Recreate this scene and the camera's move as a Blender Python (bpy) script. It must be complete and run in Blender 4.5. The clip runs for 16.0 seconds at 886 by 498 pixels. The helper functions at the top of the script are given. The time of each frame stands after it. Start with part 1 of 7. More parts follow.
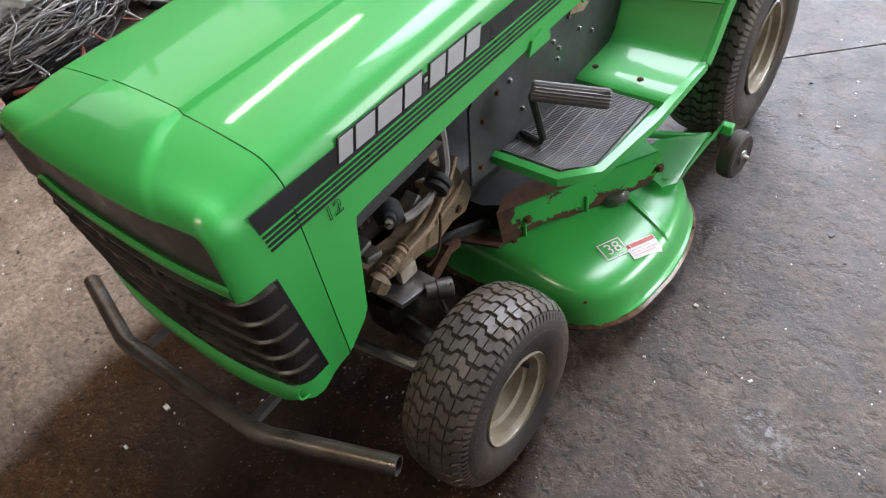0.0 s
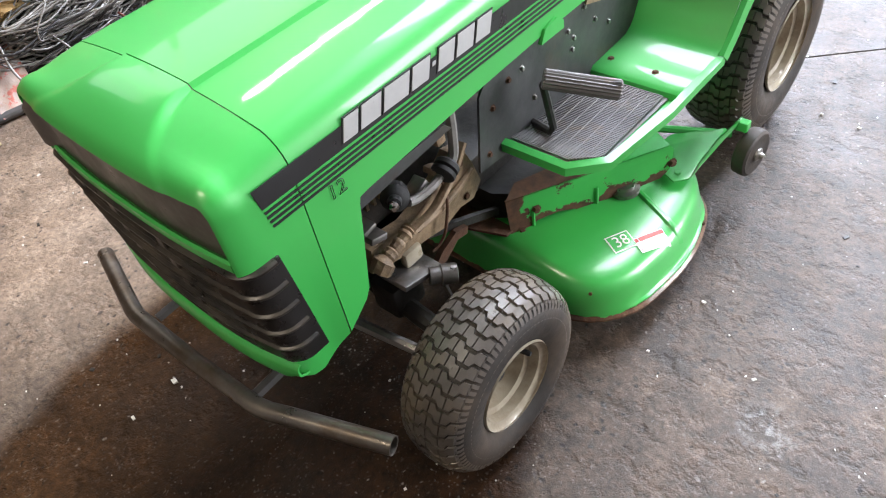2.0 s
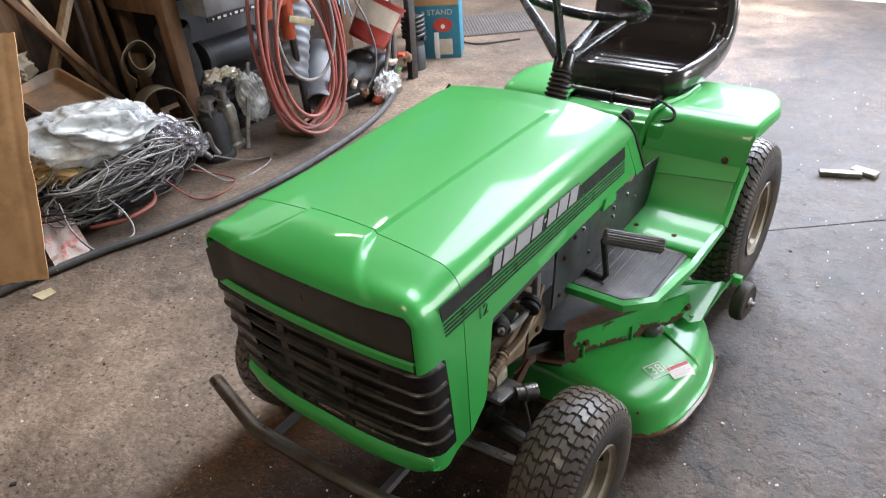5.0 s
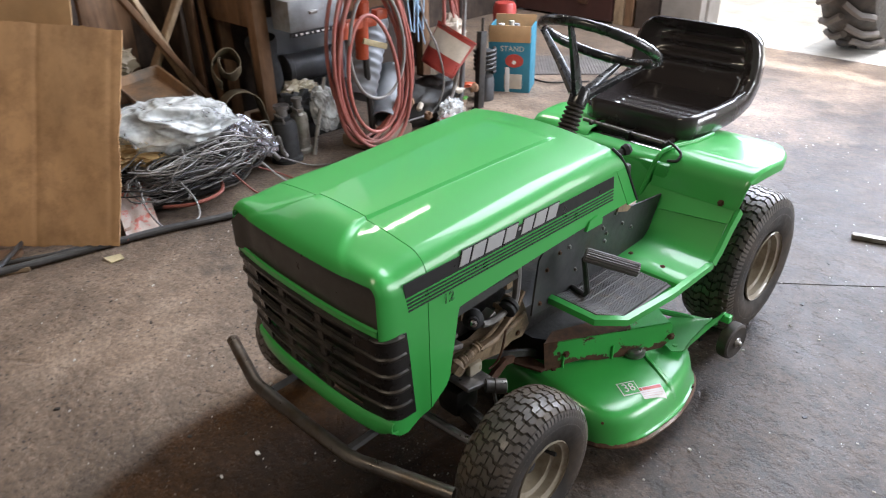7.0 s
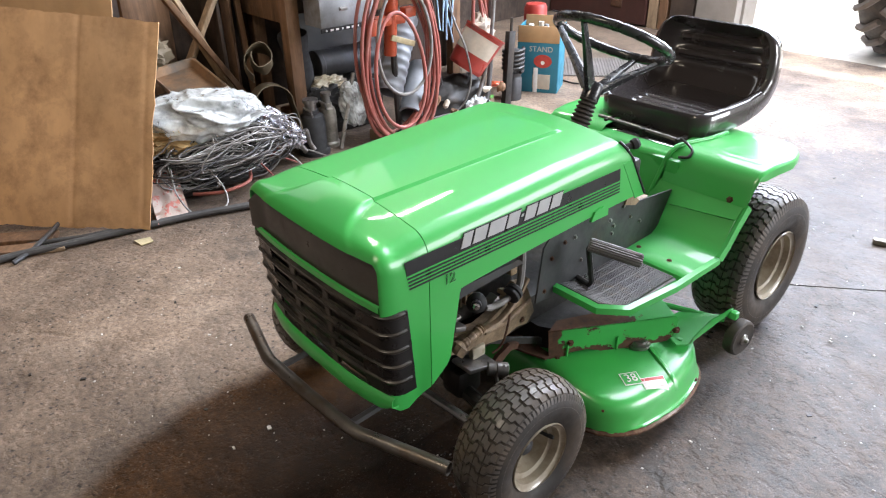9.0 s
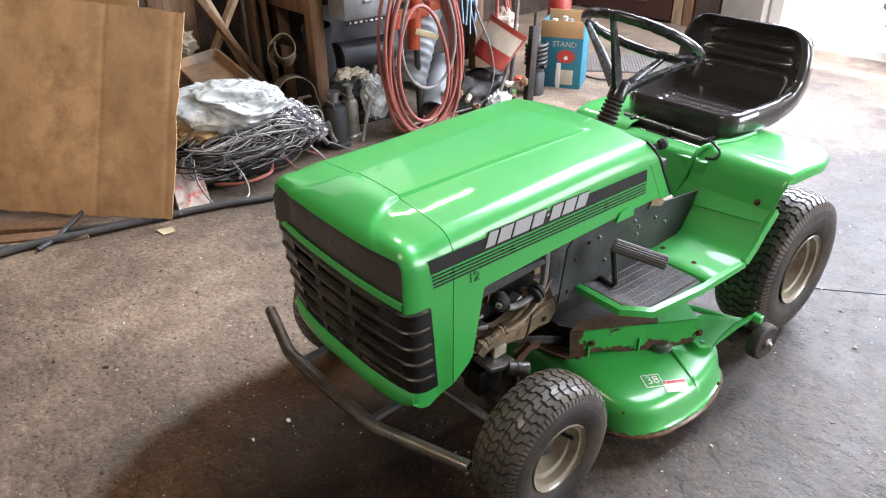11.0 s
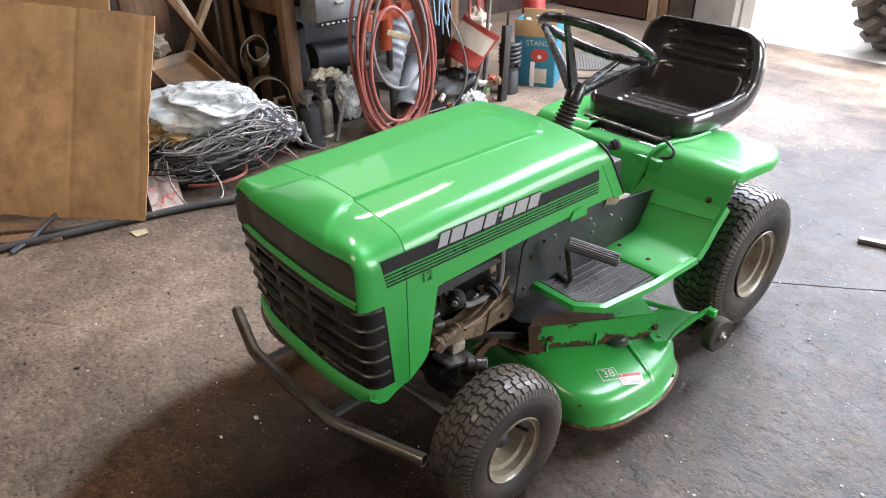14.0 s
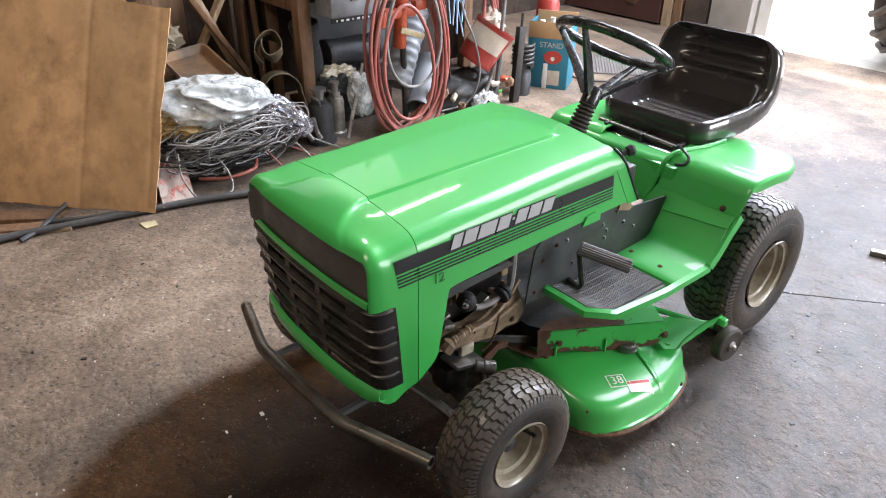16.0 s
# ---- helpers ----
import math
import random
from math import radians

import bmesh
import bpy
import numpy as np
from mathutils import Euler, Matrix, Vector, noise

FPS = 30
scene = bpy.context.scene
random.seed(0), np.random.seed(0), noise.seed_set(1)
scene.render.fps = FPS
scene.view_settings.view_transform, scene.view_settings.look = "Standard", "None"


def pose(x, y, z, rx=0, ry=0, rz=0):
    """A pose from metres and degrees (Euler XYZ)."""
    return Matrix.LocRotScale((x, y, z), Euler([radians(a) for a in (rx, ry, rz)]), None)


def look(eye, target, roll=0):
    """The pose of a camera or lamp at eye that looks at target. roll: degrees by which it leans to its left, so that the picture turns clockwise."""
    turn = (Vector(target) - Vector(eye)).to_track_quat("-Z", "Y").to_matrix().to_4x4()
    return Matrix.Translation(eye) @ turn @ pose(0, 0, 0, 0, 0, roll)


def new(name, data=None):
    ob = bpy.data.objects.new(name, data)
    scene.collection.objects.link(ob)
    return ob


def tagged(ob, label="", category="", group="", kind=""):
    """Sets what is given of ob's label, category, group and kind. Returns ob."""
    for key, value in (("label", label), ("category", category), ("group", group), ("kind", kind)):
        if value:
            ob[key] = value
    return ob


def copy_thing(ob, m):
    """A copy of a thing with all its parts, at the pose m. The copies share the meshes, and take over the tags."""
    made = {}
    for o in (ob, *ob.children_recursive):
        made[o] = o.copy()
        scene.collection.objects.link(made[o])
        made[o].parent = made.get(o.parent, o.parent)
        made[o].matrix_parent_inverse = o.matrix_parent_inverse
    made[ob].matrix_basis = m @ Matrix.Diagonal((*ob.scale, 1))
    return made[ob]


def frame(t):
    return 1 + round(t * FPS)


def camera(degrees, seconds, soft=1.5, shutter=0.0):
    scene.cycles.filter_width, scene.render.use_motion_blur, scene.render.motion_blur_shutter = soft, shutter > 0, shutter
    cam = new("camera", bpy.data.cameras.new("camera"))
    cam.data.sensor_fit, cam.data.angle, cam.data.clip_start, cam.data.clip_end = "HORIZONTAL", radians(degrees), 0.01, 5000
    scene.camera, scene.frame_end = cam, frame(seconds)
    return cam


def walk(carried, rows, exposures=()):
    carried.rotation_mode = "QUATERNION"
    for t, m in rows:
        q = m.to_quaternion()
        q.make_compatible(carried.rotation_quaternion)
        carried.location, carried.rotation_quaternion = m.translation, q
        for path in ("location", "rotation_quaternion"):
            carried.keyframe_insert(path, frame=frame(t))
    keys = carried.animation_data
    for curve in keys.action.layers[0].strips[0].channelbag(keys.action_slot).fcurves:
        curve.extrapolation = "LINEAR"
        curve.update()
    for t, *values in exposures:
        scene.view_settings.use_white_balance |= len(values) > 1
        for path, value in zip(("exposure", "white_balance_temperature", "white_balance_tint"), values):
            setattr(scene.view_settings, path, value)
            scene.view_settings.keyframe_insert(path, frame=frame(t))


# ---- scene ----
cam = camera(63.9, 16.0, soft=1.1, shutter=0.6)
PATH = [
    (0, (0.9, -0.57, 1.267), (-0.124, 0.409, -0.144), -11.6),
    (0.5, (0.894, -0.566, 1.255), (-0.142, 0.388, -0.164), -10.1),
    (1, (0.899, -0.571, 1.26), (-0.159, 0.356, -0.162), -10.8),
    (1.5, (0.918, -0.565, 1.259), (-0.146, 0.356, -0.162), -11.6),
    (2, (0.931, -0.564, 1.258), (-0.132, 0.366, -0.159), -11.2),
    (2.5, (0.928, -0.569, 1.271), (-0.139, 0.367, -0.138), -10.2),
    (3, (0.932, -0.575, 1.295), (-0.188, 0.359, -0.074), -10.8),
    (3.5, (0.875, -0.64, 1.348), (-0.339, 0.282, 0.053), -9.8),
    (4, (0.847, -0.806, 1.389), (-0.346, 0.24, 0.171), -9.3),
    (4.5, (0.853, -0.945, 1.419), (-0.23, 0.303, 0.293), -6.3),
    (4.7, (0.858, -0.969, 1.418), (-0.205, 0.32, 0.319), -5.3),
    (6.8, (1.089, -1.007, 1.443), (-0.125, 0.242, 0.461), -0.7),
    (7, (1.153, -1.01, 1.441), (-0.112, 0.196, 0.468), -1.2),
    (7.5, (1.246, -1.024, 1.441), (-0.074, 0.151, 0.504), 0.3),
    (8, (1.259, -1.011, 1.428), (-0.065, 0.15, 0.479), 0.1),
    (8.5, (1.256, -1.007, 1.427), (-0.065, 0.148, 0.467), -0.9),
    (9, (1.248, -1.012, 1.429), (-0.082, 0.129, 0.465), -0.9),
    (9.5, (1.244, -1.015, 1.427), (-0.099, 0.111, 0.463), -1.1),
    (10, (1.238, -1.018, 1.43), (-0.113, 0.096, 0.464), -0.9),
    (10.2, (1.237, -1.015, 1.427), (-0.119, 0.094, 0.462), -0.5),
    (12.3, (1.21, -1.026, 1.458), (-0.121, 0.065, 0.44), -0.2),
    (12.5, (1.245, -1.022, 1.446), (-0.108, 0.066, 0.453), 1.7),
    (13, (1.279, -1.0, 1.476), (-0.068, 0.094, 0.481), 0.8),
    (13.5, (1.3, -0.988, 1.479), (-0.033, 0.125, 0.487), 0.4),
    (14, (1.307, -0.986, 1.469), (-0.019, 0.137, 0.478), -0.5),
    (14.5, (1.3, -0.992, 1.471), (-0.023, 0.134, 0.479), 0.2),
    (15, (1.292, -0.991, 1.469), (-0.035, 0.126, 0.473), -0.5),
    (15.5, (1.284, -0.994, 1.47), (-0.047, 0.119, 0.475), 0.2),
    (16, (1.288, -0.993, 1.471), (-0.045, 0.118, 0.477), 0.9),
]
EXPOSURE = [(0, -0.07), (0.5, 0.2), (1, 0.5), (2, 0.6), (3, 0.51), (4, 0.18), (4.5, -0.05), (7, -0.24), (8, 0.02), (9, 0.22), (12.5, 0.22), (14, 0.05), (16, 0.13)]
walk(cam, [(t, look(eye, target, roll)) for t, eye, target, roll in PATH], EXPOSURE)

# ---- world, sun, lamps, exposure ----
world = bpy.data.worlds.new("world")
scene.world = world
world.use_nodes = True
wn = world.node_tree.nodes
sky = wn.new("ShaderNodeTexSky")
sky.sky_type, sky.sun_disc = "NISHITA", False
sky.sun_elevation, sky.sun_rotation = radians(78), radians(25)
wn["Background"].inputs["Strength"].default_value = 0.15
world.node_tree.links.new(sky.outputs[0], wn["Background"].inputs[0])


def lamp(name, kind, m, energy, colour, **kw):
    data = bpy.data.lights.new(name, kind)
    data.energy, data.color = energy, colour
    for k, v in kw.items():
        if k == "size":
            data.size = v
        elif k == "size_y":
            data.size_y = v
        elif k == "angle":
            data.angle = v
    if kind == "AREA":
        data.shape = "RECTANGLE"
    ob = new(name, data)
    ob.matrix_world = m
    return ob


lamp("sun", "SUN", look((1.5, 7.2, 12), (0.5, 5.0, 0)), 5.0, (1.0, 0.96, 0.9), angle=radians(0.6))
# daylight through the great doorway's upper part and the roof lights, plus two fills
lamp("doorway_daylight", "AREA", look((-0.2, 4.95, 2.45), (0.2, 0.0, 0.2)), 440, (0.88, 0.95, 1.13), size=3.1, size_y=2.6)
# added fill for the +x flank, from an unseen side opening
lamp("side_fill", "AREA", look((4.7, 3.6, 1.9), (0.0, 0.5, 0.3)), 250, (0.97, 0.98, 1.03), size=2.6, size_y=2.2)
lamp("window_daylight", "AREA", look((-3.88, 1.0, 3.07), (0.0, 0.7, 0.6)), 17, (1.0, 0.95, 0.86), size=2.8, size_y=1.12)
lamp("roof_light_daylight", "AREA", look((-3.5, 2.55, 4.74), (-3.3, 2.55, 0)), 60, (1.0, 0.95, 0.86), size=1.8, size_y=0.13)
lamp("north_roof_light_daylight", "AREA", look((-0.25, 3.62, 4.76), (-0.15, 3.3, 0.0)), 390, (0.91, 0.97, 1.09), size=3.3, size_y=2.3)
# added warm fill under the closed ceiling; no roof opening lies above it
lamp("front_fill", "AREA", look((0.2, -2.6, 4.5), (-1.0, 0.2, 0.0)), 66, (1.0, 0.86, 0.68), size=1.8, size_y=0.9)

# ---- materials ----
def nodes_of(name):
    m = bpy.data.materials.new(name)
    m.use_nodes = True
    return m, m.node_tree.nodes, m.node_tree.links, m.node_tree.nodes["Principled BSDF"]


def noise_tex(n, l, scale, detail=4.0, rough=0.6, coord="Object", stretch=None):
    tc = n.new("ShaderNodeTexCoord")
    t = n.new("ShaderNodeTexNoise")
    t.inputs["Scale"].default_value, t.inputs["Detail"].default_value, t.inputs["Roughness"].default_value = scale, detail, rough
    if stretch:
        mp = n.new("ShaderNodeMapping")
        mp.inputs["Scale"].default_value = stretch
        l.new(tc.outputs[coord], mp.inputs["Vector"])
        l.new(mp.outputs[0], t.inputs["Vector"])
    else:
        l.new(tc.outputs[coord], t.inputs["Vector"])
    return t.outputs["Fac"]


def ramp(n, l, fac, stops):
    r = n.new("ShaderNodeValToRGB")
    while len(r.color_ramp.elements) < len(stops):
        r.color_ramp.elements.new(0.5)
    for e, (p, c) in zip(r.color_ramp.elements, stops):
        e.position, e.color = p, (*c, 1) if len(c) == 3 else c
    l.new(fac, r.inputs[0])
    return r.outputs[0]


def mix(n, l, fac, a, b, kind="MIX"):
    m = n.new("ShaderNodeMix")
    m.data_type, m.blend_type = "RGBA", kind
    for s, v in ((m.inputs["Factor"], fac), (m.inputs["A"], a), (m.inputs["B"], b)):
        if isinstance(v, bpy.types.NodeSocket):
            l.new(v, s)
        elif isinstance(v, (int, float)):
            s.default_value = v
        else:
            s.default_value = (*v, 1)
    return m.outputs["Result"]


def bump(n, l, height, strength, dist, bs, prev=None):
    b = n.new("ShaderNodeBump")
    b.inputs["Strength"].default_value, b.inputs["Distance"].default_value = strength, dist
    l.new(height, b.inputs["Height"])
    if prev:
        l.new(prev, b.inputs["Normal"])
    l.new(b.outputs[0], bs.inputs["Normal"])
    return b.outputs[0]


def surface(name, base, rough=0.5, metal=0.0, vary=0.25, scale=8.0, dirt=None, dirt_at=(0.55, 0.75), dirt_scale=5.0, grain=60.0, relief=0.15, depth=0.002, coat=0.0, rough_vary=0.15, stretch=None, gloss=0.5):
    """A paint, metal, rubber, wood or cloth with tone variation, dirt patches and fine relief."""
    m, n, l, bs = nodes_of(name)
    f = noise_tex(n, l, scale, 6, 0.65, stretch=stretch)
    lo, hi = [c * (1 - vary) for c in base], [min(1, c * (1 + vary)) for c in base]
    col = ramp(n, l, f, [(0.3, lo), (0.7, hi)])
    if dirt:
        d = noise_tex(n, l, dirt_scale, 8, 0.7)
        col = mix(n, l, ramp(n, l, d, [(dirt_at[0], (0, 0, 0)), (dirt_at[1], (1, 1, 1))]), col, dirt)
    l.new(col, bs.inputs["Base Color"])
    r = n.new("ShaderNodeMapRange")
    l.new(noise_tex(n, l, scale * 2.3, 5), r.inputs[0])
    r.inputs["From Min"].default_value, r.inputs["From Max"].default_value = 0.3, 0.7
    r.inputs["To Min"].default_value, r.inputs["To Max"].default_value = max(0.02, rough - rough_vary), min(1, rough + rough_vary)
    l.new(r.outputs[0], bs.inputs["Roughness"])
    bs.inputs["Metallic"].default_value, bs.inputs["Specular IOR Level"].default_value = metal, gloss
    bs.inputs["Coat Weight"].default_value, bs.inputs["Coat Roughness"].default_value = coat, 0.05
    if relief:
        bump(n, l, noise_tex(n, l, grain, 5, 0.6, stretch=stretch), relief, depth, bs)
    return m


def concrete():
    m, n, l, bs = nodes_of("dirty_concrete")
    big = noise_tex(n, l, 0.7, 6, 0.6)
    mid = noise_tex(n, l, 5.0, 9, 0.72)
    fine = noise_tex(n, l, 55.0, 8, 0.75)
    col = ramp(n, l, mid, [(0.28, (0.162, 0.112, 0.076)), (0.5, (0.292, 0.212, 0.152)), (0.72, (0.405, 0.31, 0.232))])
    col = mix(n, l, ramp(n, l, big, [(0.42, (0, 0, 0)), (0.62, (0.8, 0.8, 0.8))]), col, (0.105, 0.08, 0.062))
    col = mix(n, l, 0.9, col, ramp(n, l, fine, [(0.28, (0.16, 0.16, 0.16)), (0.5, (0.5, 0.5, 0.5)), (0.72, (0.86, 0.86, 0.86))]), "OVERLAY")
    tc = n.new("ShaderNodeTexCoord")
    warp = n.new("ShaderNodeTexNoise")
    warp.inputs["Scale"].default_value = 30.0
    l.new(tc.outputs["Object"], warp.inputs["Vector"])
    moved = n.new("ShaderNodeVectorMath")
    moved.operation = "MULTIPLY_ADD"
    l.new(warp.outputs["Color"], moved.inputs[0])
    moved.inputs[1].default_value = (0.03, 0.03, 0.03)
    l.new(tc.outputs["Object"], moved.inputs[2])

    def spots(scale, near, far, gate_scale, g0, g1):
        v = n.new("ShaderNodeTexVoronoi")
        v.inputs["Scale"].default_value = scale
        l.new(moved.outputs[0], v.inputs["Vector"])
        dots = ramp(n, l, v.outputs["Distance"], [(near, (1, 1, 1)), (far, (0, 0, 0))])
        gate = ramp(n, l, noise_tex(n, l, gate_scale, 5), [(g0, (0, 0, 0)), (g1, (1, 1, 1))])
        return mix(n, l, 1.0, dots, gate, "MULTIPLY")
    pits = spots(38.0, 0.11, 0.25, 3.1, 0.41, 0.52)
    dents = noise_tex(n, l, 21.0, 4, 0.6)
    specks = spots(46.0, 0.05, 0.17, 4.3, 0.44, 0.6)
    flecks = spots(95.0, 0.08, 0.3, 6.1, 0.4, 0.6)
    col = mix(n, l, pits, col, (0.055, 0.042, 0.034))
    oil = ramp(n, l, noise_tex(n, l, 1.9, 8, 0.62, stretch=(1, 1.3, 1)), [(0.57, (0, 0, 0)), (0.7, (0.85, 0.85, 0.85))])
    col = mix(n, l, oil, col, (0.045, 0.038, 0.033))
    chalk = ramp(n, l, noise_tex(n, l, 7.0, 10, 0.85), [(0.66, (0, 0, 0)), (0.74, (0.55, 0.55, 0.55))])
    col = mix(n, l, chalk, col, (0.36, 0.345, 0.33))
    # floor darkened towards +x, with a ragged edge
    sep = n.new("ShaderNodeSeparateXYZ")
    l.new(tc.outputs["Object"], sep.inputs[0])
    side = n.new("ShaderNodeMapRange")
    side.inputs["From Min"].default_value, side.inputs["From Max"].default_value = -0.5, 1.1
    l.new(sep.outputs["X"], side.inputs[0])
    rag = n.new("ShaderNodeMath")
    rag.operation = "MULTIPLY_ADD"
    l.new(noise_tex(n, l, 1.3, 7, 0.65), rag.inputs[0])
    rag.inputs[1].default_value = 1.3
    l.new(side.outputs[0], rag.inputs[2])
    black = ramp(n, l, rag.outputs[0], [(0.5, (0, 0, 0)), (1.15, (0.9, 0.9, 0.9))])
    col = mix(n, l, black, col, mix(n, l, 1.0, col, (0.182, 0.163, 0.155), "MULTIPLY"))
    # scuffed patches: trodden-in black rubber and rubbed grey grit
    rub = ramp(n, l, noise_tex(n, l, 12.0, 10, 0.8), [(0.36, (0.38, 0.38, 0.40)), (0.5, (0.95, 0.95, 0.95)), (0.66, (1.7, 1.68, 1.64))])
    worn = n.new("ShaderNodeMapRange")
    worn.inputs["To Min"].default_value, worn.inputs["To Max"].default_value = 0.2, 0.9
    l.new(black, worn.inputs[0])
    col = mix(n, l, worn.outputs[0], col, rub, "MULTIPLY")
    # the mower's cast shadow and brown oil painted into the floor before it
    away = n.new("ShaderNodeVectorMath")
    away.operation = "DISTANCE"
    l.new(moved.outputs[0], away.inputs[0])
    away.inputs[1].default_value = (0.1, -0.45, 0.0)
    oil_shade = n.new("ShaderNodeMath")
    oil_shade.operation = "MULTIPLY_ADD"
    l.new(noise_tex(n, l, 2.6, 7, 0.6), oil_shade.inputs[0])
    oil_shade.inputs[1].default_value = 0.26
    l.new(away.outputs["Value"], oil_shade.inputs[2])
    oily = ramp(n, l, oil_shade.outputs[0], [(0.685, (0.95, 0.95, 0.95)), (0.76, (0, 0, 0))])
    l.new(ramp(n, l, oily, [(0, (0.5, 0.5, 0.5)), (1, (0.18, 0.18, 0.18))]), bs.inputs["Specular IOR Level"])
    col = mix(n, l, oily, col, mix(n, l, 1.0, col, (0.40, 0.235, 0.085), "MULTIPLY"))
    # a smear of chalk dust beside the deck
    dust = n.new("ShaderNodeVectorMath")
    dust.operation = "DISTANCE"
    l.new(moved.outputs[0], dust.inputs[0])
    dust.inputs[1].default_value = (0.83, 0.255, 0.0)
    near = ramp(n, l, dust.outputs["Value"], [(0.01, (0.8, 0.8, 0.8)), (0.075, (0, 0, 0))])
    smear = mix(n, l, 1.0, near, ramp(n, l, noise_tex(n, l, 28.0, 8, 0.8), [(0.48, (0, 0, 0)), (0.6, (0.8, 0.8, 0.8))]), "MULTIPLY")
    col = mix(n, l, smear, col, (0.42, 0.40, 0.38))
    col = mix(n, l, mix(n, l, 0.72, flecks, (0, 0, 0)), col, (0.30, 0.275, 0.25))
    col = mix(n, l, mix(n, l, 0.45, specks, (0, 0, 0)), col, (0.42, 0.385, 0.35))
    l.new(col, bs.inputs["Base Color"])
    l.new(ramp(n, l, mid, [(0.3, (0.42, 0.42, 0.42)), (0.7, (0.66, 0.66, 0.66))]), bs.inputs["Roughness"])
    b = bump(n, l, fine, 0.45, 0.005, bs)
    b = bump(n, l, ramp(n, l, dents, [(0.34, (0, 0, 0)), (0.5, (1, 1, 1))]), 0.42, 0.006, bs, b)
    b = bump(n, l, pits, -0.9, 0.008, bs, b)
    bump(n, l, mid, 0.3, 0.02, bs, b)
    return m


def film_bag(name, tint):
    """Thin milky film: half see-through, with glossy folds."""
    m, n, l, bs = nodes_of(name)
    f = noise_tex(n, l, 9, 6, 0.6)
    l.new(ramp(n, l, f, [(0.3, [c * 0.8 for c in tint]), (0.7, tint)]), bs.inputs["Base Color"])
    l.new(ramp(n, l, noise_tex(n, l, 13, 5, 0.6), [(0.34, (0.30, 0.30, 0.30)), (0.62, (0.86, 0.86, 0.86))]), bs.inputs["Alpha"])
    l.new(ramp(n, l, noise_tex(n, l, 22, 4), [(0.3, (0.08, 0.08, 0.08)), (0.7, (0.28, 0.28, 0.28))]), bs.inputs["Roughness"])
    bs.inputs["Coat Weight"].default_value, bs.inputs["Coat Roughness"].default_value = 1.0, 0.04
    b = bump(n, l, noise_tex(n, l, 16, 3, 0.4, stretch=(1, 0.4, 1)), 0.25, 0.02, bs)
    bump(n, l, noise_tex(n, l, 45, 3, 0.4), 0.12, 0.008, bs, b)
    return m


def peeled(name, paint, rust, level, scale=9.0, low=None):
    """Old paint that has come off in flakes and shows rust."""
    m, n, l, bs = nodes_of(name)
    f = noise_tex(n, l, scale, 9, 0.62)
    if low:                      # more paint gone towards the foot and the near end
        tc = n.new("ShaderNodeTexCoord")
        sep = n.new("ShaderNodeSeparateXYZ")
        l.new(tc.outputs["Object"], sep.inputs[0])
        for axis, a, b in (("Z", *low[0]), ("Y", *low[1])):
            r = n.new("ShaderNodeMapRange")
            r.inputs["From Min"].default_value, r.inputs["From Max"].default_value = a, b
            r.inputs["To Min"].default_value, r.inputs["To Max"].default_value = -0.22, 0.10
            l.new(sep.outputs[axis], r.inputs[0])
            add = n.new("ShaderNodeMath")
            l.new(f, add.inputs[0])
            l.new(r.outputs[0], add.inputs[1])
            f = add.outputs[0]
    mask = ramp(n, l, f, [(level - 0.012, (0, 0, 0)), (level + 0.012, (1, 1, 1))])
    rusty = ramp(n, l, noise_tex(n, l, 40, 8, 0.7), [(0.3, [c * 0.45 for c in rust]), (0.7, [c * 1.5 for c in rust])])
    green = ramp(n, l, noise_tex(n, l, 6, 5), [(0.3, [c * 0.85 for c in paint]), (0.7, [c * 1.1 for c in paint])])
    l.new(mix(n, l, mask, rusty, green), bs.inputs["Base Color"])
    l.new(ramp(n, l, mask, [(0, (0.85, 0.85, 0.85)), (1, (0.38, 0.38, 0.38))]), bs.inputs["Roughness"])
    bump(n, l, mask, 0.5, 0.0015, bs)
    return m


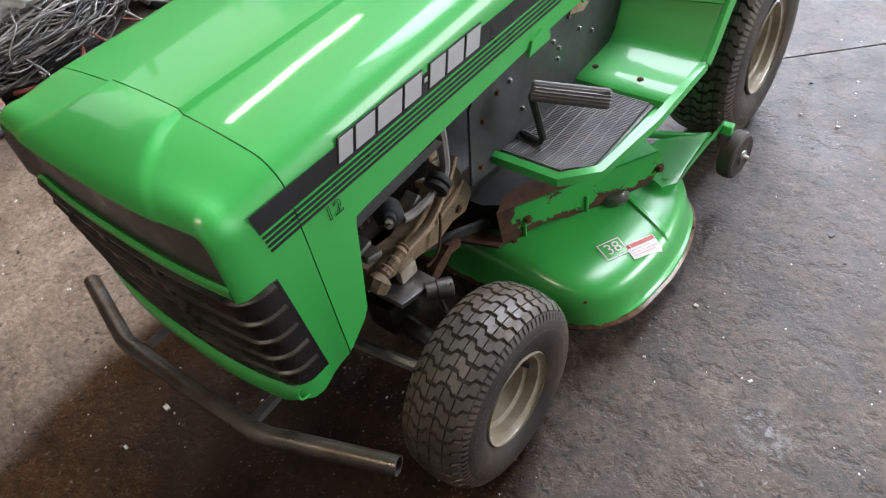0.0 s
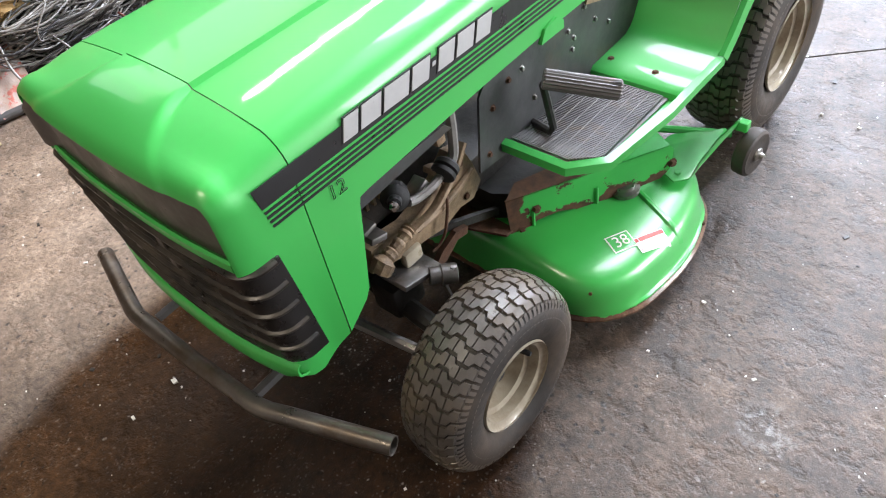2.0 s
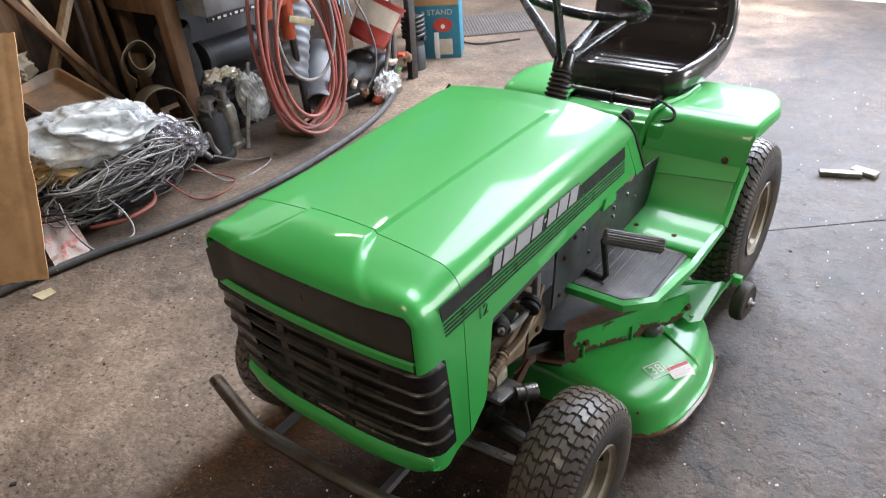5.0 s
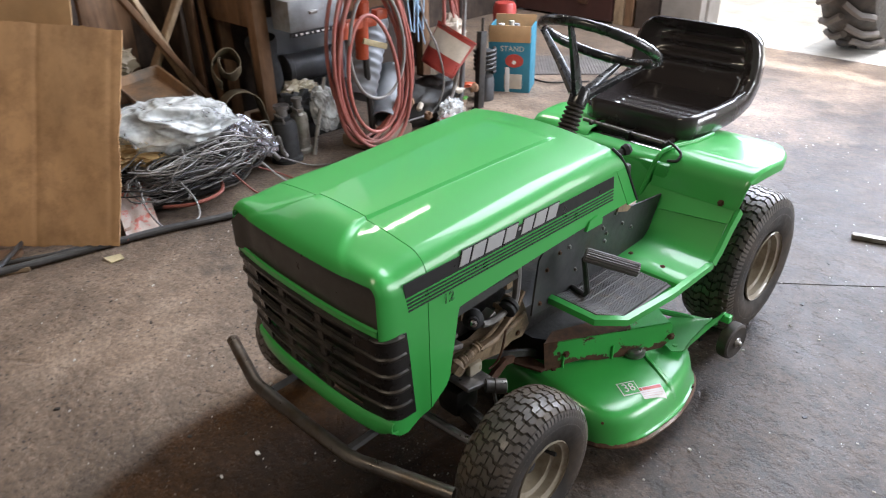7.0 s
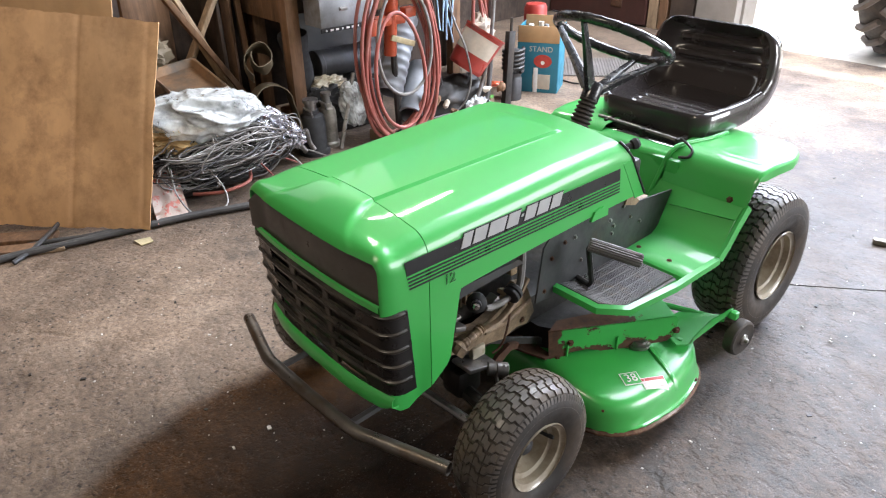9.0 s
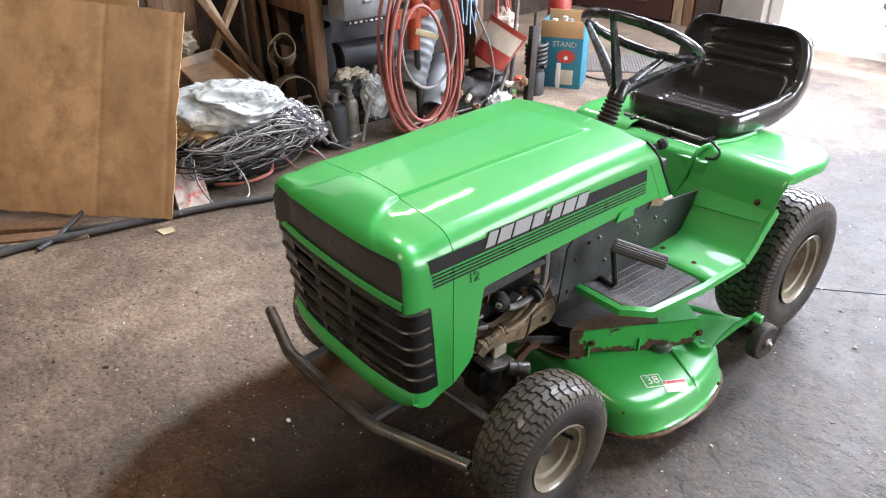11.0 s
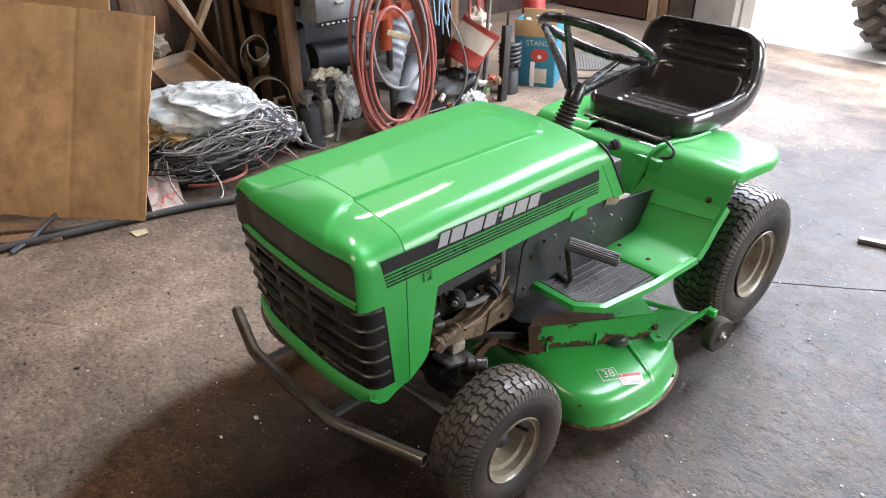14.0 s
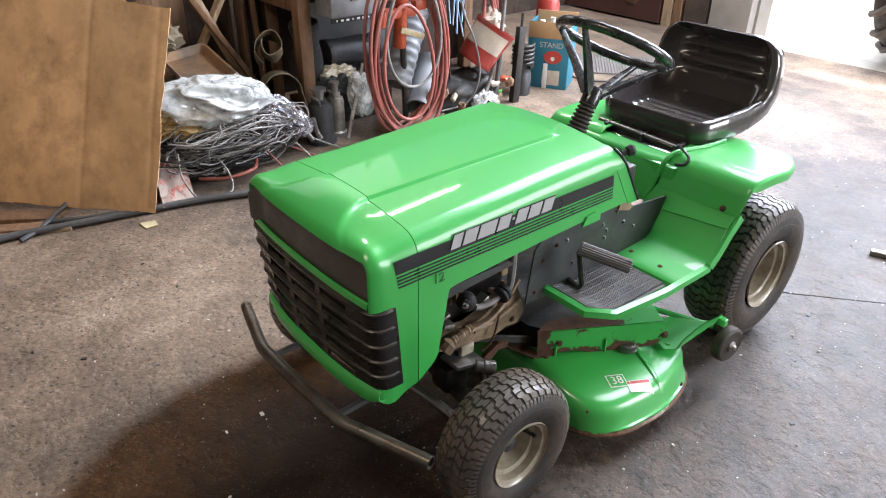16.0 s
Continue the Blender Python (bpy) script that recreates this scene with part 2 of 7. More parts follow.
def worn_deck(name, paint, rust):
    """Glossy deck paint, scuffed to rust and dried grass along the outer rim."""
    m, n, l, bs = nodes_of(name)
    tc = n.new("ShaderNodeTexCoord")
    sep = n.new("ShaderNodeSeparateXYZ")
    l.new(tc.outputs["Object"], sep.inputs[0])
    f = noise_tex(n, l, 11, 8, 0.6)

    def level(a, b, amount, src):
        r = n.new("ShaderNodeMapRange")
        r.inputs["From Min"].default_value, r.inputs["From Max"].default_value = a, b
        l.new(src, r.inputs[0])
        add = n.new("ShaderNodeMath")
        add.operation = "MULTIPLY_ADD"
        l.new(f, add.inputs[0])
        add.inputs[1].default_value = amount
        l.new(r.outputs[0], add.inputs[2])
        return add.outputs[0]
    low = ramp(n, l, level(0.099, 0.069, 1.0, sep.outputs["Z"]), [(0.98, (0, 0, 0)), (1.02, (1, 1, 1))])
    rx = n.new("ShaderNodeMapRange")
    rx.inputs["From Min"].default_value, rx.inputs["From Max"].default_value = 0.458, 0.486
    l.new(sep.outputs["X"], rx.inputs[0])
    ry = n.new("ShaderNodeMapRange")
    ry.inputs["From Min"].default_value, ry.inputs["From Max"].default_value = 0.33, 0.40
    l.new(sep.outputs["Y"], ry.inputs[0])
    worn = n.new("ShaderNodeMath")
    worn.operation = "MULTIPLY"
    l.new(rx.outputs[0], worn.inputs[0])
    l.new(ry.outputs[0], worn.inputs[1])
    both = n.new("ShaderNodeMath")
    both.operation = "MULTIPLY_ADD"
    l.new(f, both.inputs[0])
    both.inputs[1].default_value = 0.8
    l.new(worn.outputs[0], both.inputs[2])
    scuff = ramp(n, l, both.outputs[0], [(1.0, (0, 0, 0)), (1.03, (1, 1, 1))])
    rusty = ramp(n, l, noise_tex(n, l, 45, 8, 0.7), [(0.3, [c * 0.5 for c in rust]), (0.55, [c * 1.6 for c in rust]), (0.8, (0.3, 0.24, 0.13))])
    green = ramp(n, l, noise_tex(n, l, 4, 5), [(0.3, [c * 0.92 for c in paint]), (0.7, [c * 1.06 for c in paint])])
    mask = mix(n, l, 1.0, low, scuff, "LIGHTEN")
    l.new(mix(n, l, mask, green, rusty), bs.inputs["Base Color"])
    l.new(ramp(n, l, mask, [(0, (0.36, 0.36, 0.36)), (1, (0.85, 0.85, 0.85))]), bs.inputs["Roughness"])
    bs.inputs["Coat Weight"].default_value, bs.inputs["Coat Roughness"].default_value = 1.0, 0.2
    bump(n, l, mask, -0.4, 0.0012, bs)
    return m


GREEN = (0.048, 0.43, 0.08)
RUST = (0.085, 0.038, 0.019)
M = dict(
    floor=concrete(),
    green=surface("mower_green_paint", GREEN, 0.40, vary=0.03, scale=1.2, relief=0.0, coat=0.5, rough_vary=0.012, gloss=0.5),
    green_flake=peeled("peeling_green_paint", GREEN, RUST, 0.60, 15, ((0.172, 0.225), (0.225, 0.33))),
    cover_paint=peeled("rusty_cover_paint", GREEN, RUST, 0.60, 9, ((0.2, 0.3), (0.22, 0.5))),
    green_worn=peeled("worn_green_paint", GREEN, RUST, 0.30, 7),
    deck_paint=worn_deck("deck_green_paint_with_rusty_edge", GREEN, RUST),
    wire=surface("black_wire", (0.02, 0.02, 0.02), 0.4, vary=0.2, scale=10, relief=0.05),
    rust=surface("rusty_steel", RUST, 0.85, vary=0.5, scale=22, relief=0.5, grain=120),
    black_decal=surface("black_decal", (0.018, 0.018, 0.02), 0.38, vary=0.2, scale=10, relief=0.03),
    silver_decal=surface("silver_white_decal", (0.47, 0.47, 0.47), 0.4, vary=0.06, scale=30, relief=0.02),
    white_decal=surface("white_decal", (0.8, 0.78, 0.76), 0.35, vary=0.05, scale=40, relief=0.02),
    faint_print=surface("faint_pink_print", (0.62, 0.42, 0.40), 0.4, vary=0.1, scale=40, relief=0.02),
    red_decal=surface("red_decal", (0.5, 0.06, 0.045), 0.4, vary=0.15, scale=40, relief=0.02),
    grille_corner=surface("clean_black_plastic", (0.016, 0.015, 0.015), 0.3, vary=0.2, scale=9, dirt=(0.05, 0.043, 0.036), dirt_at=(0.55, 0.9), relief=0.05, grain=200),
    grille=surface("black_moulded_plastic", (0.016, 0.015, 0.014), 0.38, vary=0.3, scale=12, dirt=(0.11, 0.092, 0.072), dirt_at=(0.42, 0.85), dirt_scale=9, relief=0.1, grain=200),
    panel=surface("dusty_smoked_panel", (0.055, 0.048, 0.044), 0.4, vary=0.2, scale=7, dirt=(0.075, 0.064, 0.054), dirt_at=(0.4, 0.9), relief=0.05, grain=250),
    frame=surface("grimy_dark_steel", (0.062, 0.062, 0.065), 0.5, metal=0.3, vary=0.35, scale=9, dirt=(0.09, 0.06, 0.035), dirt_at=(0.55, 0.8), relief=0.2, grain=90),
    steel=surface("bare_grey_steel", (0.28, 0.27, 0.26), 0.38, metal=0.85, vary=0.3, scale=14, dirt=(0.1, 0.07, 0.045), dirt_at=(0.55, 0.75), dirt_scale=12, relief=0.2, grain=150),
    tube=surface("worn_steel_tube", (0.14, 0.125, 0.11), 0.38, metal=0.75, vary=0.35, scale=12, dirt=(0.09, 0.06, 0.035), dirt_at=(0.5, 0.7), relief=0.2, grain=120),
    # worn, dusty lugs, with their sheen put into a paler base colour
    tread=surface("worn_dusty_sheen_tread_rubber", (0.088, 0.078, 0.07), 0.40, vary=0.3, scale=11, dirt=(0.15, 0.11, 0.07), dirt_at=(0.45, 0.75), dirt_scale=8, relief=0.25, grain=140),
    # glare of the sunlit yard put into the tractor lugs' colour
    tyre_glare=surface("pale_glare_rubber", (0.15, 0.132, 0.118), 0.8, vary=0.25, scale=6, relief=0.2),
    tyre=surface("dusty_black_rubber", (0.030, 0.026, 0.023), 0.65, vary=0.35, scale=9, dirt=(0.085, 0.060, 0.040), dirt_at=(0.45, 0.78), dirt_scale=6, relief=0.25, grain=140),
    bellows_rubber=surface("dusty_brown_black_rubber", (0.05, 0.042, 0.038), 0.5, vary=0.3, scale=12, relief=0.1),
    tyre_dark=surface("dark_rubber", (0.022, 0.022, 0.023), 0.7, vary=0.3, scale=12, relief=0.2, grain=100),
    rim=surface("cream_painted_rim", (0.40, 0.35, 0.26), 0.4, vary=0.15, scale=9, dirt=(0.17, 0.12, 0.075), dirt_at=(0.45, 0.75), dirt_scale=11, relief=0.1, coat=0.6),
    seat=surface("black_vinyl", (0.046, 0.040, 0.041), 0.24, vary=0.06, scale=3, relief=0.06, grain=300, depth=0.0006, coat=1.0, rough_vary=0.05),
    wheel_plastic=surface("steering_wheel_plastic", (0.022, 0.022, 0.024), 0.25, vary=0.2, scale=10, relief=0.05, grain=200, coat=0.2),
    mat_rubber=surface("ribbed_grey_rubber", (0.12, 0.116, 0.118), 0.42, vary=0.25, scale=14, dirt=(0.14, 0.10, 0.06), dirt_at=(0.55, 0.75), dirt_scale=18, relief=0.15),
    chrome=surface("chrome", (0.75, 0.75, 0.75), 0.12, metal=1.0, vary=0.1, scale=20, relief=0.05, rough_vary=0.08),
    engine=surface("greasy_cast_alloy", (0.27, 0.19, 0.115), 0.6, metal=0.1, vary=0.5, scale=18, dirt=(0.07, 0.05, 0.033), dirt_at=(0.48, 0.72), dirt_scale=14, relief=0.5, grain=70, depth=0.004),
    black_iron=surface("black_oily_iron", (0.02, 0.018, 0.016), 0.5, vary=0.5, scale=15, dirt=(0.06, 0.04, 0.025), dirt_at=(0.55, 0.8), relief=0.4, grain=80),
    hose_grey=surface("dusty_grey_hose", (0.2, 0.19, 0.18), 0.6, vary=0.25, scale=30, dirt=(0.1, 0.08, 0.06), dirt_at=(0.5, 0.7), relief=0.1),
    wood=surface("old_brown_timber", (0.185, 0.10, 0.052), 0.75, vary=0.4, scale=5, stretch=(8, 8, 1), relief=0.4, grain=25, dirt=(0.05, 0.03, 0.02), dirt_at=(0.5, 0.8)),
    wood_pale=surface("weathered_pale_timber", (0.32, 0.225, 0.14), 0.8, vary=0.35, scale=5, stretch=(7, 7, 1), relief=0.4, grain=25, dirt=(0.12, 0.08, 0.05), dirt_at=(0.5, 0.8)),
    dark_wall=surface("sooty_board_wall", (0.06, 0.04, 0.029), 0.85, vary=0.5, scale=3, stretch=(1, 6, 1), relief=0.4, grain=20, dirt=(0.02, 0.014, 0.01), dirt_at=(0.45, 0.7)),
    plaster=surface("grey_plaster", (0.3, 0.27, 0.24), 0.9, vary=0.25, scale=2, relief=0.3, grain=30, dirt=(0.14, 0.11, 0.09), dirt_at=(0.5, 0.75), dirt_scale=2),
    maroon=surface("maroon_steel_door", (0.055, 0.02, 0.016), 0.5, vary=0.3, scale=3, relief=0.1, dirt=(0.03, 0.016, 0.012), dirt_at=(0.5, 0.75)),
)


# ---- mesh helpers ----
import collections
from mathutils import bvhtree


def part(name, bm, material, parent=None, label="", smooth=35, solid=0.0, offset=0.0, face_up=False):
    """Links a bmesh as one mesh object, under a thing or a part."""
    me = bpy.data.meshes.new(name)
    bmesh.ops.recalc_face_normals(bm, faces=bm.faces)
    if face_up:          # the highest face looks up, and the rest follow it
        top = max(bm.faces, key=lambda f: f.calc_center_median().z + abs(f.normal.z))
        if top.normal.z < 0:
            bmesh.ops.reverse_faces(bm, faces=bm.faces)
    bm.to_mesh(me)
    bm.free()
    me.materials.append(M[material] if isinstance(material, str) else material)
    if smooth:
        me.polygons.foreach_set("use_smooth", [True] * len(me.polygons))
        me.set_sharp_from_angle(angle=radians(smooth))
        if solid:                        # crisp rims
            used = collections.Counter(k for p in me.polygons for k in p.edge_keys)
            for e in me.edges:
                if used[e.key] == 1:
                    e.use_edge_sharp = True
    ob = new(name, me)
    if parent:
        ob.parent = parent
    if label:
        ob["label"] = label
    if solid:
        s = ob.modifiers.new("thickness", "SOLIDIFY")
        s.thickness, s.offset = solid, offset
    return ob


def empty(name, label, category, group="", at=(0, 0, 0)):
    ob = new(name)
    ob.location = at
    ob.empty_display_size = 0.1
    return tagged(ob, label, category, group)


def box(bm, c, s, m=None, bevel=0.0, seg=2):
    g = bmesh.ops.create_cube(bm, size=1.0)
    vs = g["verts"]
    bmesh.ops.scale(bm, vec=s, verts=vs)
    if bevel:
        es = list({e for v in vs for e in v.link_edges})
        r = bmesh.ops.bevel(bm, geom=es, offset=bevel, segments=seg, profile=0.5, affect="EDGES")
        vs = list({v for f in r["faces"] for v in f.verts} | {v for v in vs if v.is_valid})
    if m:
        bmesh.ops.transform(bm, matrix=m, verts=vs)
    bmesh.ops.translate(bm, vec=c, verts=vs)
    return vs


def spline(pts, per=6):
    """Catmull-Rom through the points."""
    p = [Vector(q) for q in pts]
    p = [p[0] * 2 - p[1]] + p + [p[-1] * 2 - p[-2]]
    out = []
    for i in range(1, len(p) - 2):
        for k in range(per):
            t = k / per
            a, b, c, d = p[i - 1:i + 3]
            out.append(0.5 * ((2 * b) + (c - a) * t + (2 * a - 5 * b + 4 * c - d) * t * t + (3 * b - a - 3 * c + d) * t ** 3))
    out.append(p[-2])
    return out


def tube(bm, pts, r, seg=8, closed=False, cap=True, hollow=0.0, flat=1.0):
    p = [Vector(q) for q in pts]
    n = len(p)
    rings, up = [], None
    for i in range(n):
        a, b = (p[i - 1] if i or closed else p[0]), (p[(i + 1) % n] if i < n - 1 or closed else p[-1])
        d = (b - a).normalized() if (b - a).length > 1e-9 else Vector((0, 0, 1))
        if up is None:
            up = Vector((0, 0, 1)) if abs(d.z) < 0.9 else Vector((1, 0, 0))
        up = (up - d * up.dot(d)).normalized()
        side = d.cross(up)
        rr = r[i] if isinstance(r, (list, tuple)) else r
        rings.append([bm.verts.new(p[i] + (side * math.cos(k * math.tau / seg) + up * math.sin(k * math.tau / seg) * flat) * rr) for k in range(seg)])
    for i in range(n if closed else n - 1):
        a, b = rings[i], rings[(i + 1) % n]
        for k in range(seg):
            bm.faces.new((a[k], a[(k + 1) % seg], b[(k + 1) % seg], b[k]))
    if cap and not closed:
        for ring, q, nx in ((rings[0], p[0], p[1]), (rings[-1], p[-1], p[-2])):
            if hollow:
                d = (nx - q).normalized()
                inner = [bm.verts.new(q + (v.co - q) * hollow) for v in ring]
                deep = [bm.verts.new(v.co + d * 0.05) for v in inner]
                for k in range(seg):
                    j = (k + 1) % seg
                    bm.faces.new((ring[k], ring[j], inner[j], inner[k]))
                    bm.faces.new((inner[k], inner[j], deep[j], deep[k]))
                bm.faces.new(deep)
            else:
                bm.faces.new(ring)


def lathe(bm, prof, m, seg=24, closed=False):
    """Turns a profile of (radius, height) round the z axis of m."""
    rings = []
    for r, h in prof:
        if r < 1e-6:
            rings.append([bm.verts.new(m @ Vector((0, 0, h)))])
        else:
            rings.append([bm.verts.new(m @ Vector((r * math.cos(k * math.tau / seg), r * math.sin(k * math.tau / seg), h))) for k in range(seg)])
    pairs = list(zip(rings, rings[1:])) + ([(rings[-1], rings[0])] if closed else [])
    for a, b in pairs:
        for k in range(seg):
            j = (k + 1) % seg
            if len(a) == 1 and len(b) == 1:
                continue
            if len(a) == 1:
                bm.faces.new((a[0], b[k], b[j]))
            elif len(b) == 1:
                bm.faces.new((a[k], b[0], a[j]))
            else:
                bm.faces.new((a[k], b[k], b[j], a[j]))


def sheet(bm, f, us, vs, wrap=False):
    g = [[bm.verts.new(f(u, v)) for u in us] for v in vs]
    for j in range(len(vs) - 1):
        for i in range(len(us) - (0 if wrap else 1)):
            k = (i + 1) % len(us)
            bm.faces.new((g[j][i], g[j][k], g[j + 1][k], g[j + 1][i]))
    return g


def prism(bm, pts, d):
    """A flat polygon of 3D points, thickened along the vector d."""
    a = [bm.verts.new(Vector(p)) for p in pts]
    b = [bm.verts.new(Vector(p) + Vector(d)) for p in pts]
    bm.faces.new(a)
    bm.faces.new(b[::-1])
    for i in range(len(a)):
        j = (i + 1) % len(a)
        bm.faces.new((a[i], b[i], b[j], a[j]))


def steps(a, b, n):
    return [a + (b - a) * i / (n - 1) for i in range(n)]


def lerp_table(t, rows):
    if t <= rows[0][0]:
        return rows[0][1]
    for (a, x), (b, y) in zip(rows, rows[1:]):
        if t <= b:
            return x + (y - x) * (t - a) / (b - a)
    return rows[-1][1]


def smooth01(t):
    t = max(0.0, min(1.0, t))
    return t * t * (3 - 2 * t)


AXIS_X = Matrix.Rotation(radians(90), 4, "Y")


def bolt(bm, at, normal, r=0.007, h=0.005):
    m = Matrix.Translation(at) @ Vector(normal).to_track_quat("Z", "Y").to_matrix().to_4x4()
    lathe(bm, [(0, h), (r * 0.8, h), (r, h * 0.7), (r, 0), (r * 1.5, 0), (r * 1.5, -0.002), (0, -0.002)], m, 6)


# ---- the workshop ----
def structure(name, bm, material, label="", category="", smooth=0):
    return tagged(part(name, bm, material, None, smooth=smooth), label, category, kind="structure")


def slab(bm, x0, x1, y0, y1, z0, z1):
    box(bm, ((x0 + x1) / 2, (y0 + y1) / 2, (z0 + z1) / 2), (x1 - x0, y1 - y0, z1 - z0))


# floor: two slabs that meet in an open joint
JP, JD = Vector((0.373, 1.469, 0)), Vector((0.775, 0.632, 0)).normalized()


def joint_y(x):
    return JP.y + (x - JP.x) * JD.y / JD.x


X0, X1, Y0, Y1 = -4.1, 4.8, -5.0, 5.0


def wobble(x):
    return 0.012 * noise.noise(Vector((x * 3.1, 0.3, 0))) + 0.005 * noise.noise(Vector((x * 17, 4.3, 0)))


def joint_row(x, side):
    open_ = 0.0045 * smooth01((x + 0.1) / 0.25)
    return joint_y(x) + wobble(x) + side * open_


bm = bmesh.new()
J0, J1 = -0.2, 4.0
xs = [X0, -2.0] + steps(J0, J1, 64) + [X1]


def clamp_y(x, side):
    return joint_row(max(J0, min(J1, x)), side if J0 < x < J1 else 0)


for rows in ([lambda x: Y0, lambda x: clamp_y(x, -1) * 0.5 + Y0 * 0.5, lambda x: clamp_y(x, -1)], [lambda x: clamp_y(x, 1), lambda x: clamp_y(x, 1) * 0.5 + Y1 * 0.5, lambda x: Y1]):
    a = [[bm.verts.new((x, f(x), 0)) for x in xs] for f in rows]
    for k in range(2):
        for i in range(len(xs) - 1):
            bm.faces.new((a[k][i], a[k][i + 1], a[k + 1][i + 1], a[k + 1][i]))
    row = a[2] if rows[0](0) == Y0 else a[0]
    low = [bm.verts.new(v.co + Vector((0, 0, -0.03))) for v in row]
    for i in range(2, len(xs) - 2):
        bm.faces.new((row[i], row[i + 1], low[i + 1], low[i]))
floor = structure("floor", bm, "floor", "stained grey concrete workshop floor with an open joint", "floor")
bm = bmesh.new()
slab(bm, X0, X1, Y0, Y1, -0.12, -0.028)
structure("floor_base", bm, "black_iron", "dark dirt bed under the slabs", "floor")

bm = bmesh.new()
slab(bm, -60, 60, 5.0, 120, -0.12, -0.012)
slab(bm, -60, X0 - 0.001, -60, 5.0, -0.12, -0.012)
slab(bm, X1 + 0.001, 60, -60, 5.0, -0.12, -0.012)
structure("ground", bm, surface("sunlit_yard_gravel", (0.58, 0.54, 0.47), 0.9, vary=0.3, scale=3, relief=0.4, grain=20), "sunlit pale dusty yard outside the doorway", "ground")

bm = bmesh.new()
slab(bm, -4.1, -3.9, -5.0, -0.5, 0, 4.8)
slab(bm, -4.1, -3.9, -0.5, 4.8, 0, 2.45)
slab(bm, -4.1, -3.9, -0.5, 4.8, 3.65, 4.8)
slab(bm, -4.1, -3.9, 4.8, 5.0, 0, 4.8)
structure("wall_west", bm, "dark_wall", "sooty dark timber board wall", "wall")
bm = bmesh.new()
slab(bm, -4.06, -3.86, -0.5, 4.8, 2.452, 2.49)
window = structure("window_1", bm, "wood", "high ribbon window in the board wall", "window")
for i in range(7):
    bm = bmesh.new()
    slab(bm, -4.04, -3.96, -0.49 + i * 0.875, -0.45 + i * 0.875, 2.492, 3.649)
    part("window_bar", bm, "wood", window, smooth=0)
bm = bmesh.new()
slab(bm, -3.9, -1.82, 5.05, 5.25, 0, 4.8)
slab(bm, 1.75, 4.8, 5.05, 5.25, 0, 4.8)
slab(bm, -1.82, 1.75, 5.05, 5.25, 4.3, 4.8)
structure("wall_north", bm, "plaster", "grey plaster wall with a great doorway", "wall")
# unseen wall; its side opening is added behind the side fill lamp
bm = bmesh.new()
slab(bm, 4.8, 5.0, -5.0, 2.2, 0, 4.8)
slab(bm, 4.8, 5.0, 4.98, 5.2, 0, 4.8)
slab(bm, 4.8, 5.0, 2.2, 4.98, 3.1, 4.8)
structure("wall_east", bm, "plaster", "unseen grey plaster wall with an added side opening", "wall")
bm = bmesh.new()
slab(bm, -4.1, 5.0, -5.2, -5.0, 0, 4.8)
structure("wall_south", bm, "plaster", "grey plaster wall", "wall")
bm = bmesh.new()
# boarded ceiling with two roof lights let into it
CX, CY = [-4.1, -3.62, -3.38, -2.0, 1.5, 5.0], [-5.2, 1.6, 2.4, 3.5, 4.85, 5.25]
for i in range(5):
    for j in range(5):
        if (i, j) not in ((1, 1), (1, 2), (3, 2), (3, 3)):
            slab(bm, CX[i], CX[i + 1], CY[j], CY[j + 1], 4.8, 4.95)
structure("ceiling", bm, "dark_wall", "dark boarded ceiling", "ceiling")
# opaque sheets added over the openings, to keep direct sun off the floor
for k, (x0, x1, y0, y1) in enumerate(((-3.62, -3.38, 1.6, 3.49), (-2.0, 1.5, 2.4, 4.85))):
    bm = bmesh.new()
    slab(bm, x0 - 0.1, x1 + 0.1, y0 - 0.05, y1 + 0.05, 4.955, 4.965)
    structure("roof_light_%d" % (k + 1), bm, surface("weathered_white_sheet", (0.7, 0.7, 0.68), 0.5, vary=0.1, scale=3), "weathered opaque roof sheet added over an opening to block the sun", "roof light")


# ---- the riding mower ----
mower = empty("riding_mower", "green riding lawn mower with black striped hood, parked on the concrete", "lawn mower")

HW = 0.265          # half the hood's width
SEAM = -0.208       # joint of nose and hood


def top_z(y):
    return lerp_table(y, [(-0.345, 0.729), (-0.343, 0.735), (-0.338, 0.742), (-0.328, 0.751), (-0.31, 0.760), (-0.285, 0.768), (-0.25, 0.774), (-0.208, 0.778), (0.0, 0.790), (0.25, 0.803), (0.44, 0.810), (0.52, 0.812)])


def half_w(y):
    if y < -0.30:
        t = (-0.30 - y) / 0.045
        return HW - 0.015 * (1 - math.sqrt(max(0, 1 - t * t * 0.98)))
    return HW


def crease_x(y):
    return lerp_table(y, [(-0.345, 0.160), (-0.338, 0.148), (-0.328, 0.131), (-0.31, 0.110), (-0.28, 0.092), (-0.25, 0.083), (-0.21, 0.078), (0.365, 0.108)])


def crease_w(y):
    return 0.0055 + 0.023 * smooth01((-0.205 - y) / 0.09)


def across(a, y, flat):
    """Place across the hood's top: columns follow the two side creases."""
    e, w = crease_x(y), crease_w(y)
    if a <= 0.4:
        return e * a / 0.4
    if a <= 0.5:
        return e + w * (a - 0.4) / 0.1
    return e + w + (flat - e - w) * (a - 0.5) / 0.5


def raised(a, y):
    """Height of the raised middle of the hood."""
    end = smooth01((0.372 - y) / 0.012)
    nose = 0.08 + 0.92 * smooth01((y + 0.340) / 0.10)
    k = max(0.0, min(1.0, (0.5 - a) / 0.1))
    soft = smooth01((-0.2 - y) / 0.05)           # a crisp step on the hood, a soft swell on the nose
    return (0.0065 + 0.0040 * soft) * (k * (1 - soft) + smooth01(k) * soft) * end * nose


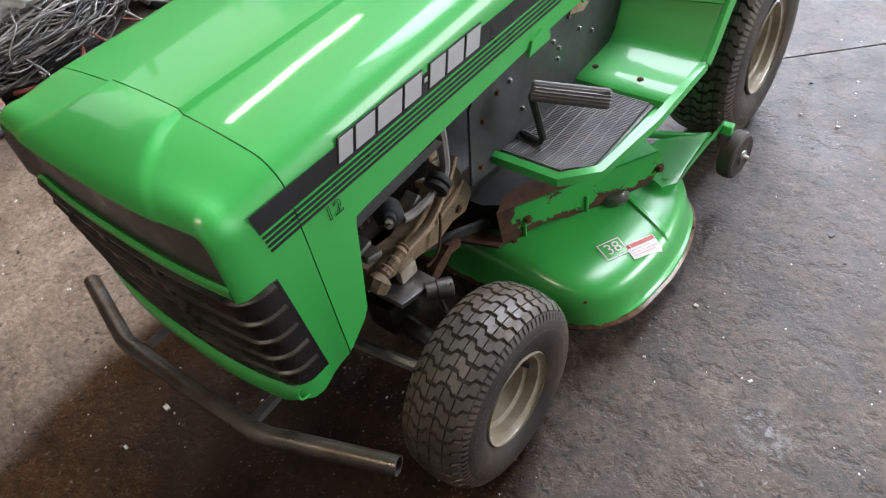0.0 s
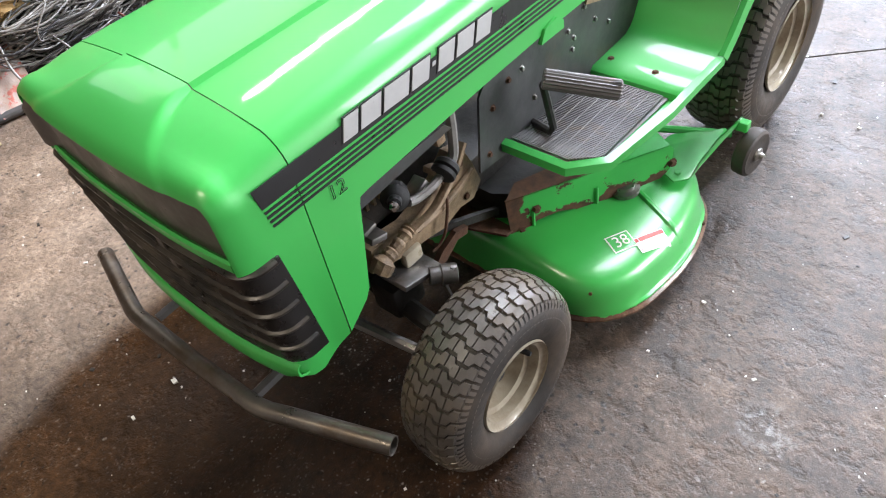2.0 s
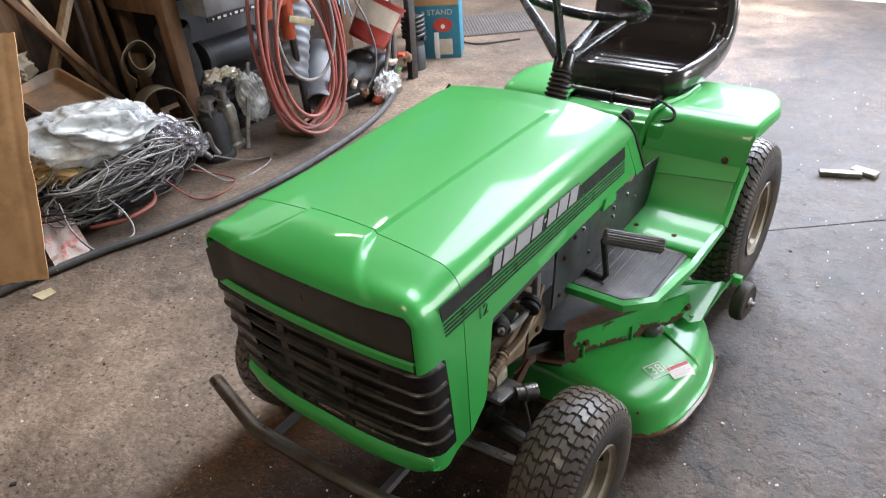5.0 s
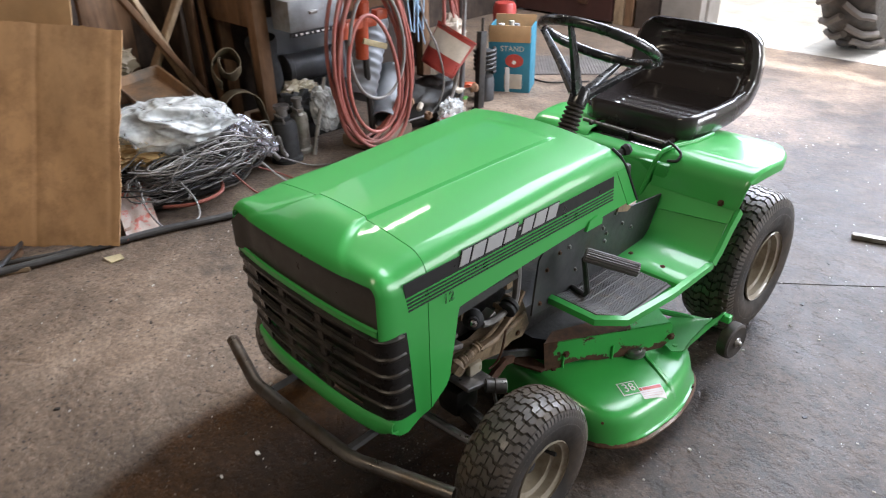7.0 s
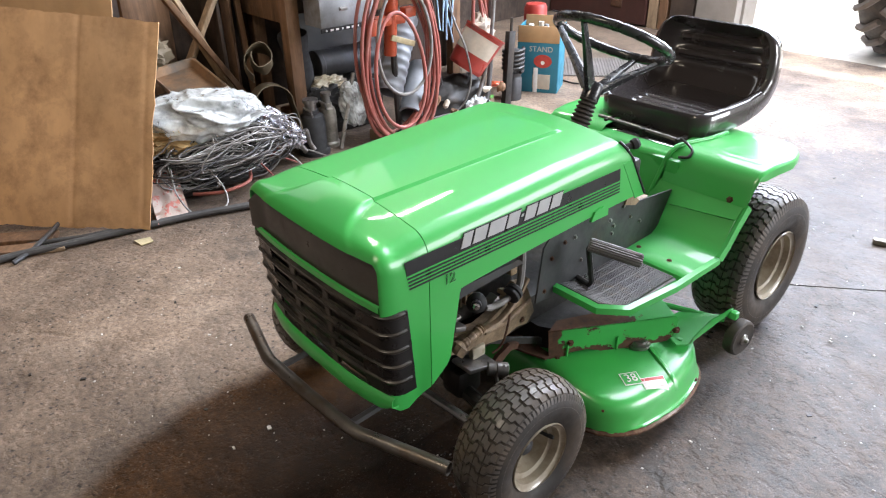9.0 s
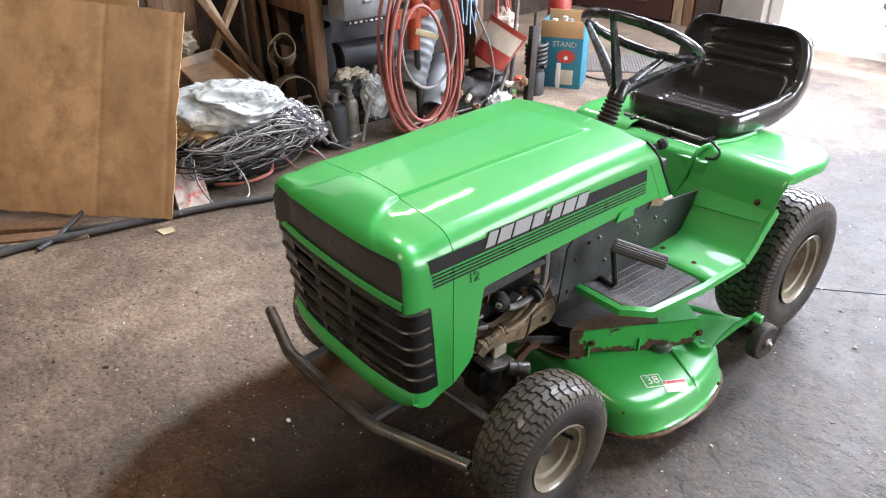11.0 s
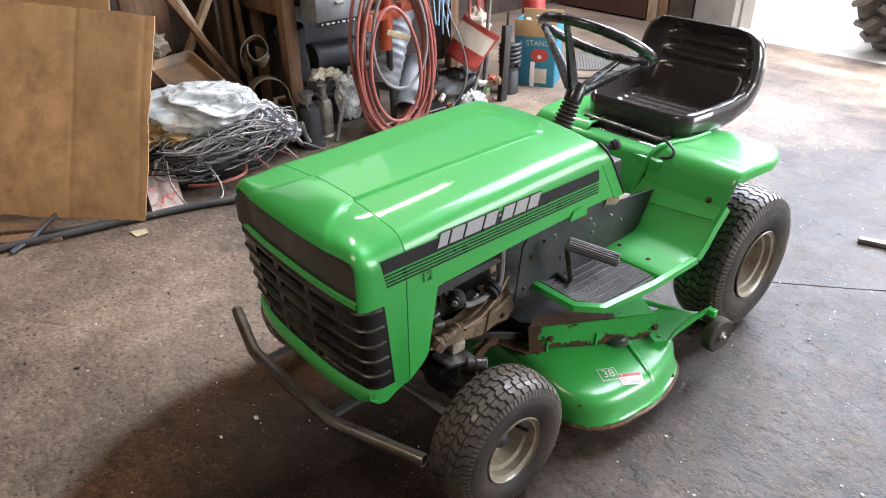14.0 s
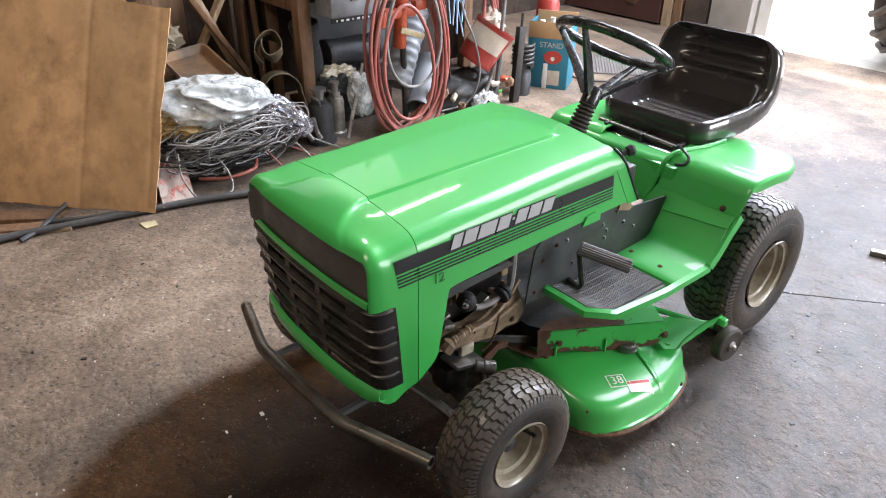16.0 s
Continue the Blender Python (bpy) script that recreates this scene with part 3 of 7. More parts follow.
def rear_lean(y, z):
    """The hood's rear end leans back towards its foot."""
    return y + 0.62 * max(0.0, 0.80 - z) * smooth01((y - 0.15) / 0.28)


def hood_point(x_side, y, r=0.05):
    """x_side: -1..1 across the top up to the shoulder arcs, beyond that down the sides."""
    w, zt = half_w(y), top_z(y)
    s = 1 if x_side >= 0 else -1
    a = abs(x_side)
    flat = w - r
    crown = 0.016 * smooth01((y + 0.345) / 0.07)
    if a <= 1:
        x = across(a, y, flat)
        return Vector((s * x, y, zt - crown * (x / flat) ** 2 + raised(a, y)))
    if a <= 2:
        t = (a - 1) * math.pi / 2
        z = zt - crown - (r - r * math.cos(t)) - 0.006 * (a - 1)
        return Vector((s * (flat + r * math.sin(t)), rear_lean(y, z), z))
    z = zt - crown - r - 0.006
    return Vector((s * w, rear_lean(y, z), z))


def nose_point(x_side, y, r):
    """As hood_point, but the brow follows the bow of the front face."""
    p = hood_point(x_side, y, r)
    k = (SEAM - y) / (SEAM + 0.345)
    front = face_y(min(abs(p.x), 0.24), 0.71) - 0.004 - 0.003 * smooth01((0.5 - abs(x_side)) / 0.1)
    p.y = SEAM + (front - SEAM) * k
    return p


def face_y(x, z):
    """The front face: bowed across, leaning back towards its foot."""
    k = smooth01((0.62 - z) / 0.3)
    return -0.339 + 0.012 * k + (0.013 + 0.013 * k) * (abs(x) / 0.24) ** 2.6


def widen(bm):
    """The hood sits a little to the right of the wheels' middle."""
    for v in bm.verts:
        if v.co.x < 0:
            v.co.x *= 1.025 + 0.06 * smooth01((0.0 - v.co.y) / 0.25)
    return bm


HALF = [0.1, 0.2, 0.3, 0.37, 0.4, 0.42, 0.44, 0.46, 0.48, 0.5, 0.53, 0.6, 0.7, 0.8, 0.9, 1.0] + [1 + (i + 1) / 8 for i in range(8)]
ACROSS = [-a for a in reversed(HALF)] + [0.0] + HALF


def hood_side(bm, ys, bottom, s, rows=6):
    def f(u, y):
        top = hood_point(2 * s, y)
        z = top.z + (bottom(y) - top.z) * u
        return Vector((top.x, rear_lean(y, z), z))
    sheet(bm, f, steps(0, 1, rows), ys)


# hood with its two side skirts
bm = bmesh.new()
ys = steps(SEAM + 0.0011, 0.395, 40) + [0.401, 0.405]
sheet(bm, lambda u, y: hood_point(u, y), ACROSS, ys)


def skirt_bottom(y):
    return lerp_table(y, [(-0.208, 0.375), (-0.152, 0.418), (-0.126, 0.56), (-0.120, 0.598), (-0.1, 0.601), (0.30, 0.625), (0.405, 0.627)])


for s in (1, -1):
    hood_side(bm, sorted(set(steps(SEAM + 0.0011, -0.15, 6) + [-0.15, -0.1445, -0.139, -0.1335, -0.128, -0.122, -0.118] + steps(-0.1, 0.405, 20))), skirt_bottom, s)
bmesh.ops.remove_doubles(bm, verts=bm.verts, dist=0.0004)
hood = part("hood", widen(bm), "green", mower, "glossy green steel engine hood", solid=0.003, offset=-1, face_up=True)

# rear band of the hood, behind a fine joint, and the black edge after it
bm = bmesh.new()
ys = [0.4068, 0.409] + steps(0.415, 0.44, 5) + [0.446]
sheet(bm, lambda u, y: hood_point(u, y, 0.055) - Vector((0, 0, 0.0015)), ACROSS, ys)
for s in (1, -1):
    hood_side(bm, ys, lambda y: 0.618, s)
bmesh.ops.remove_doubles(bm, verts=bm.verts, dist=0.0004)
part("hood_rear_band", widen(bm), "green", mower, "green band behind the hood joint", solid=0.004, offset=-1, face_up=True)
bm = bmesh.new()
for s in (1, -1):
    t = hood_point(2 * s, 0.448)
    low = Vector((t.x, rear_lean(0.448, 0.622), 0.622))
    bm = bmesh.new()
    tube(bm, [hood_point(1.3 * s, 0.448), hood_point(1.6 * s, 0.448), t, t.lerp(low, 0.5), low], 0.004, 6)
    part("hood_edge_seal", widen(bm), "black_decal", mower, "black rubber seal")

# nose: top, sides and rounded brow
bm = bmesh.new()
ys = [-0.345, -0.343, -0.34, -0.336, -0.331, -0.325, -0.317, -0.308, -0.298, -0.286, -0.27, -0.25, -0.23, SEAM - 0.0011]
NOSE_R = [(-0.345, 0.016), (-0.335, 0.032), (-0.30, 0.046), (-0.25, 0.05)]
sheet(bm, lambda u, y: nose_point(u, y, lerp_table(y, NOSE_R)), ACROSS, ys)


def nose_bottom(y):
    return lerp_table(y, [(-0.345, 0.356), (-0.338, 0.346), (-0.325, 0.339), (-0.30, 0.337), (-0.25, 0.352), (-0.208, 0.374)])


def nose_side(bm, s):
    def f(u, y):
        top = nose_point(2 * s, y, lerp_table(y, NOSE_R))
        z = top.z if u == 0 else nose_bottom(y) if u == 1 else min(u, top.z - 0.004)
        k = smooth01((0.62 - z) / 0.3)           # the face leans back towards its foot
        yy = top.y + 0.024 * k * smooth01((-0.22 - y) / 0.1)
        if 0.388 < z < 0.612:                    # cut back behind the grille's corner
            yy = max(yy, lerp_table(z, [(0.37, -0.246), (0.62, -0.272)]) - 0.006)
        return Vector((top.x - s * 0.012 * k * smooth01((-0.2 - y) / 0.05), yy, z))
    sheet(bm, f, [0, 0.67, 0.64, 0.6125, 0.6115, 0.55, 0.5, 0.45, 0.389, 0.3875, 1], ys)


for s in (1, -1):
    nose_side(bm, s)
bmesh.ops.remove_doubles(bm, verts=bm.verts, dist=0.0004)
nose = part("nose_cowl", widen(bm), "green", mower, "glossy green nose with a rounded brow", solid=0.003, offset=-1, face_up=True)


FX = 0.246


def face_strip(bm, z0, z1, out=0.0, thick=0.012, x1=FX, n=25, rnd=0.0):
    def f(x, k):
        z, dy = [(z0, 0.0), (z0 + rnd, -rnd), (z1 - rnd, -rnd), (z1, 0.0)][k] if rnd else [(z0, 0.0), (z1, 0.0)][k]
        return Vector((x, face_y(x, z) - out + dy, z))
    sheet(bm, f, steps(-x1, x1, n), range(4 if rnd else 2))


bm = bmesh.new()
face_strip(bm, 0.612, 0.634, 0.0, rnd=0.004)
part("nose_bar", widen(bm), "green", nose, "green bar between lamp panel and grille", solid=0.01, offset=-1)
bm = bmesh.new()


def lip(x, k):
    a = k / 7
    z = 0.386 - (0.052 - 0.020 * smooth01((abs(x) - 0.215) / 0.035)) * smooth01(a * 1.05) + 0.006 * (1 - abs(x) / 0.24)
    return Vector((x, face_y(x, z) - 0.004 - 0.010 * math.sin(a * math.pi) + 0.03 * max(0, a - 0.72), z))


sheet(bm, lip, steps(-0.252, 0.252, 41), range(8))
part("nose_lip", widen(bm), "green", nose, "rounded green lower lip", solid=0.004, offset=-1)
bm = bmesh.new()
sheet(bm, lambda x, z: Vector((x, face_y(x, z) + 0.006 - 0.017 * smooth01((-x - 0.20) / 0.05), 0.628 + (z - 0.628) * (1 - 0.35 * smooth01((-x - 0.21) / 0.045)))), steps(-0.254, 0.24, 31), steps(0.628, 0.734, 5))
part("lamp_panel", widen(bm), "panel", nose, "dark smoked headlamp panel", solid=0.004, offset=-1)
bm = bmesh.new()
sheet(bm, lambda x, z: Vector((x, face_y(x, z) + 0.03, z)), steps(-0.24, 0.24, 21), steps(0.36, 0.625, 5))
part("grille_back", widen(bm), "black_iron", nose, "dark opening behind the grille", solid=0.004, offset=-1)

# grille: five ribs that run round both corners, with short uprights between
grille = new("grille")
grille.parent = mower
grille["label"] = "dusty black moulded plastic grille"


def round_path(z, out, n=19):
    """Plan of the grille: bowed front, tight corner, and a short return along the side."""
    pts = [(x, face_y(x, z) - out) for x in steps(0, 0.222, n)]
    k = smooth01((0.62 - z) / 0.3)
    cx, cy = 0.232 - 0.010 * k, face_y(0.222, z) + 0.034
    for i in range(1, 7):
        a = i / 6 * math.pi / 2
        pts.append((cx + (0.034 + out) * math.sin(a) - 0.002, cy - (0.034 + out) * math.cos(a)))
    side_end = lerp_table(z, [(0.37, -0.246), (0.62, -0.272)])
    pts += [(cx + 0.032 + out, y) for y in steps(cy, side_end, 4)[1:]]
    return [(-x, y) for x, y in reversed(pts[1:])] + pts


GZ0, GZ1 = 0.388, 0.612
pitch = (GZ1 - GZ0) / 5


def wrap(bm, prof, span=None):
    rows = [round_path(z, o) for z, o in prof]
    n = len(rows[0])
    a, b = span or (0, n)
    sheet(bm, lambda u, k: Vector((rows[k][u][0], rows[k][u][1], prof[k][0])), range(a, b), range(len(prof)))


NPATH = len(round_path(0.5, 0))
for i in range(5):
    z1 = GZ1 - i * pitch
    bm = bmesh.new()
    wrap(bm, [(z1 + 0.001, 0.001), (z1 - 0.001, 0.007), (z1 - 0.003, 0.0095), (z1 - 0.007, 0.009), (z1 - 0.0125, 0.0046)], (1, NPATH - 1))
    part("slat", widen(bm), "grille", grille, solid=0.004, offset=-1)
    for zz in ((z1 - 0.012, z1 - 0.019), (z1 - 0.040, z1 - pitch - 0.001)):
        bm = bmesh.new()
        wrap(bm, [(zz[0], 0.004), (zz[1], 0.003)], (12, NPATH - 12))
        part("slot_bar", widen(bm), "grille", grille, solid=0.006, offset=-1)
    for x in (-0.075, 0.06):
        bm = bmesh.new()
        zc = z1 - 0.0285
        box(bm, (x, face_y(x, zc) + 0.0005, zc), (0.022, 0.009, 0.024), bevel=0.002, seg=1)
        part("upright", widen(bm), "grille", grille)
for span in ((0, 14), (NPATH - 14, NPATH)):
    bm = bmesh.new()
    wrap(bm, [(z, 0.0046) for z in steps(GZ0, GZ1, 9)], span)
    part("corner_panel", widen(bm), "grille_corner", grille, "smooth black corner of the grille", solid=0.006, offset=-1)

# side stripe: black band, four fine lines, letter-shaped badge of plain slanted shapes
def on_side(y, z, out=0.0015):
    return Vector((HW + out, y, z))


def decal(bm, pts, out=0.0012):
    prism(bm, [on_side(y, z, 0.0002) for y, z in pts], (out, 0, 0))


bm = bmesh.new()
decal(bm, [(-0.272, 0.722), (0.432, 0.7275), (0.437, 0.694), (-0.2665, 0.689)])
part("stripe", bm, "black_decal", hood, "black stripe", smooth=0)
for k in range(4):
    bm = bmesh.new()
    z = 0.6835 - k * 0.0085
    y0 = -0.2655 + k * 0.0014
    decal(bm, [(y0, z), (0.437 + k * 0.001, z + 0.0052), (0.4375 + k * 0.001, z + 0.0012), (y0 + 0.0006, z - 0.004)])
    part("fine_line", bm, "black_decal", hood, smooth=0)

# slanted blocks in the place of each letter of the maker's name
LETTER_W = [0.034, 0.045, 0.058, 0.044, 0.014, 0.042, 0.046, 0.042]
y = -0.121
for i, w in enumerate(LETTER_W):
    for grow, matname, out in ((0.0022, "black_decal", 0.002), (0.0, "silver_decal", 0.0032)):
        bm = bmesh.new()
        z0, z1 = 0.699 - grow, 0.732 + grow
        if i == 4:
            z0, z1 = 0.713 - grow, 0.719 + grow
        lean = 0.32
        rise = (y + 0.12) * 0.006
        a, b = y - grow, y + w - 0.007 + grow
        decal(bm, [(a + (z0 - 0.699) * lean, z0 + rise), (b + (z0 - 0.699) * lean, z0 + rise), (b + (z1 - 0.699) * lean, z1 + rise), (a + (z1 - 0.699) * lean, z1 + rise)], out)
        part("badge_shape" if out > 0.003 else "badge_outline", bm, matname, hood, smooth=0)
    y += w


def text_mesh(s, size, outline=0.0):
    c = bpy.data.curves.new("lettering", "FONT")
    c.body, c.size, c.extrude, c.resolution_u, c.align_x, c.align_y = s, size, 0.0003, 3, "CENTER", "CENTER"
    if outline:
        c.fill_mode, c.extrude, c.bevel_depth, c.bevel_resolution = "NONE", 0.0, outline, 0
    ob = bpy.data.objects.new("lettering", c)
    scene.collection.objects.link(ob)
    me = bpy.data.meshes.new_from_object(ob.evaluated_get(bpy.context.evaluated_depsgraph_get()))
    bpy.data.objects.remove(ob)
    bpy.data.curves.remove(c)
    return me


def lettering(name, s, size, material, m, parent, label="", outline=0.0):
    me = text_mesh(s, size, outline)
    me.materials.append(M[material])
    me.transform(m)
    ob = new(name, me)
    ob.parent = parent
    if label:
        ob["label"] = label
    return ob


SIDE = Matrix(((0, 0, 1, 0), (1, 0, 0, 0), (0, 1, 0, 0), (0, 0, 0, 1)))     # text on the flank
lettering("number_badge", "12", 0.034, "black_decal", Matrix.Translation((HW + 0.0022, -0.152, 0.639)) @ SIDE, hood, "number 12 outlined in black", 0.0007)

# ---- wheels ----
def turf_tyre(R, W, rim_r, cols, rows):
    """Tyre body of rounded section, and its S-shaped turf lugs."""
    bm = bmesh.new()
    half = [(R - 0.006, 0.0), (R - 0.0075, 0.15), (R - 0.0115, 0.28), (R - 0.018, 0.37), (R - 0.027, 0.43), (R * 0.80, 0.478), (R * 0.70, 0.497), (R * 0.60, 0.487), (rim_r + 0.012, 0.43), (rim_r, 0.36)]
    prof = [(r, -W * v) for r, v in reversed(half[1:])] + [(r, W * v) for r, v in half]
    lathe(bm, prof, Matrix(), 48)
    body, bm = bm, bmesh.new()

    def surf(a, v, h):
        r = lerp_table(abs(v) / W, [(v2, r2) for r2, v2 in half[:7]]) + h
        return Vector((r * math.cos(a), r * math.sin(a), v))

    da, dv = math.tau / rows, W * 0.84 / cols
    shape = [(-0.5, -0.62), (-0.1, -0.62), (0.1, -0.24), (0.5, -0.24), (0.5, 0.62), (0.1, 0.62), (-0.1, 0.24), (-0.5, 0.24)]
    for i in range(rows):
        for j in range(cols):
            flip = 1 if j % 2 else -1
            ca, cv = i * da, (j + 0.5) * dv - W * 0.42
            lo = [bm.verts.new(surf(ca + q * da * 0.95, cv + p * dv * 1.0 * flip, -0.003)) for p, q in shape]
            hi = [bm.verts.new(surf(ca + q * da * 0.84, cv + p * dv * 0.90 * flip, 0.0052)) for p, q in shape]
            n = len(shape)
            bm.faces.new((hi[0], hi[1], hi[6], hi[7]))
            bm.faces.new((hi[1], hi[2], hi[5], hi[6]))
            bm.faces.new((hi[2], hi[3], hi[4], hi[5]))
            for k in range(n):
                bm.faces.new((lo[k], lo[(k + 1) % n], hi[(k + 1) % n], hi[k]))
        for s in (-1, 1):           # shoulder bars
            for shift in (0, 0.5):
                a = (i + shift) * da
                q = []
                for aa in (a - da * 0.15, a + da * 0.15):
                    q.append([bm.verts.new(surf(aa, s * W * t, h)) for t, h in ((0.425, 0.0055), (0.455, 0.0045), (0.492, 0.0006))])
                bm.faces.new((q[0][0], q[0][1], q[1][1], q[1][0]))
                bm.faces.new((q[0][1], q[0][2], q[1][2], q[1][1]))
    return body, bm


def wheel(name, R, W, rim_r, cols, rows, label, dish, face, spin):
    w = new(name)
    w.parent = mower
    w["label"] = label
    body, lugs = turf_tyre(R, W, rim_r, cols, rows)
    part("tyre", body, "tyre", w, "dusty black rubber tyre wall", smooth=30)
    tagged(part("tread", lugs, "tread", w, "worn S-shaped turf lugs", smooth=30), kind="stuff")
    bm = bmesh.new()
    f = face
    prof = [(rim_r + 0.006, f), (rim_r + 0.008, f - 0.004), (rim_r + 0.003, f - 0.009), (rim_r - 0.006, f - 0.012), (rim_r - 0.010, f - 0.03), (rim_r - 0.022, f - 0.034), (rim_r - 0.026, dish + 0.006), (rim_r - 0.03, dish), (rim_r * 0.45, dish - 0.004), (rim_r * 0.4, dish + 0.006), (0.022, dish + 0.008), (0.0, dish + 0.008)]
    back = [(r, -h) for r, h in prof[:5]]
    lathe(bm, prof, Matrix(), 40)
    lathe(bm, list(reversed(back)) + [(rim_r - 0.02, 0)], Matrix(), 40)
    part("rim", bm, "rim", w, "cream painted steel rim")
    bm = bmesh.new()
    lathe(bm, [(0, 0.05), (0.0045, 0.05), (0.0055, 0.046), (0.0055, 0.012), (0.008, 0), (0, -0.002)], Matrix.Rotation(radians(spin), 4, "Z") @ Matrix.Translation((rim_r * 0.66, 0, dish + 0.002)) @ Matrix.Rotation(radians(10), 4, "Y"), 8)
    part("valve", bm, "tyre_dark", w, "black rubber tyre valve")
    bm = bmesh.new()
    lathe(bm, [(0.021, dish + 0.0085), (0.021, dish + 0.024), (0.012, dish + 0.03), (0.0, dish + 0.03)], Matrix(), 18)
    part("hub", bm, "frame", w, "grimy steel axle end")
    return w


FRONT_AXLE, REAR_AXLE = -0.045, 1.115
fw = wheel("front_wheel", 0.189, 0.144, 0.084, 5, 42, "small front wheel with turf tyre", -0.006, 0.064, 100)
fw.matrix_basis = pose(0.400, FRONT_AXLE, 0.189) @ AXIS_X
copy_thing(fw, pose(-0.440, FRONT_AXLE, 0.189) @ Matrix.Rotation(radians(-90), 4, "Y"))
rw = wheel("rear_wheel", 0.247, 0.186, 0.112, 6, 50, "large rear wheel with turf tyre", 0.012, 0.088, 250)
rw.matrix_basis = pose(0.353, REAR_AXLE, 0.246) @ AXIS_X
copy_thing(rw, pose(-0.353, REAR_AXLE, 0.246) @ Matrix.Rotation(radians(-90), 4, "Y"))

# ---- bumper ----
bm = bmesh.new()
path = [(x, y, 0.282) for x, y in ((-0.402, -0.333), (-0.225, -0.379), (-0.205, -0.384), (-0.18, -0.387), (0.0, -0.383), (0.17, -0.374), (0.20, -0.367), (0.235, -0.353), (0.412, -0.287))]
tube(bm, path, 0.0165, 14, hollow=0.84)
part("bumper", bm, "tube", mower, "bent bare steel tube bumper")
for s in (1, -1):
    bm = bmesh.new()
    tube(bm, [(s * 0.15, -0.365, 0.276), (s * 0.15, -0.12, 0.29)], 0.013, 6, flat=0.5)
    part("bumper_bracket", bm, "frame", mower)

# ---- frame, axle, engine ----
for s in (1, -1):
    bm = bmesh.new()
    prism(bm, [(s * 0.222, 0.205, 0.56), (s * 0.222, 0.30, 0.66), (s * 0.222, 0.52, 0.64), (s * 0.222, 0.56, 0.572), (s * 0.222, 0.775, 0.552), (s * 0.222, 0.69, 0.385), (s * 0.222, 0.40, 0.385), (s * 0.222, 0.185, 0.405)], (-s * 0.005, 0, 0))
    part("side_plate", bm, "frame", mower, "grimy dark steel side plate", smooth=0)
bm = bmesh.new()
prism(bm, [(0.228, 0.54, 0.606), (0.228, 0.565, 0.60), (0.228, 0.60, 0.573), (0.228, 0.58, 0.565), (0.228, 0.53, 0.58)], (-0.004, 0, 0))
part("tan_bracket", bm, "wood_pale", mower, "tan stained bracket at the hood foot", smooth=0)
bm = bmesh.new()
for at in ((0.475, 0.55), (0.494, 0.527), (0.489, 0.505), (0.327, 0.551), (0.286, 0.55), (0.53, 0.575), (0.215, 0.43), (0.237, 0.52), (0.62, 0.50), (0.36, 0.47), (0.57, 0.53)):
    bm = bmesh.new()
    bolt(bm, (0.2225, *at), (1, 0, 0), 0.005, 0.005)
    part("plate_bolt", bm, "rust" if at[0] < 0.3 else "steel", mower)
bm = bmesh.new()
prism(bm, [(HW - 0.002, 0.325, 0.612), (HW - 0.002, 0.338, 0.636), (HW - 0.002, 0.372, 0.642), (HW - 0.002, 0.392, 0.628), (HW - 0.002, 0.392, 0.612)], (0.008, 0, 0))
part("hood_latch_tab", bm, "green", mower, "small raised green tab on the hood's lower edge", smooth=0)
bm = bmesh.new()
box(bm, (0.0, 0.40, 0.30), (0.26, 1.1, 0.09), bevel=0.006)
part("chassis", bm, "black_iron", mower, "oily black chassis rail")
bm = bmesh.new()
tube(bm, [(-0.40, FRONT_AXLE, 0.20), (-0.30, FRONT_AXLE, 0.215), (0, -0.03, 0.24), (0.30, FRONT_AXLE, 0.215), (0.36, FRONT_AXLE, 0.20)], 0.02, 10)
part("front_axle", bm, "black_iron", mower, "black front axle beam")
bm = bmesh.new()
tube(bm, [(0.12, -0.14, 0.245), (0.30, -0.09, 0.20), (0.34, -0.08, 0.19)], 0.0115, 8)
part("tie_rod", bm, "steel", mower, "grey steel tie rod")
bm = bmesh.new()
box(bm, (0.0, 0.04, 0.47), (0.26, 0.32, 0.20), bevel=0.02)
block = part("engine_block", bm, "black_iron", mower, "oily engine block with cooling fins")
for k in range(7):
    bm = bmesh.new()
    box(bm, (0.13, -0.09 + k * 0.018, 0.50), (0.05, 0.006, 0.10))
    part("cooling_fin", bm, "engine", block)


def bay(name, bm, material, label=""):
    return part(name, bm, material, mower, label)


bm = bmesh.new()
prism(bm, [(0.235, -0.115, 0.575), (0.235, 0.10, 0.575), (0.235, 0.115, 0.560), (0.235, -0.115, 0.545)], (-0.05, 0, 0.0))
bay("heat_shield", bm, "frame", "dark grey heat shield rail")
bm = bmesh.new()
tube(bm, spline([(0.19, 0.155, 0.60), (0.20, 0.150, 0.545), (0.205, 0.140, 0.48), (0.208, 0.122, 0.462)], 6), 0.0095, 8)
bay("fuel_hose", bm, "hose_grey", "dusty grey rubber hose")
bm = bmesh.new()
tube(bm, spline([(0.208, 0.105, 0.460), (0.212, 0.07, 0.455), (0.214, 0.03, 0.458), (0.216, 0.005, 0.468)], 6), 0.0085, 8)
bay("plug_lead", bm, "hose_grey", "grey sleeved spark plug lead")
bm = bmesh.new()
lathe(bm, [(0, 0), (0.021, 0), (0.024, 0.004), (0.024, 0.012), (0.018, 0.015), (0.024, 0.018), (0.024, 0.026), (0.018, 0.03), (0, 0.03)], Matrix.Translation((0.207, 0.122, 0.468)) @ Vector((0.15, -0.8, -0.25)).to_track_quat("Z", "Y").to_matrix().to_4x4(), 16)
bay("hose_grommet", bm, "tyre_dark", "black ribbed grommet")
bm = bmesh.new()
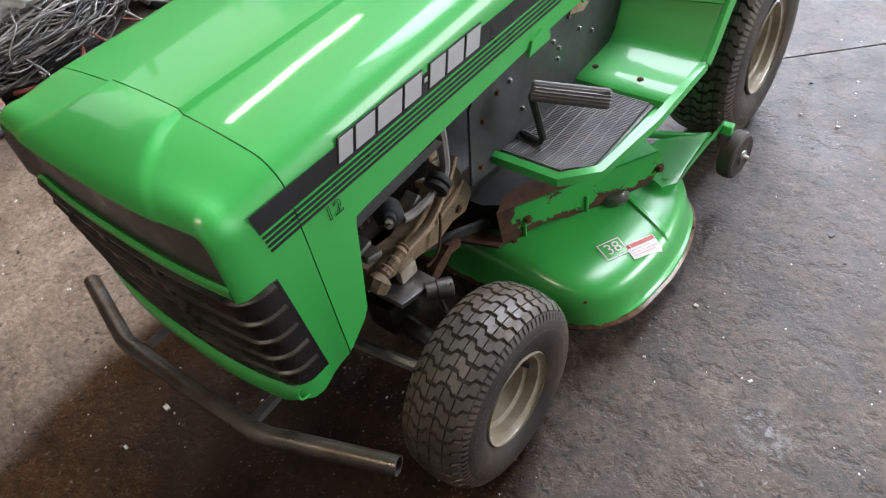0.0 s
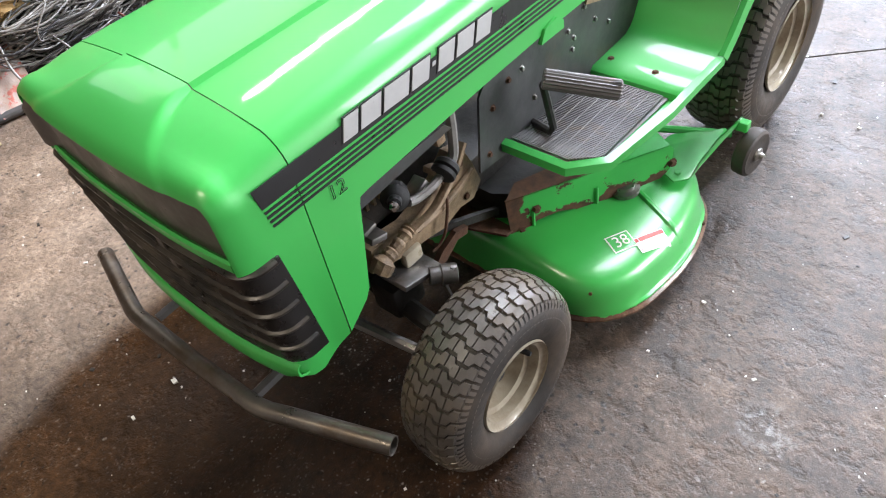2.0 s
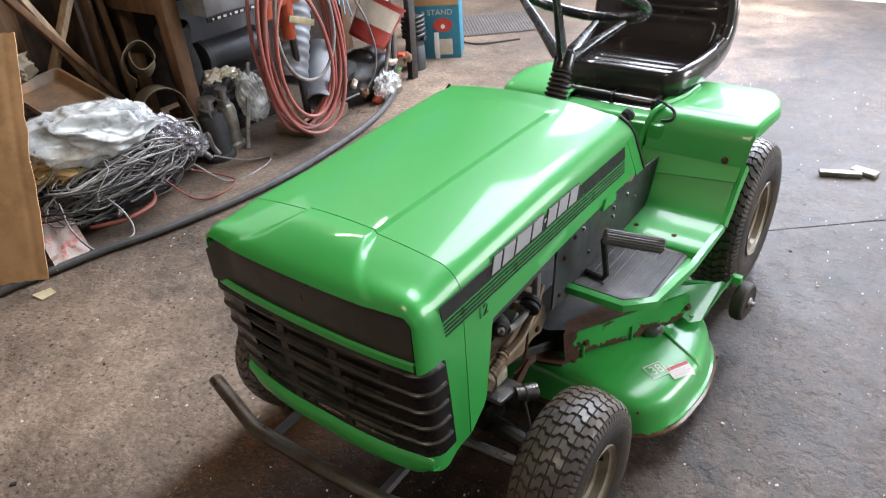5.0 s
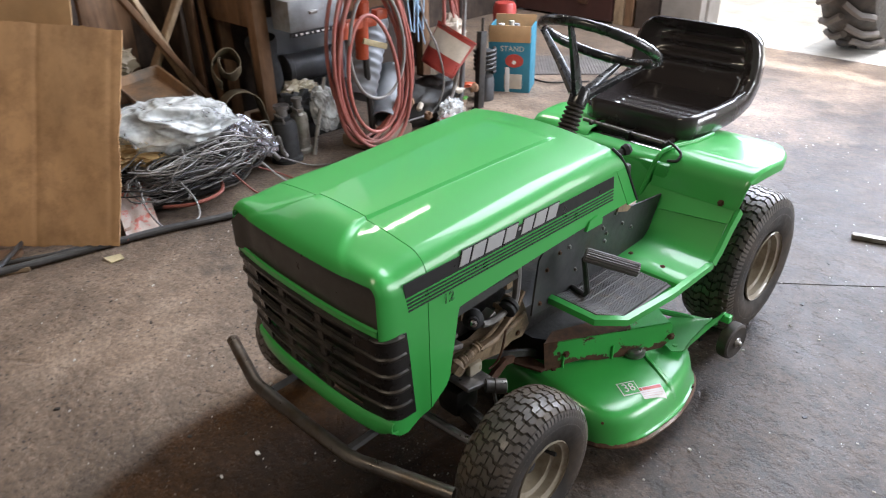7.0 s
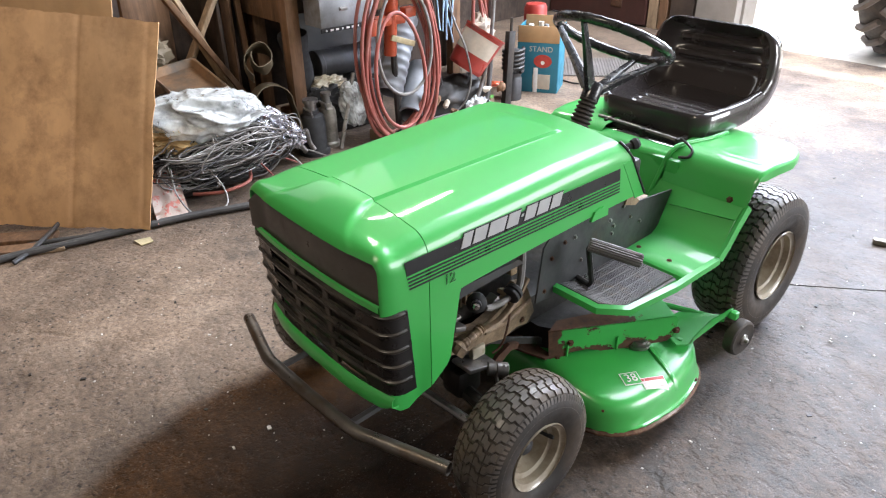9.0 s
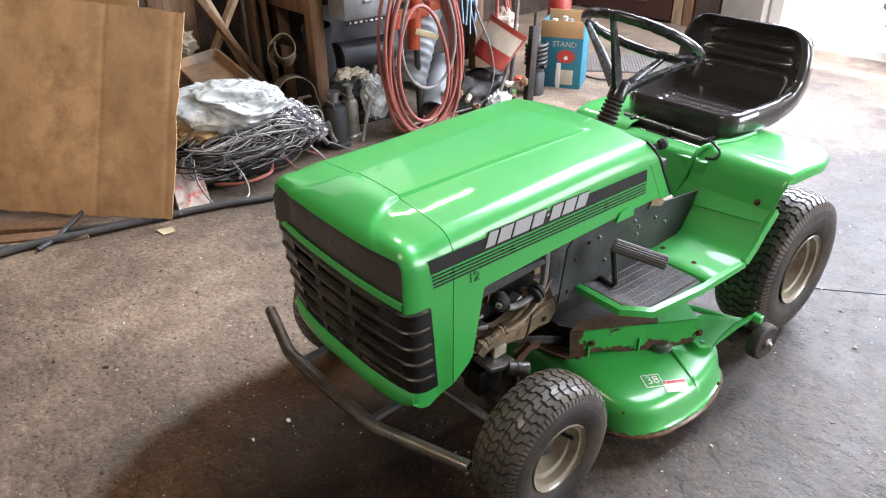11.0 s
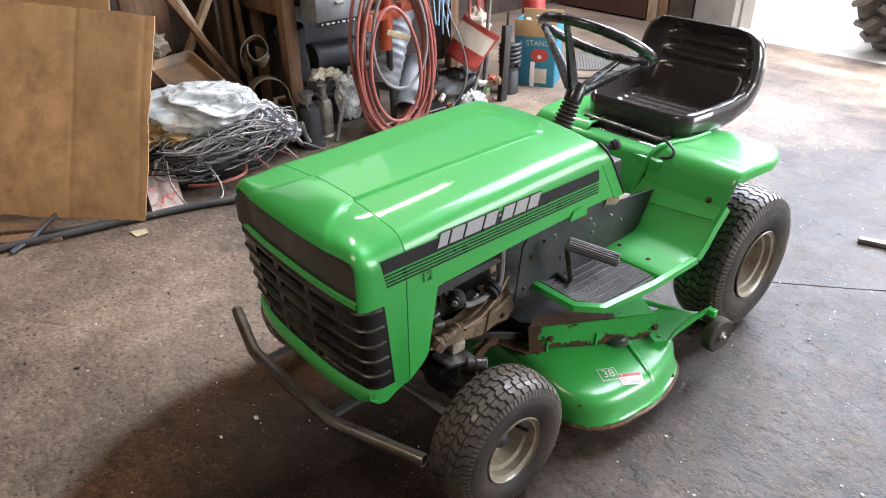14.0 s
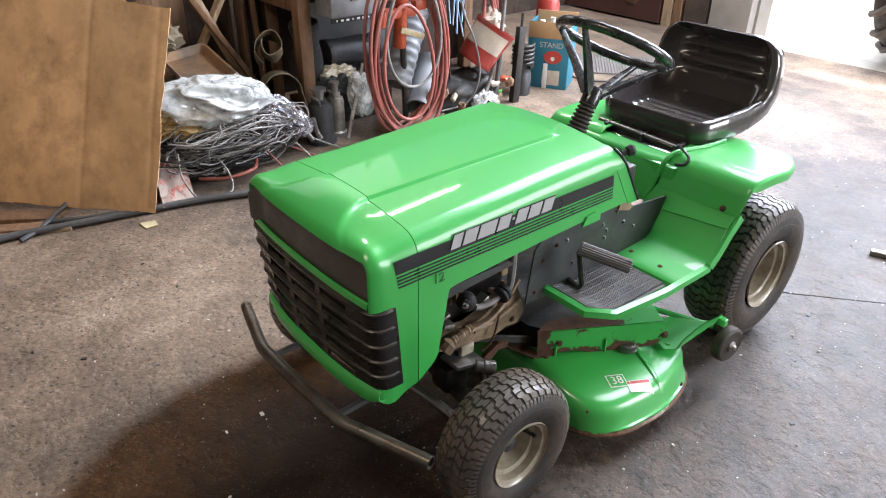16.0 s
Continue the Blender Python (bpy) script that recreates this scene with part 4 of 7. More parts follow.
lathe(bm, [(0, -0.03), (0.022, -0.03), (0.026, 0.0), (0.018, 0.012), (0.013, 0.014), (0.012, 0.03), (0, 0.03)], Matrix.Translation((0.20, -0.008, 0.480)) @ Vector((0.6, -0.6, 0.3)).to_track_quat("Z", "Y").to_matrix().to_4x4(), 14)
bay("plug_boot", bm, "tyre_dark", "black spark plug boot")
bm = bmesh.new()
lathe(bm, [(0, 0), (0.006, 0), (0.009, 0.003), (0.009, 0.012), (0.004, 0.014), (0.004, 0.022), (0, 0.022)], Matrix.Translation((0.217, -0.026, 0.490)) @ Vector((0.7, -0.6, 0.2)).to_track_quat("Z", "Y").to_matrix().to_4x4(), 8)
bay("spark_plug", bm, "chrome", "bright spark plug tip")
bm = bmesh.new()
tube(bm, spline([(0.20, 0.170, 0.480), (0.206, 0.128, 0.440), (0.212, 0.067, 0.407), (0.212, 0.02, 0.400), (0.21, -0.01, 0.398)], 5), 0.0105, 8, flat=0.6)
bay("linkage_arm", bm, "engine", "greasy tan linkage arm")
bm = bmesh.new()
prism(bm, [(0.19, y, z) for y, z in ((-0.088, 0.356), (-0.078, 0.405), (-0.03, 0.400), (0.015, 0.392), (0.06, 0.405), (0.105, 0.425), (0.15, 0.462), (0.178, 0.455), (0.20, 0.405), (0.216, 0.352), (0.190, 0.324), (0.150, 0.330), (0.099, 0.316), (0.052, 0.326), (-0.024, 0.338))], (-0.03, 0, 0))
bay("crankcase_rib", bm, "engine", "greasy tan crankcase side")
bm = bmesh.new()
tube(bm, [(0.192, 0.03, 0.368), (0.194, 0.09, 0.372), (0.194, 0.15, 0.385), (0.192, 0.195, 0.398)], [0.006, 0.008, 0.008, 0.005], 8)
bay("casting_rib", bm, "engine", "pale casting rib on the crankcase")
for y, z in ((0.165, 0.43), (0.035, 0.375), (0.17, 0.345)):
    bm = bmesh.new()
    bolt(bm, (0.19, y, z), (1, 0, 0), 0.007, 0.005)
    bay("crankcase_bolt", bm, "rust")
crr = random.Random(5)
bm = bmesh.new()
pts = [(0.212, -0.088, 0.375), (0.214, -0.07, 0.392), (0.214, -0.045, 0.398), (0.213, -0.02, 0.405), (0.21, 0.0, 0.41)]
tube(bm, spline(pts, 6), [(0.017 if i < 7 else 0.010) + 0.005 * crr.random() for i in range(25)], 9)
bay("grease_bead", bm, "engine", "lumpy bead of old weld and grease")
bm = bmesh.new()
box(bm, (0.19, 0.005, 0.325), (0.02, 0.045, 0.035), bevel=0.006)
bay("cream_bush", bm, "rim", "cream plastic bush")
bm = bmesh.new()
box(bm, (0.20, -0.012, 0.302), (0.07, 0.10, 0.012), m=Matrix.Rotation(radians(-14), 4, "X"), bevel=0.003)
bay("axle_bracket", bm, "steel", "grey steel axle bracket")
bm = bmesh.new()
lathe(bm, [(0, 0), (0.017, 0), (0.017, 0.02), (0.020, 0.022), (0.020, 0.05), (0.017, 0.052), (0, 0.052)], Matrix.Translation((0.235, 0.0, 0.296)) @ Vector((0.6, 0.8, -0.15)).to_track_quat("Z", "Y").to_matrix().to_4x4(), 18)
bay("axle_sleeve", bm, "steel", "grey steel sleeve")
bm = bmesh.new()
tube(bm, spline([(0.20, 0.10, 0.455), (0.205, 0.105, 0.40), (0.21, 0.085, 0.34), (0.205, 0.07, 0.31), (0.20, 0.05, 0.30)], 6), 0.003, 6)
bay("control_wire", bm, "rust", "thin rusty control wire")
bm = bmesh.new()
tube(bm, [(0.24, 0.02, 0.29), (0.245, 0.045, 0.16), (0.25, 0.05, 0.14)], 0.005, 6)
bay("drag_link", bm, "steel", "thin steel link")
bm = bmesh.new()
prism(bm, [(0.20, y, z) for y, z in ((0.056, 0.262), (0.064, 0.243), (0.082, 0.248), (0.12, 0.272), (0.148, 0.266), (0.152, 0.283), (0.118, 0.294), (0.074, 0.277))], (-0.012, 0, 0))
bay("steering_arm", bm, "rust", "rusty steering arm", )
bm = bmesh.new()
prism(bm, [(0.182, 0.02, 0.352), (0.182, 0.268, 0.232), (0.182, 0.268, 0.212), (0.182, 0.02, 0.334)], (-0.012, 0, 0))
bay("lift_bar", bm, "black_iron", "black deck lift bar")
bm = bmesh.new()
box(bm, (0.17, -0.03, 0.25), (0.07, 0.08, 0.08), bevel=0.012)
bay("axle_mount", bm, "black_iron", "black oily axle mount")
for k in range(5):
    bm = bmesh.new()
    a = Vector((0.19, crr.uniform(-0.09, 0.12), crr.uniform(0.43, 0.54)))
    box(bm, a, (0.03, crr.uniform(0.015, 0.04), crr.uniform(0.01, 0.03)), m=Matrix.Rotation(crr.uniform(-0.5, 0.5), 4, "X"), bevel=0.003)
    bay("engine_fitting", bm, "engine" if k % 2 else "steel")

# ---- foot tray ----
bm = bmesh.new()


def rim_pts(inset, z):
    return [(0.19, 0.252 + inset, z), (0.365 - inset * 0.4, 0.252 + inset, z), (0.420 - inset, 0.315 + inset * 0.4, z - 0.006), (0.440 - inset, 0.50, z - 0.004), (0.440 - inset, 0.712, z - 0.002)]


def quad_strip(bm, a, b):
    va, vb = [bm.verts.new(p) for p in a], [bm.verts.new(p) for p in b]
    for i in range(len(a) - 1):
        bm.faces.new((va[i], va[i + 1], vb[i + 1], vb[i]))


quad_strip(bm, rim_pts(0.0, 0.413), rim_pts(0.0, 0.430))
quad_strip(bm, rim_pts(0.0, 0.430), rim_pts(0.012, 0.434))
quad_strip(bm, rim_pts(0.012, 0.434), rim_pts(0.022, 0.412))
bm.faces.new([bm.verts.new(p) for p in [(0.19, 0.274, 0.412), (0.357, 0.274, 0.412), (0.398, 0.324, 0.404), (0.418, 0.50, 0.404), (0.418, 0.69, 0.404), (0.19, 0.69, 0.404)]])
bmesh.ops.remove_doubles(bm, verts=bm.verts, dist=0.001)
part("foot_tray", bm, "green", mower, "green steel foot tray with raised lip", solid=0.003, smooth=40)
def mat_z(y):
    return 0.4090 + 0.012 * smooth01((0.345 - y) / 0.07)


bm = bmesh.new()
sheet(bm, lambda u, y: Vector((0.203 + (lerp_table(y, [(0.278, 0.352), (0.335, 0.397), (0.59, 0.404)]) - 0.203) * u, y, mat_z(y) + 0.001)), steps(0, 1, 3), steps(0.278, 0.555, 14))
mat_ob = part("foot_mat", bm, "mat_rubber", mower, "ribbed grey rubber foot mat", smooth=0)
for j, y in enumerate(steps(0.283, 0.551, 56)):
    x1 = min(0.392, lerp_table(y, [(0.28, 0.352), (0.335, 0.395), (0.585, 0.402)]))
    bm = bmesh.new()
    box(bm, ((0.205 + x1) / 2, y, mat_z(y) + 0.0035), (x1 - 0.205, 0.0026, 0.0035))
    part("mat_rib", bm, "mat_rubber", mat_ob, smooth=0)
for x in steps(0.210, 0.392, 8):
    y0 = 0.285 if x < 0.35 else 0.335
    bm = bmesh.new()
    tube(bm, [(x, yy, mat_z(yy) + 0.005) for yy in steps(y0, 0.551, 10)], 0.0015, 4)
    part("mat_seam", bm, "mat_rubber", mat_ob, smooth=0)

# riser from the tray to the fender
def riser_pt(x, k):
    y, z = [(0.556, 0.403), (0.560, 0.418), (0.568, 0.424), (0.62, 0.426), (0.695, 0.430), (0.715, 0.441), (0.733, 0.460), (0.806, 0.563)][k]
    return Vector((x, y, z))


bm = bmesh.new()
sheet(bm, lambda u, k: riser_pt(0.19 + 0.239 * u, k), steps(0, 1, 6), range(8))
part("riser", bm, "green", mower, "green step and sloping panel behind the foot tray", solid=0.004)

bm = bmesh.new()
edge = [Vector((0.428, 0.705, 0.432)), Vector((0.428, 0.717, 0.443)), Vector((0.429, 0.735, 0.462)), Vector((0.431, 0.77, 0.513)), Vector((0.435, 0.806, 0.563))]
quad_strip(bm, edge, [p + Vector((0.012, -0.003, 0.003)) for p in edge])
quad_strip(bm, [p + Vector((0.012, -0.003, 0.003)) for p in edge], [p + Vector((0.015, 0.012, -0.014)) for p in edge])
bmesh.ops.remove_doubles(bm, verts=bm.verts, dist=0.001)
part("riser_edge", bm, "green", mower, "turned green edge of the sloping panel", solid=0.003, smooth=60)

# fenders: top, rounded front and down-turned rim
def fender(s, x_in, shrink):
    bm = bmesh.new()

    def fender_pt(u, v):
        pr = [(0.800, 0.557), (0.823, 0.610), (0.836, 0.636), (0.862, 0.653), (0.92, 0.658), (1.00, 0.657), (1.07, 0.654), (1.12, 0.650), (1.155, 0.642), (1.165, 0.630), (1.168, 0.618)]
        y, z = pr[v]
        x_out = lerp_table(y, [(0.80, 0.440), (0.86, 0.452), (1.0, 0.462), (1.06, 0.450), (1.12, 0.415), (1.17, 0.375)]) - shrink
        flat = min(u, 0.8) / 0.8
        x = x_in + (x_out - x_in) * (flat * 0.96 + 0.04 * smooth01((u - 0.8) / 0.1))
        z -= 0.030 * smooth01((u - 0.82) / 0.18) * smooth01((y - 0.82) / 0.05)
        return Vector((s * x, y, z))
    sheet(bm, fender_pt, [0, 0.2, 0.4, 0.6, 0.72, 0.8, 0.84, 0.88, 0.92, 0.96, 1.0], range(11))
    return part("fender", bm, "green", mower, "glossy green rear fender with a turned-down rim", solid=0.004)


fender(1, 0.168, 0.0)
fender(-1, 0.10, 0.125)
# front wall of the tub under the seat, with a rolled bead where it meets the near fender
bm = bmesh.new()
TUB = [(0.770, 0.505), (0.786, 0.545), (0.806, 0.600), (0.814, 0.622), (0.822, 0.631), (0.836, 0.635), (0.90, 0.635)]
sheet(bm, lambda u, k: Vector((-0.17 + u * (0.315 + 0.1 * (TUB[k][1] - 0.5)), TUB[k][0] + 0.010 * smooth01((u - 0.85) / 0.15), TUB[k][1])), [0, 0.3, 0.6, 0.8, 0.88, 0.94, 1.0], range(7))
part("tub_front", bm, "green", mower, "green pressed front wall under the seat", solid=0.004, smooth=40)
bm = bmesh.new()
tube(bm, spline([(0.147, 0.775, 0.512), (0.153, 0.788, 0.548), (0.160, 0.806, 0.598), (0.167, 0.816, 0.632), (0.174, 0.838, 0.654), (0.186, 0.880, 0.661), (0.212, 0.965, 0.662), (0.216, 1.06, 0.660)], 5), 0.0075, 8)
part("fender_bead", bm, "green", mower, "rolled green bead along the fender", smooth=60)
bm = bmesh.new()
sheet(bm, lambda u, k: Vector((0.150 + 0.284 * u, 0.757 + 0.046 * k + 0.014 * u * (1 - k), 0.505 + 0.022 * u * (1 - k) + 0.057 * k)), [0, 0.33, 0.66, 1], [0, 0.5, 1])
part("fender_apron", bm, "green", mower, "lapped lower edge of the fender front", solid=0.003, offset=1.0, smooth=40)
bm = bmesh.new()
box(bm, (0, 0.99, 0.565), (0.42, 0.36, 0.12), bevel=0.008)
part("seat_deck", bm, "green", mower, "green deck under the seat")
bm = bmesh.new()
box(bm, (0.0, 0.56, 0.64), (0.40, 0.14, 0.09), bevel=0.01)
part("dash_floor", bm, "black_iron", mower, "dark panel behind the hood")

# ---- cutting deck ----
def deck_outline():
    pts = []
    right = [(0.15, 0.215, 0.05), (0.478, 0.197, 0.145), (0.516, 0.50, 0.2), (0.45, 0.70, 0.12), (0.10, 0.78, 0.1)]
    poly = [(x, y) for x, y, r in right] + [(-x, y) for x, y, r in reversed(right)]
    rad = [r for *_, r in right] + [r for *_, r in reversed(right)]
    n = len(poly)
    for i in range(n):
        p, a, b = Vector(poly[i]), Vector(poly[i - 1]), Vector(poly[(i + 1) % n])
        r = min(rad[i], (a - p).length * 0.49, (b - p).length * 0.49)
        p0, p1 = p + (a - p).normalized() * r, p + (b - p).normalized() * r
        for k in range(8):
            t = k / 7
            pts.append(p0 * (1 - t) ** 2 + p * 2 * t * (1 - t) + p1 * t * t)
    return pts


outline = deck_outline()
centre = Vector((0, 0.47))
bm = bmesh.new()
levels = [(0.004, 0.072), (-0.007, 0.073), (-0.007, 0.078), (-0.001, 0.083), (0.0, 0.090), (0.003, 0.12), (0.005, 0.148), (0.008, 0.166), (0.014, 0.179), (0.023, 0.1865), (0.036, 0.1905), (0.056, 0.1925), (0.085, 0.1935)]
rings = []
for inset, z in levels:
    ring = []
    for i, p in enumerate(outline):
        t = (outline[(i + 1) % len(outline)] - outline[i - 1]).normalized()
        nrm = Vector((t.y, -t.x))
        if nrm.dot(p - centre) < 0:
            nrm = -nrm
        q = p - nrm * inset
        flare = 0.012 * smooth01((0.17 - z) / 0.08) * smooth01((q.x - 0.40) / 0.08) * smooth01((q.y - 0.22) / 0.12)
        ring.append(bm.verts.new((q.x + flare, q.y, z)))
    rings.append(ring)
for a, b in zip(rings, rings[1:]):
    for i in range(len(a)):
        j = (i + 1) % len(a)
        bm.faces.new((a[i], a[j], b[j], b[i]))
bm.faces.new(rings[-1])
for x in (0.28, 0.30, 0.32, 0.35, 0.38):
    bmesh.ops.bisect_plane(bm, geom=bm.verts[:] + bm.edges[:] + bm.faces[:], plane_co=(x, 0, 0), plane_no=(1, 0, 0))
for v in bm.verts:          # the top falls towards the outer end
    k = v.co.x - 0.28
    if k > 0:
        v.co.z -= 0.20 * smooth01((v.co.z - 0.085) / 0.05) * (k * k / 0.14 if k < 0.07 else k - 0.035)
deck = part("mower_deck", bm, "deck_paint", mower, "rounded green cutting deck with rusty worn edges")

def on_cover(a, z, out=0.0):
    """A place on the cover's front face: a runs from its near end (0) to its far end (1)."""
    A, B = Vector((0.222, 0.245, 0)), Vector((0.410, 0.592, 0))
    n = Vector((B.y - A.y, -(B.x - A.x), 0)).normalized()
    p = A + (B - A) * a + n * out
    return Vector((p.x, p.y, z))


bm = bmesh.new()
prism(bm, [on_cover(a, z) for a, z in ((0.0, 0.286), (0.5, 0.281), (0.97, 0.277), (1.0, 0.262), (0.985, 0.210), (0.93, 0.192), (0.60, 0.187), (0.58, 0.166), (0.46, 0.168), (0.40, 0.196), (0.30, 0.206), (0.17, 0.203), (0.14, 0.180), (0.02, 0.180))], on_cover(0, 0, -0.004) - on_cover(0, 0))
cover = part("spindle_cover", bm, "green_flake", mower, "green steel cover with peeling paint and rust", smooth=0)
# dark block added over the green deck, for the shaded void under the tray
bm = bmesh.new()
prism(bm, [(-0.2, 0.27, 0.188), (0.165, 0.27, 0.188), (0.215, 0.30, 0.188), (0.30, 0.56, 0.188), (0.27, 0.64, 0.188), (-0.2, 0.64, 0.188)], (0, 0, 0.075))
part("deck_shade_block", bm, "black_iron", mower, "dark block added on the deck for the shaded void under the tray")
bm = bmesh.new()
prism(bm, [(0.06, 0.16, 0.215), (0.225, 0.235, 0.195), (0.228, 0.262, 0.195), (0.06, 0.25, 0.215)], (0, 0, 0.006))
part("deck_hanger", bm, "rust", mower, "flat rusty deck hanger")
bm = bmesh.new()
back = on_cover(0, 0, -0.09) - on_cover(0, 0)
prism(bm, [on_cover(a, z) for a, z in ((0.0, 0.286), (0.5, 0.281), (0.97, 0.277))] + [on_cover(0.97, 0.281) + back * 0.9, on_cover(0.10, 0.290) + back * 0.45], (0, 0, -0.004))
part("cover_top", bm, "cover_paint", cover, "rusty top plate with traces of green")
for a, z in ((0.08, 0.190), (0.53, 0.177), (0.17, 0.236), (0.995, 0.226)):
    bm = bmesh.new()
    bolt(bm, on_cover(a, z, 0.001), on_cover(0, 0, 1) - on_cover(0, 0), 0.008, 0.007)
    part("cover_bolt", bm, "rust", cover)
for a in (0.15, 0.53):
    bm = bmesh.new()
    tube(bm, [on_cover(a, 0.19, 0.001), on_cover(a, 0.235, 0.001)], 0.004, 6)
    part("cover_rib", bm, "green_worn", cover)
bm = bmesh.new()
lathe(bm, [(0.0, 0.0), (0.036, 0.0), (0.036, 0.010), (0.028, 0.014), (0.026, 0.022), (0, 0.022)], Matrix.Translation((0.345, 0.50, 0.186)), 24)
part("spindle", bm, "steel", mower, "worn steel spindle housing")
# deck crease, decals, bolts, rusty rim
DX, DY = Vector((0.40, 0.917)), Vector((0.917, -0.40))      # along and across the decals
DECK_TREE = bvhtree.BVHTree.FromPolygons([v.co.copy() for v in deck.data.vertices], [tuple(f.vertices) for f in deck.data.polygons])


def deck_at(u, v, lift):
    p = Vector((0.388, 0.352)) + DX * u + DY * v
    hit = DECK_TREE.ray_cast(Vector((p.x, p.y, 0.5)), Vector((0, 0, -1)))[0]
    return (hit or Vector((p.x, p.y, 0.17))) + Vector((0.3, -0.1, 0.95)) * lift


bm = bmesh.new()
rows = []
for k in steps(0, 1, 14):
    p = Vector((0.376, 0.514)).lerp(Vector((0.500, 0.471)), k)
    hit = DECK_TREE.ray_cast(Vector((p.x, p.y, 0.5)), Vector((0, 0, -1)))[0]
    h = 0.0055 * smooth01((1 - k) / 0.15)
    rows.append([bm.verts.new(hit + Vector((dx, dy, dz))) for dx, dy, dz in ((-0.0035, -0.010, -0.002), (-0.001, -0.003, h), (0.001, 0.003, h), (0.004, 0.012, -0.002))])
for p, q in zip(rows, rows[1:]):
    for i in range(3):
        bm.faces.new((p[i], q[i], q[i + 1], p[i + 1]))
part("deck_crease", bm, "deck_paint", deck, "raised crease across the deck")


for name, q, mname, lift, lab in (("size_badge", (0.0, 0.056, 0.0, 0.042), "white_decal", 0.0022, "white square outline of the size badge"), ("size_badge_field", (0.003, 0.053, 0.003, 0.039), "green", 0.0030, ""), ("warning_label", (0.052, 0.126, 0.026, 0.062), "white_decal", 0.0026, "white and red warning label"), ("warning_header", (0.064, 0.124, 0.028, 0.037), "red_decal", 0.0034, "red header bar"), ("warning_symbol", (0.054, 0.062, 0.028, 0.037), "red_decal", 0.0034, "")):
    bm = bmesh.new()
    sheet(bm, lambda u, v: deck_at(u, v, lift), steps(q[0], q[1], 15), steps(q[2], q[3], 15))
    part(name, bm, mname, deck, lab, smooth=60)
for k in range(3):
    bm = bmesh.new()
    sheet(bm, lambda u, v: deck_at(u, v, 0.0034), steps(0.055, 0.055 + (0.05, 0.064, 0.058)[k], 9), [0.0425 + k * 0.006, 0.0437 + k * 0.006])
    part("print_bar", bm, "faint_print", deck, smooth=60)
rot = math.atan2(DX.y, DX.x)
c = deck_at(0.028, 0.021, 0.0048)
lettering("size_number", "38", 0.038, "white_decal", Matrix.Translation(c) @ Matrix.Rotation(math.atan(0.2), 4, "Y") @ Matrix.Rotation(rot, 4, "Z"), deck, "white number 38")
for at, nrm in (((0.43, 0.237, 0.145), (0.5, -0.8, 0.3)), ((0.515, 0.55, 0.13), (1, 0.2, 0))):
    bm = bmesh.new()
    bolt(bm, at, nrm, 0.0045, 0.003)
    part("deck_bolt", bm, "rust", deck)

# anti-scalp roller with its arm
roller = new("deck_roller")
roller.parent = mower
roller["label"] = "dark hard rubber deck roller"
bm = bmesh.new()
lathe(bm, [(0.0, 0.012), (0.012, 0.014), (0.012, 0.02), (0.03, 0.014), (0.05, 0.018), (0.056, 0.014), (0.058, 0.0), (0.056, -0.014), (0.05, -0.018), (0, -0.014)], pose(0.50, 0.80, 0.150) @ Matrix.Rotation(radians(-6), 4, "Z") @ AXIS_X, 28)
part("roller_wheel", bm, "tyre", roller, "dusty hard rubber wheel")
bm = bmesh.new()
lathe(bm, [(0, 0.034), (0.006, 0.034), (0.008, 0.026), (0.016, 0.022), (0.018, 0.012), (0, 0.012)], pose(0.50, 0.80, 0.150) @ Matrix.Rotation(radians(-6), 4, "Z") @ AXIS_X, 16)
part("axle_end", bm, "steel", roller, "grimy steel axle end")
bm = bmesh.new()
prism(bm, [(0.335, 0.60, 0.208), (0.425, 0.575, 0.186), (0.447, 0.60, 0.186), (0.462, 0.76, 0.215), (0.445, 0.765, 0.215), (0.36, 0.68, 0.22)], (0, 0, 0.004))
quad_strip(bm, [(0.447, 0.60, 0.187), (0.454, 0.68, 0.211), (0.463, 0.79, 0.218)], [(0.455, 0.62, 0.222), (0.462, 0.68, 0.246), (0.470, 0.79, 0.246)])
quad_strip(bm, [(0.450, 0.60, 0.187), (0.457, 0.68, 0.211), (0.466, 0.79, 0.218)], [(0.458, 0.62, 0.222), (0.465, 0.68, 0.246), (0.473, 0.79, 0.246)])
box(bm, (0.476, 0.79, 0.222), (0.028, 0.022, 0.024), bevel=0.003)
bolt(bm, (0.42, 0.60, 0.192), (0, 0, 1), 0.008, 0.006)
part("roller_arm", bm, "green", roller, "green steel roller arm", smooth=0)
bm = bmesh.new()
tube(bm, [(0.30, 0.66, 0.235), (0.46, 0.77, 0.205)], 0.009, 8)
part("roller_bar", bm, "green", roller)

# ---- pedal ----
pedal = new("brake_pedal")
pedal.parent = mower
pedal["label"] = "black pedal with ribbed rubber sleeve"
bm = bmesh.new()
tube(bm, [(0.225, 0.35, 0.42), (0.275, 0.335, 0.425), (0.285, 0.332, 0.44), (0.285, 0.305, 0.55), (0.292, 0.303, 0.563), (0.40, 0.372, 0.545)], 0.0075, 8)
part("pedal_rod", bm, "black_iron", pedal)
bm = bmesh.new()
a, b = Vector((0.290, 0.298, 0.567)), Vector((0.398, 0.376, 0.533))
m = Matrix.Translation(a) @ (b - a).to_track_quat("Z", "Y").to_matrix().to_4x4()
L = (b - a).length
rings = []
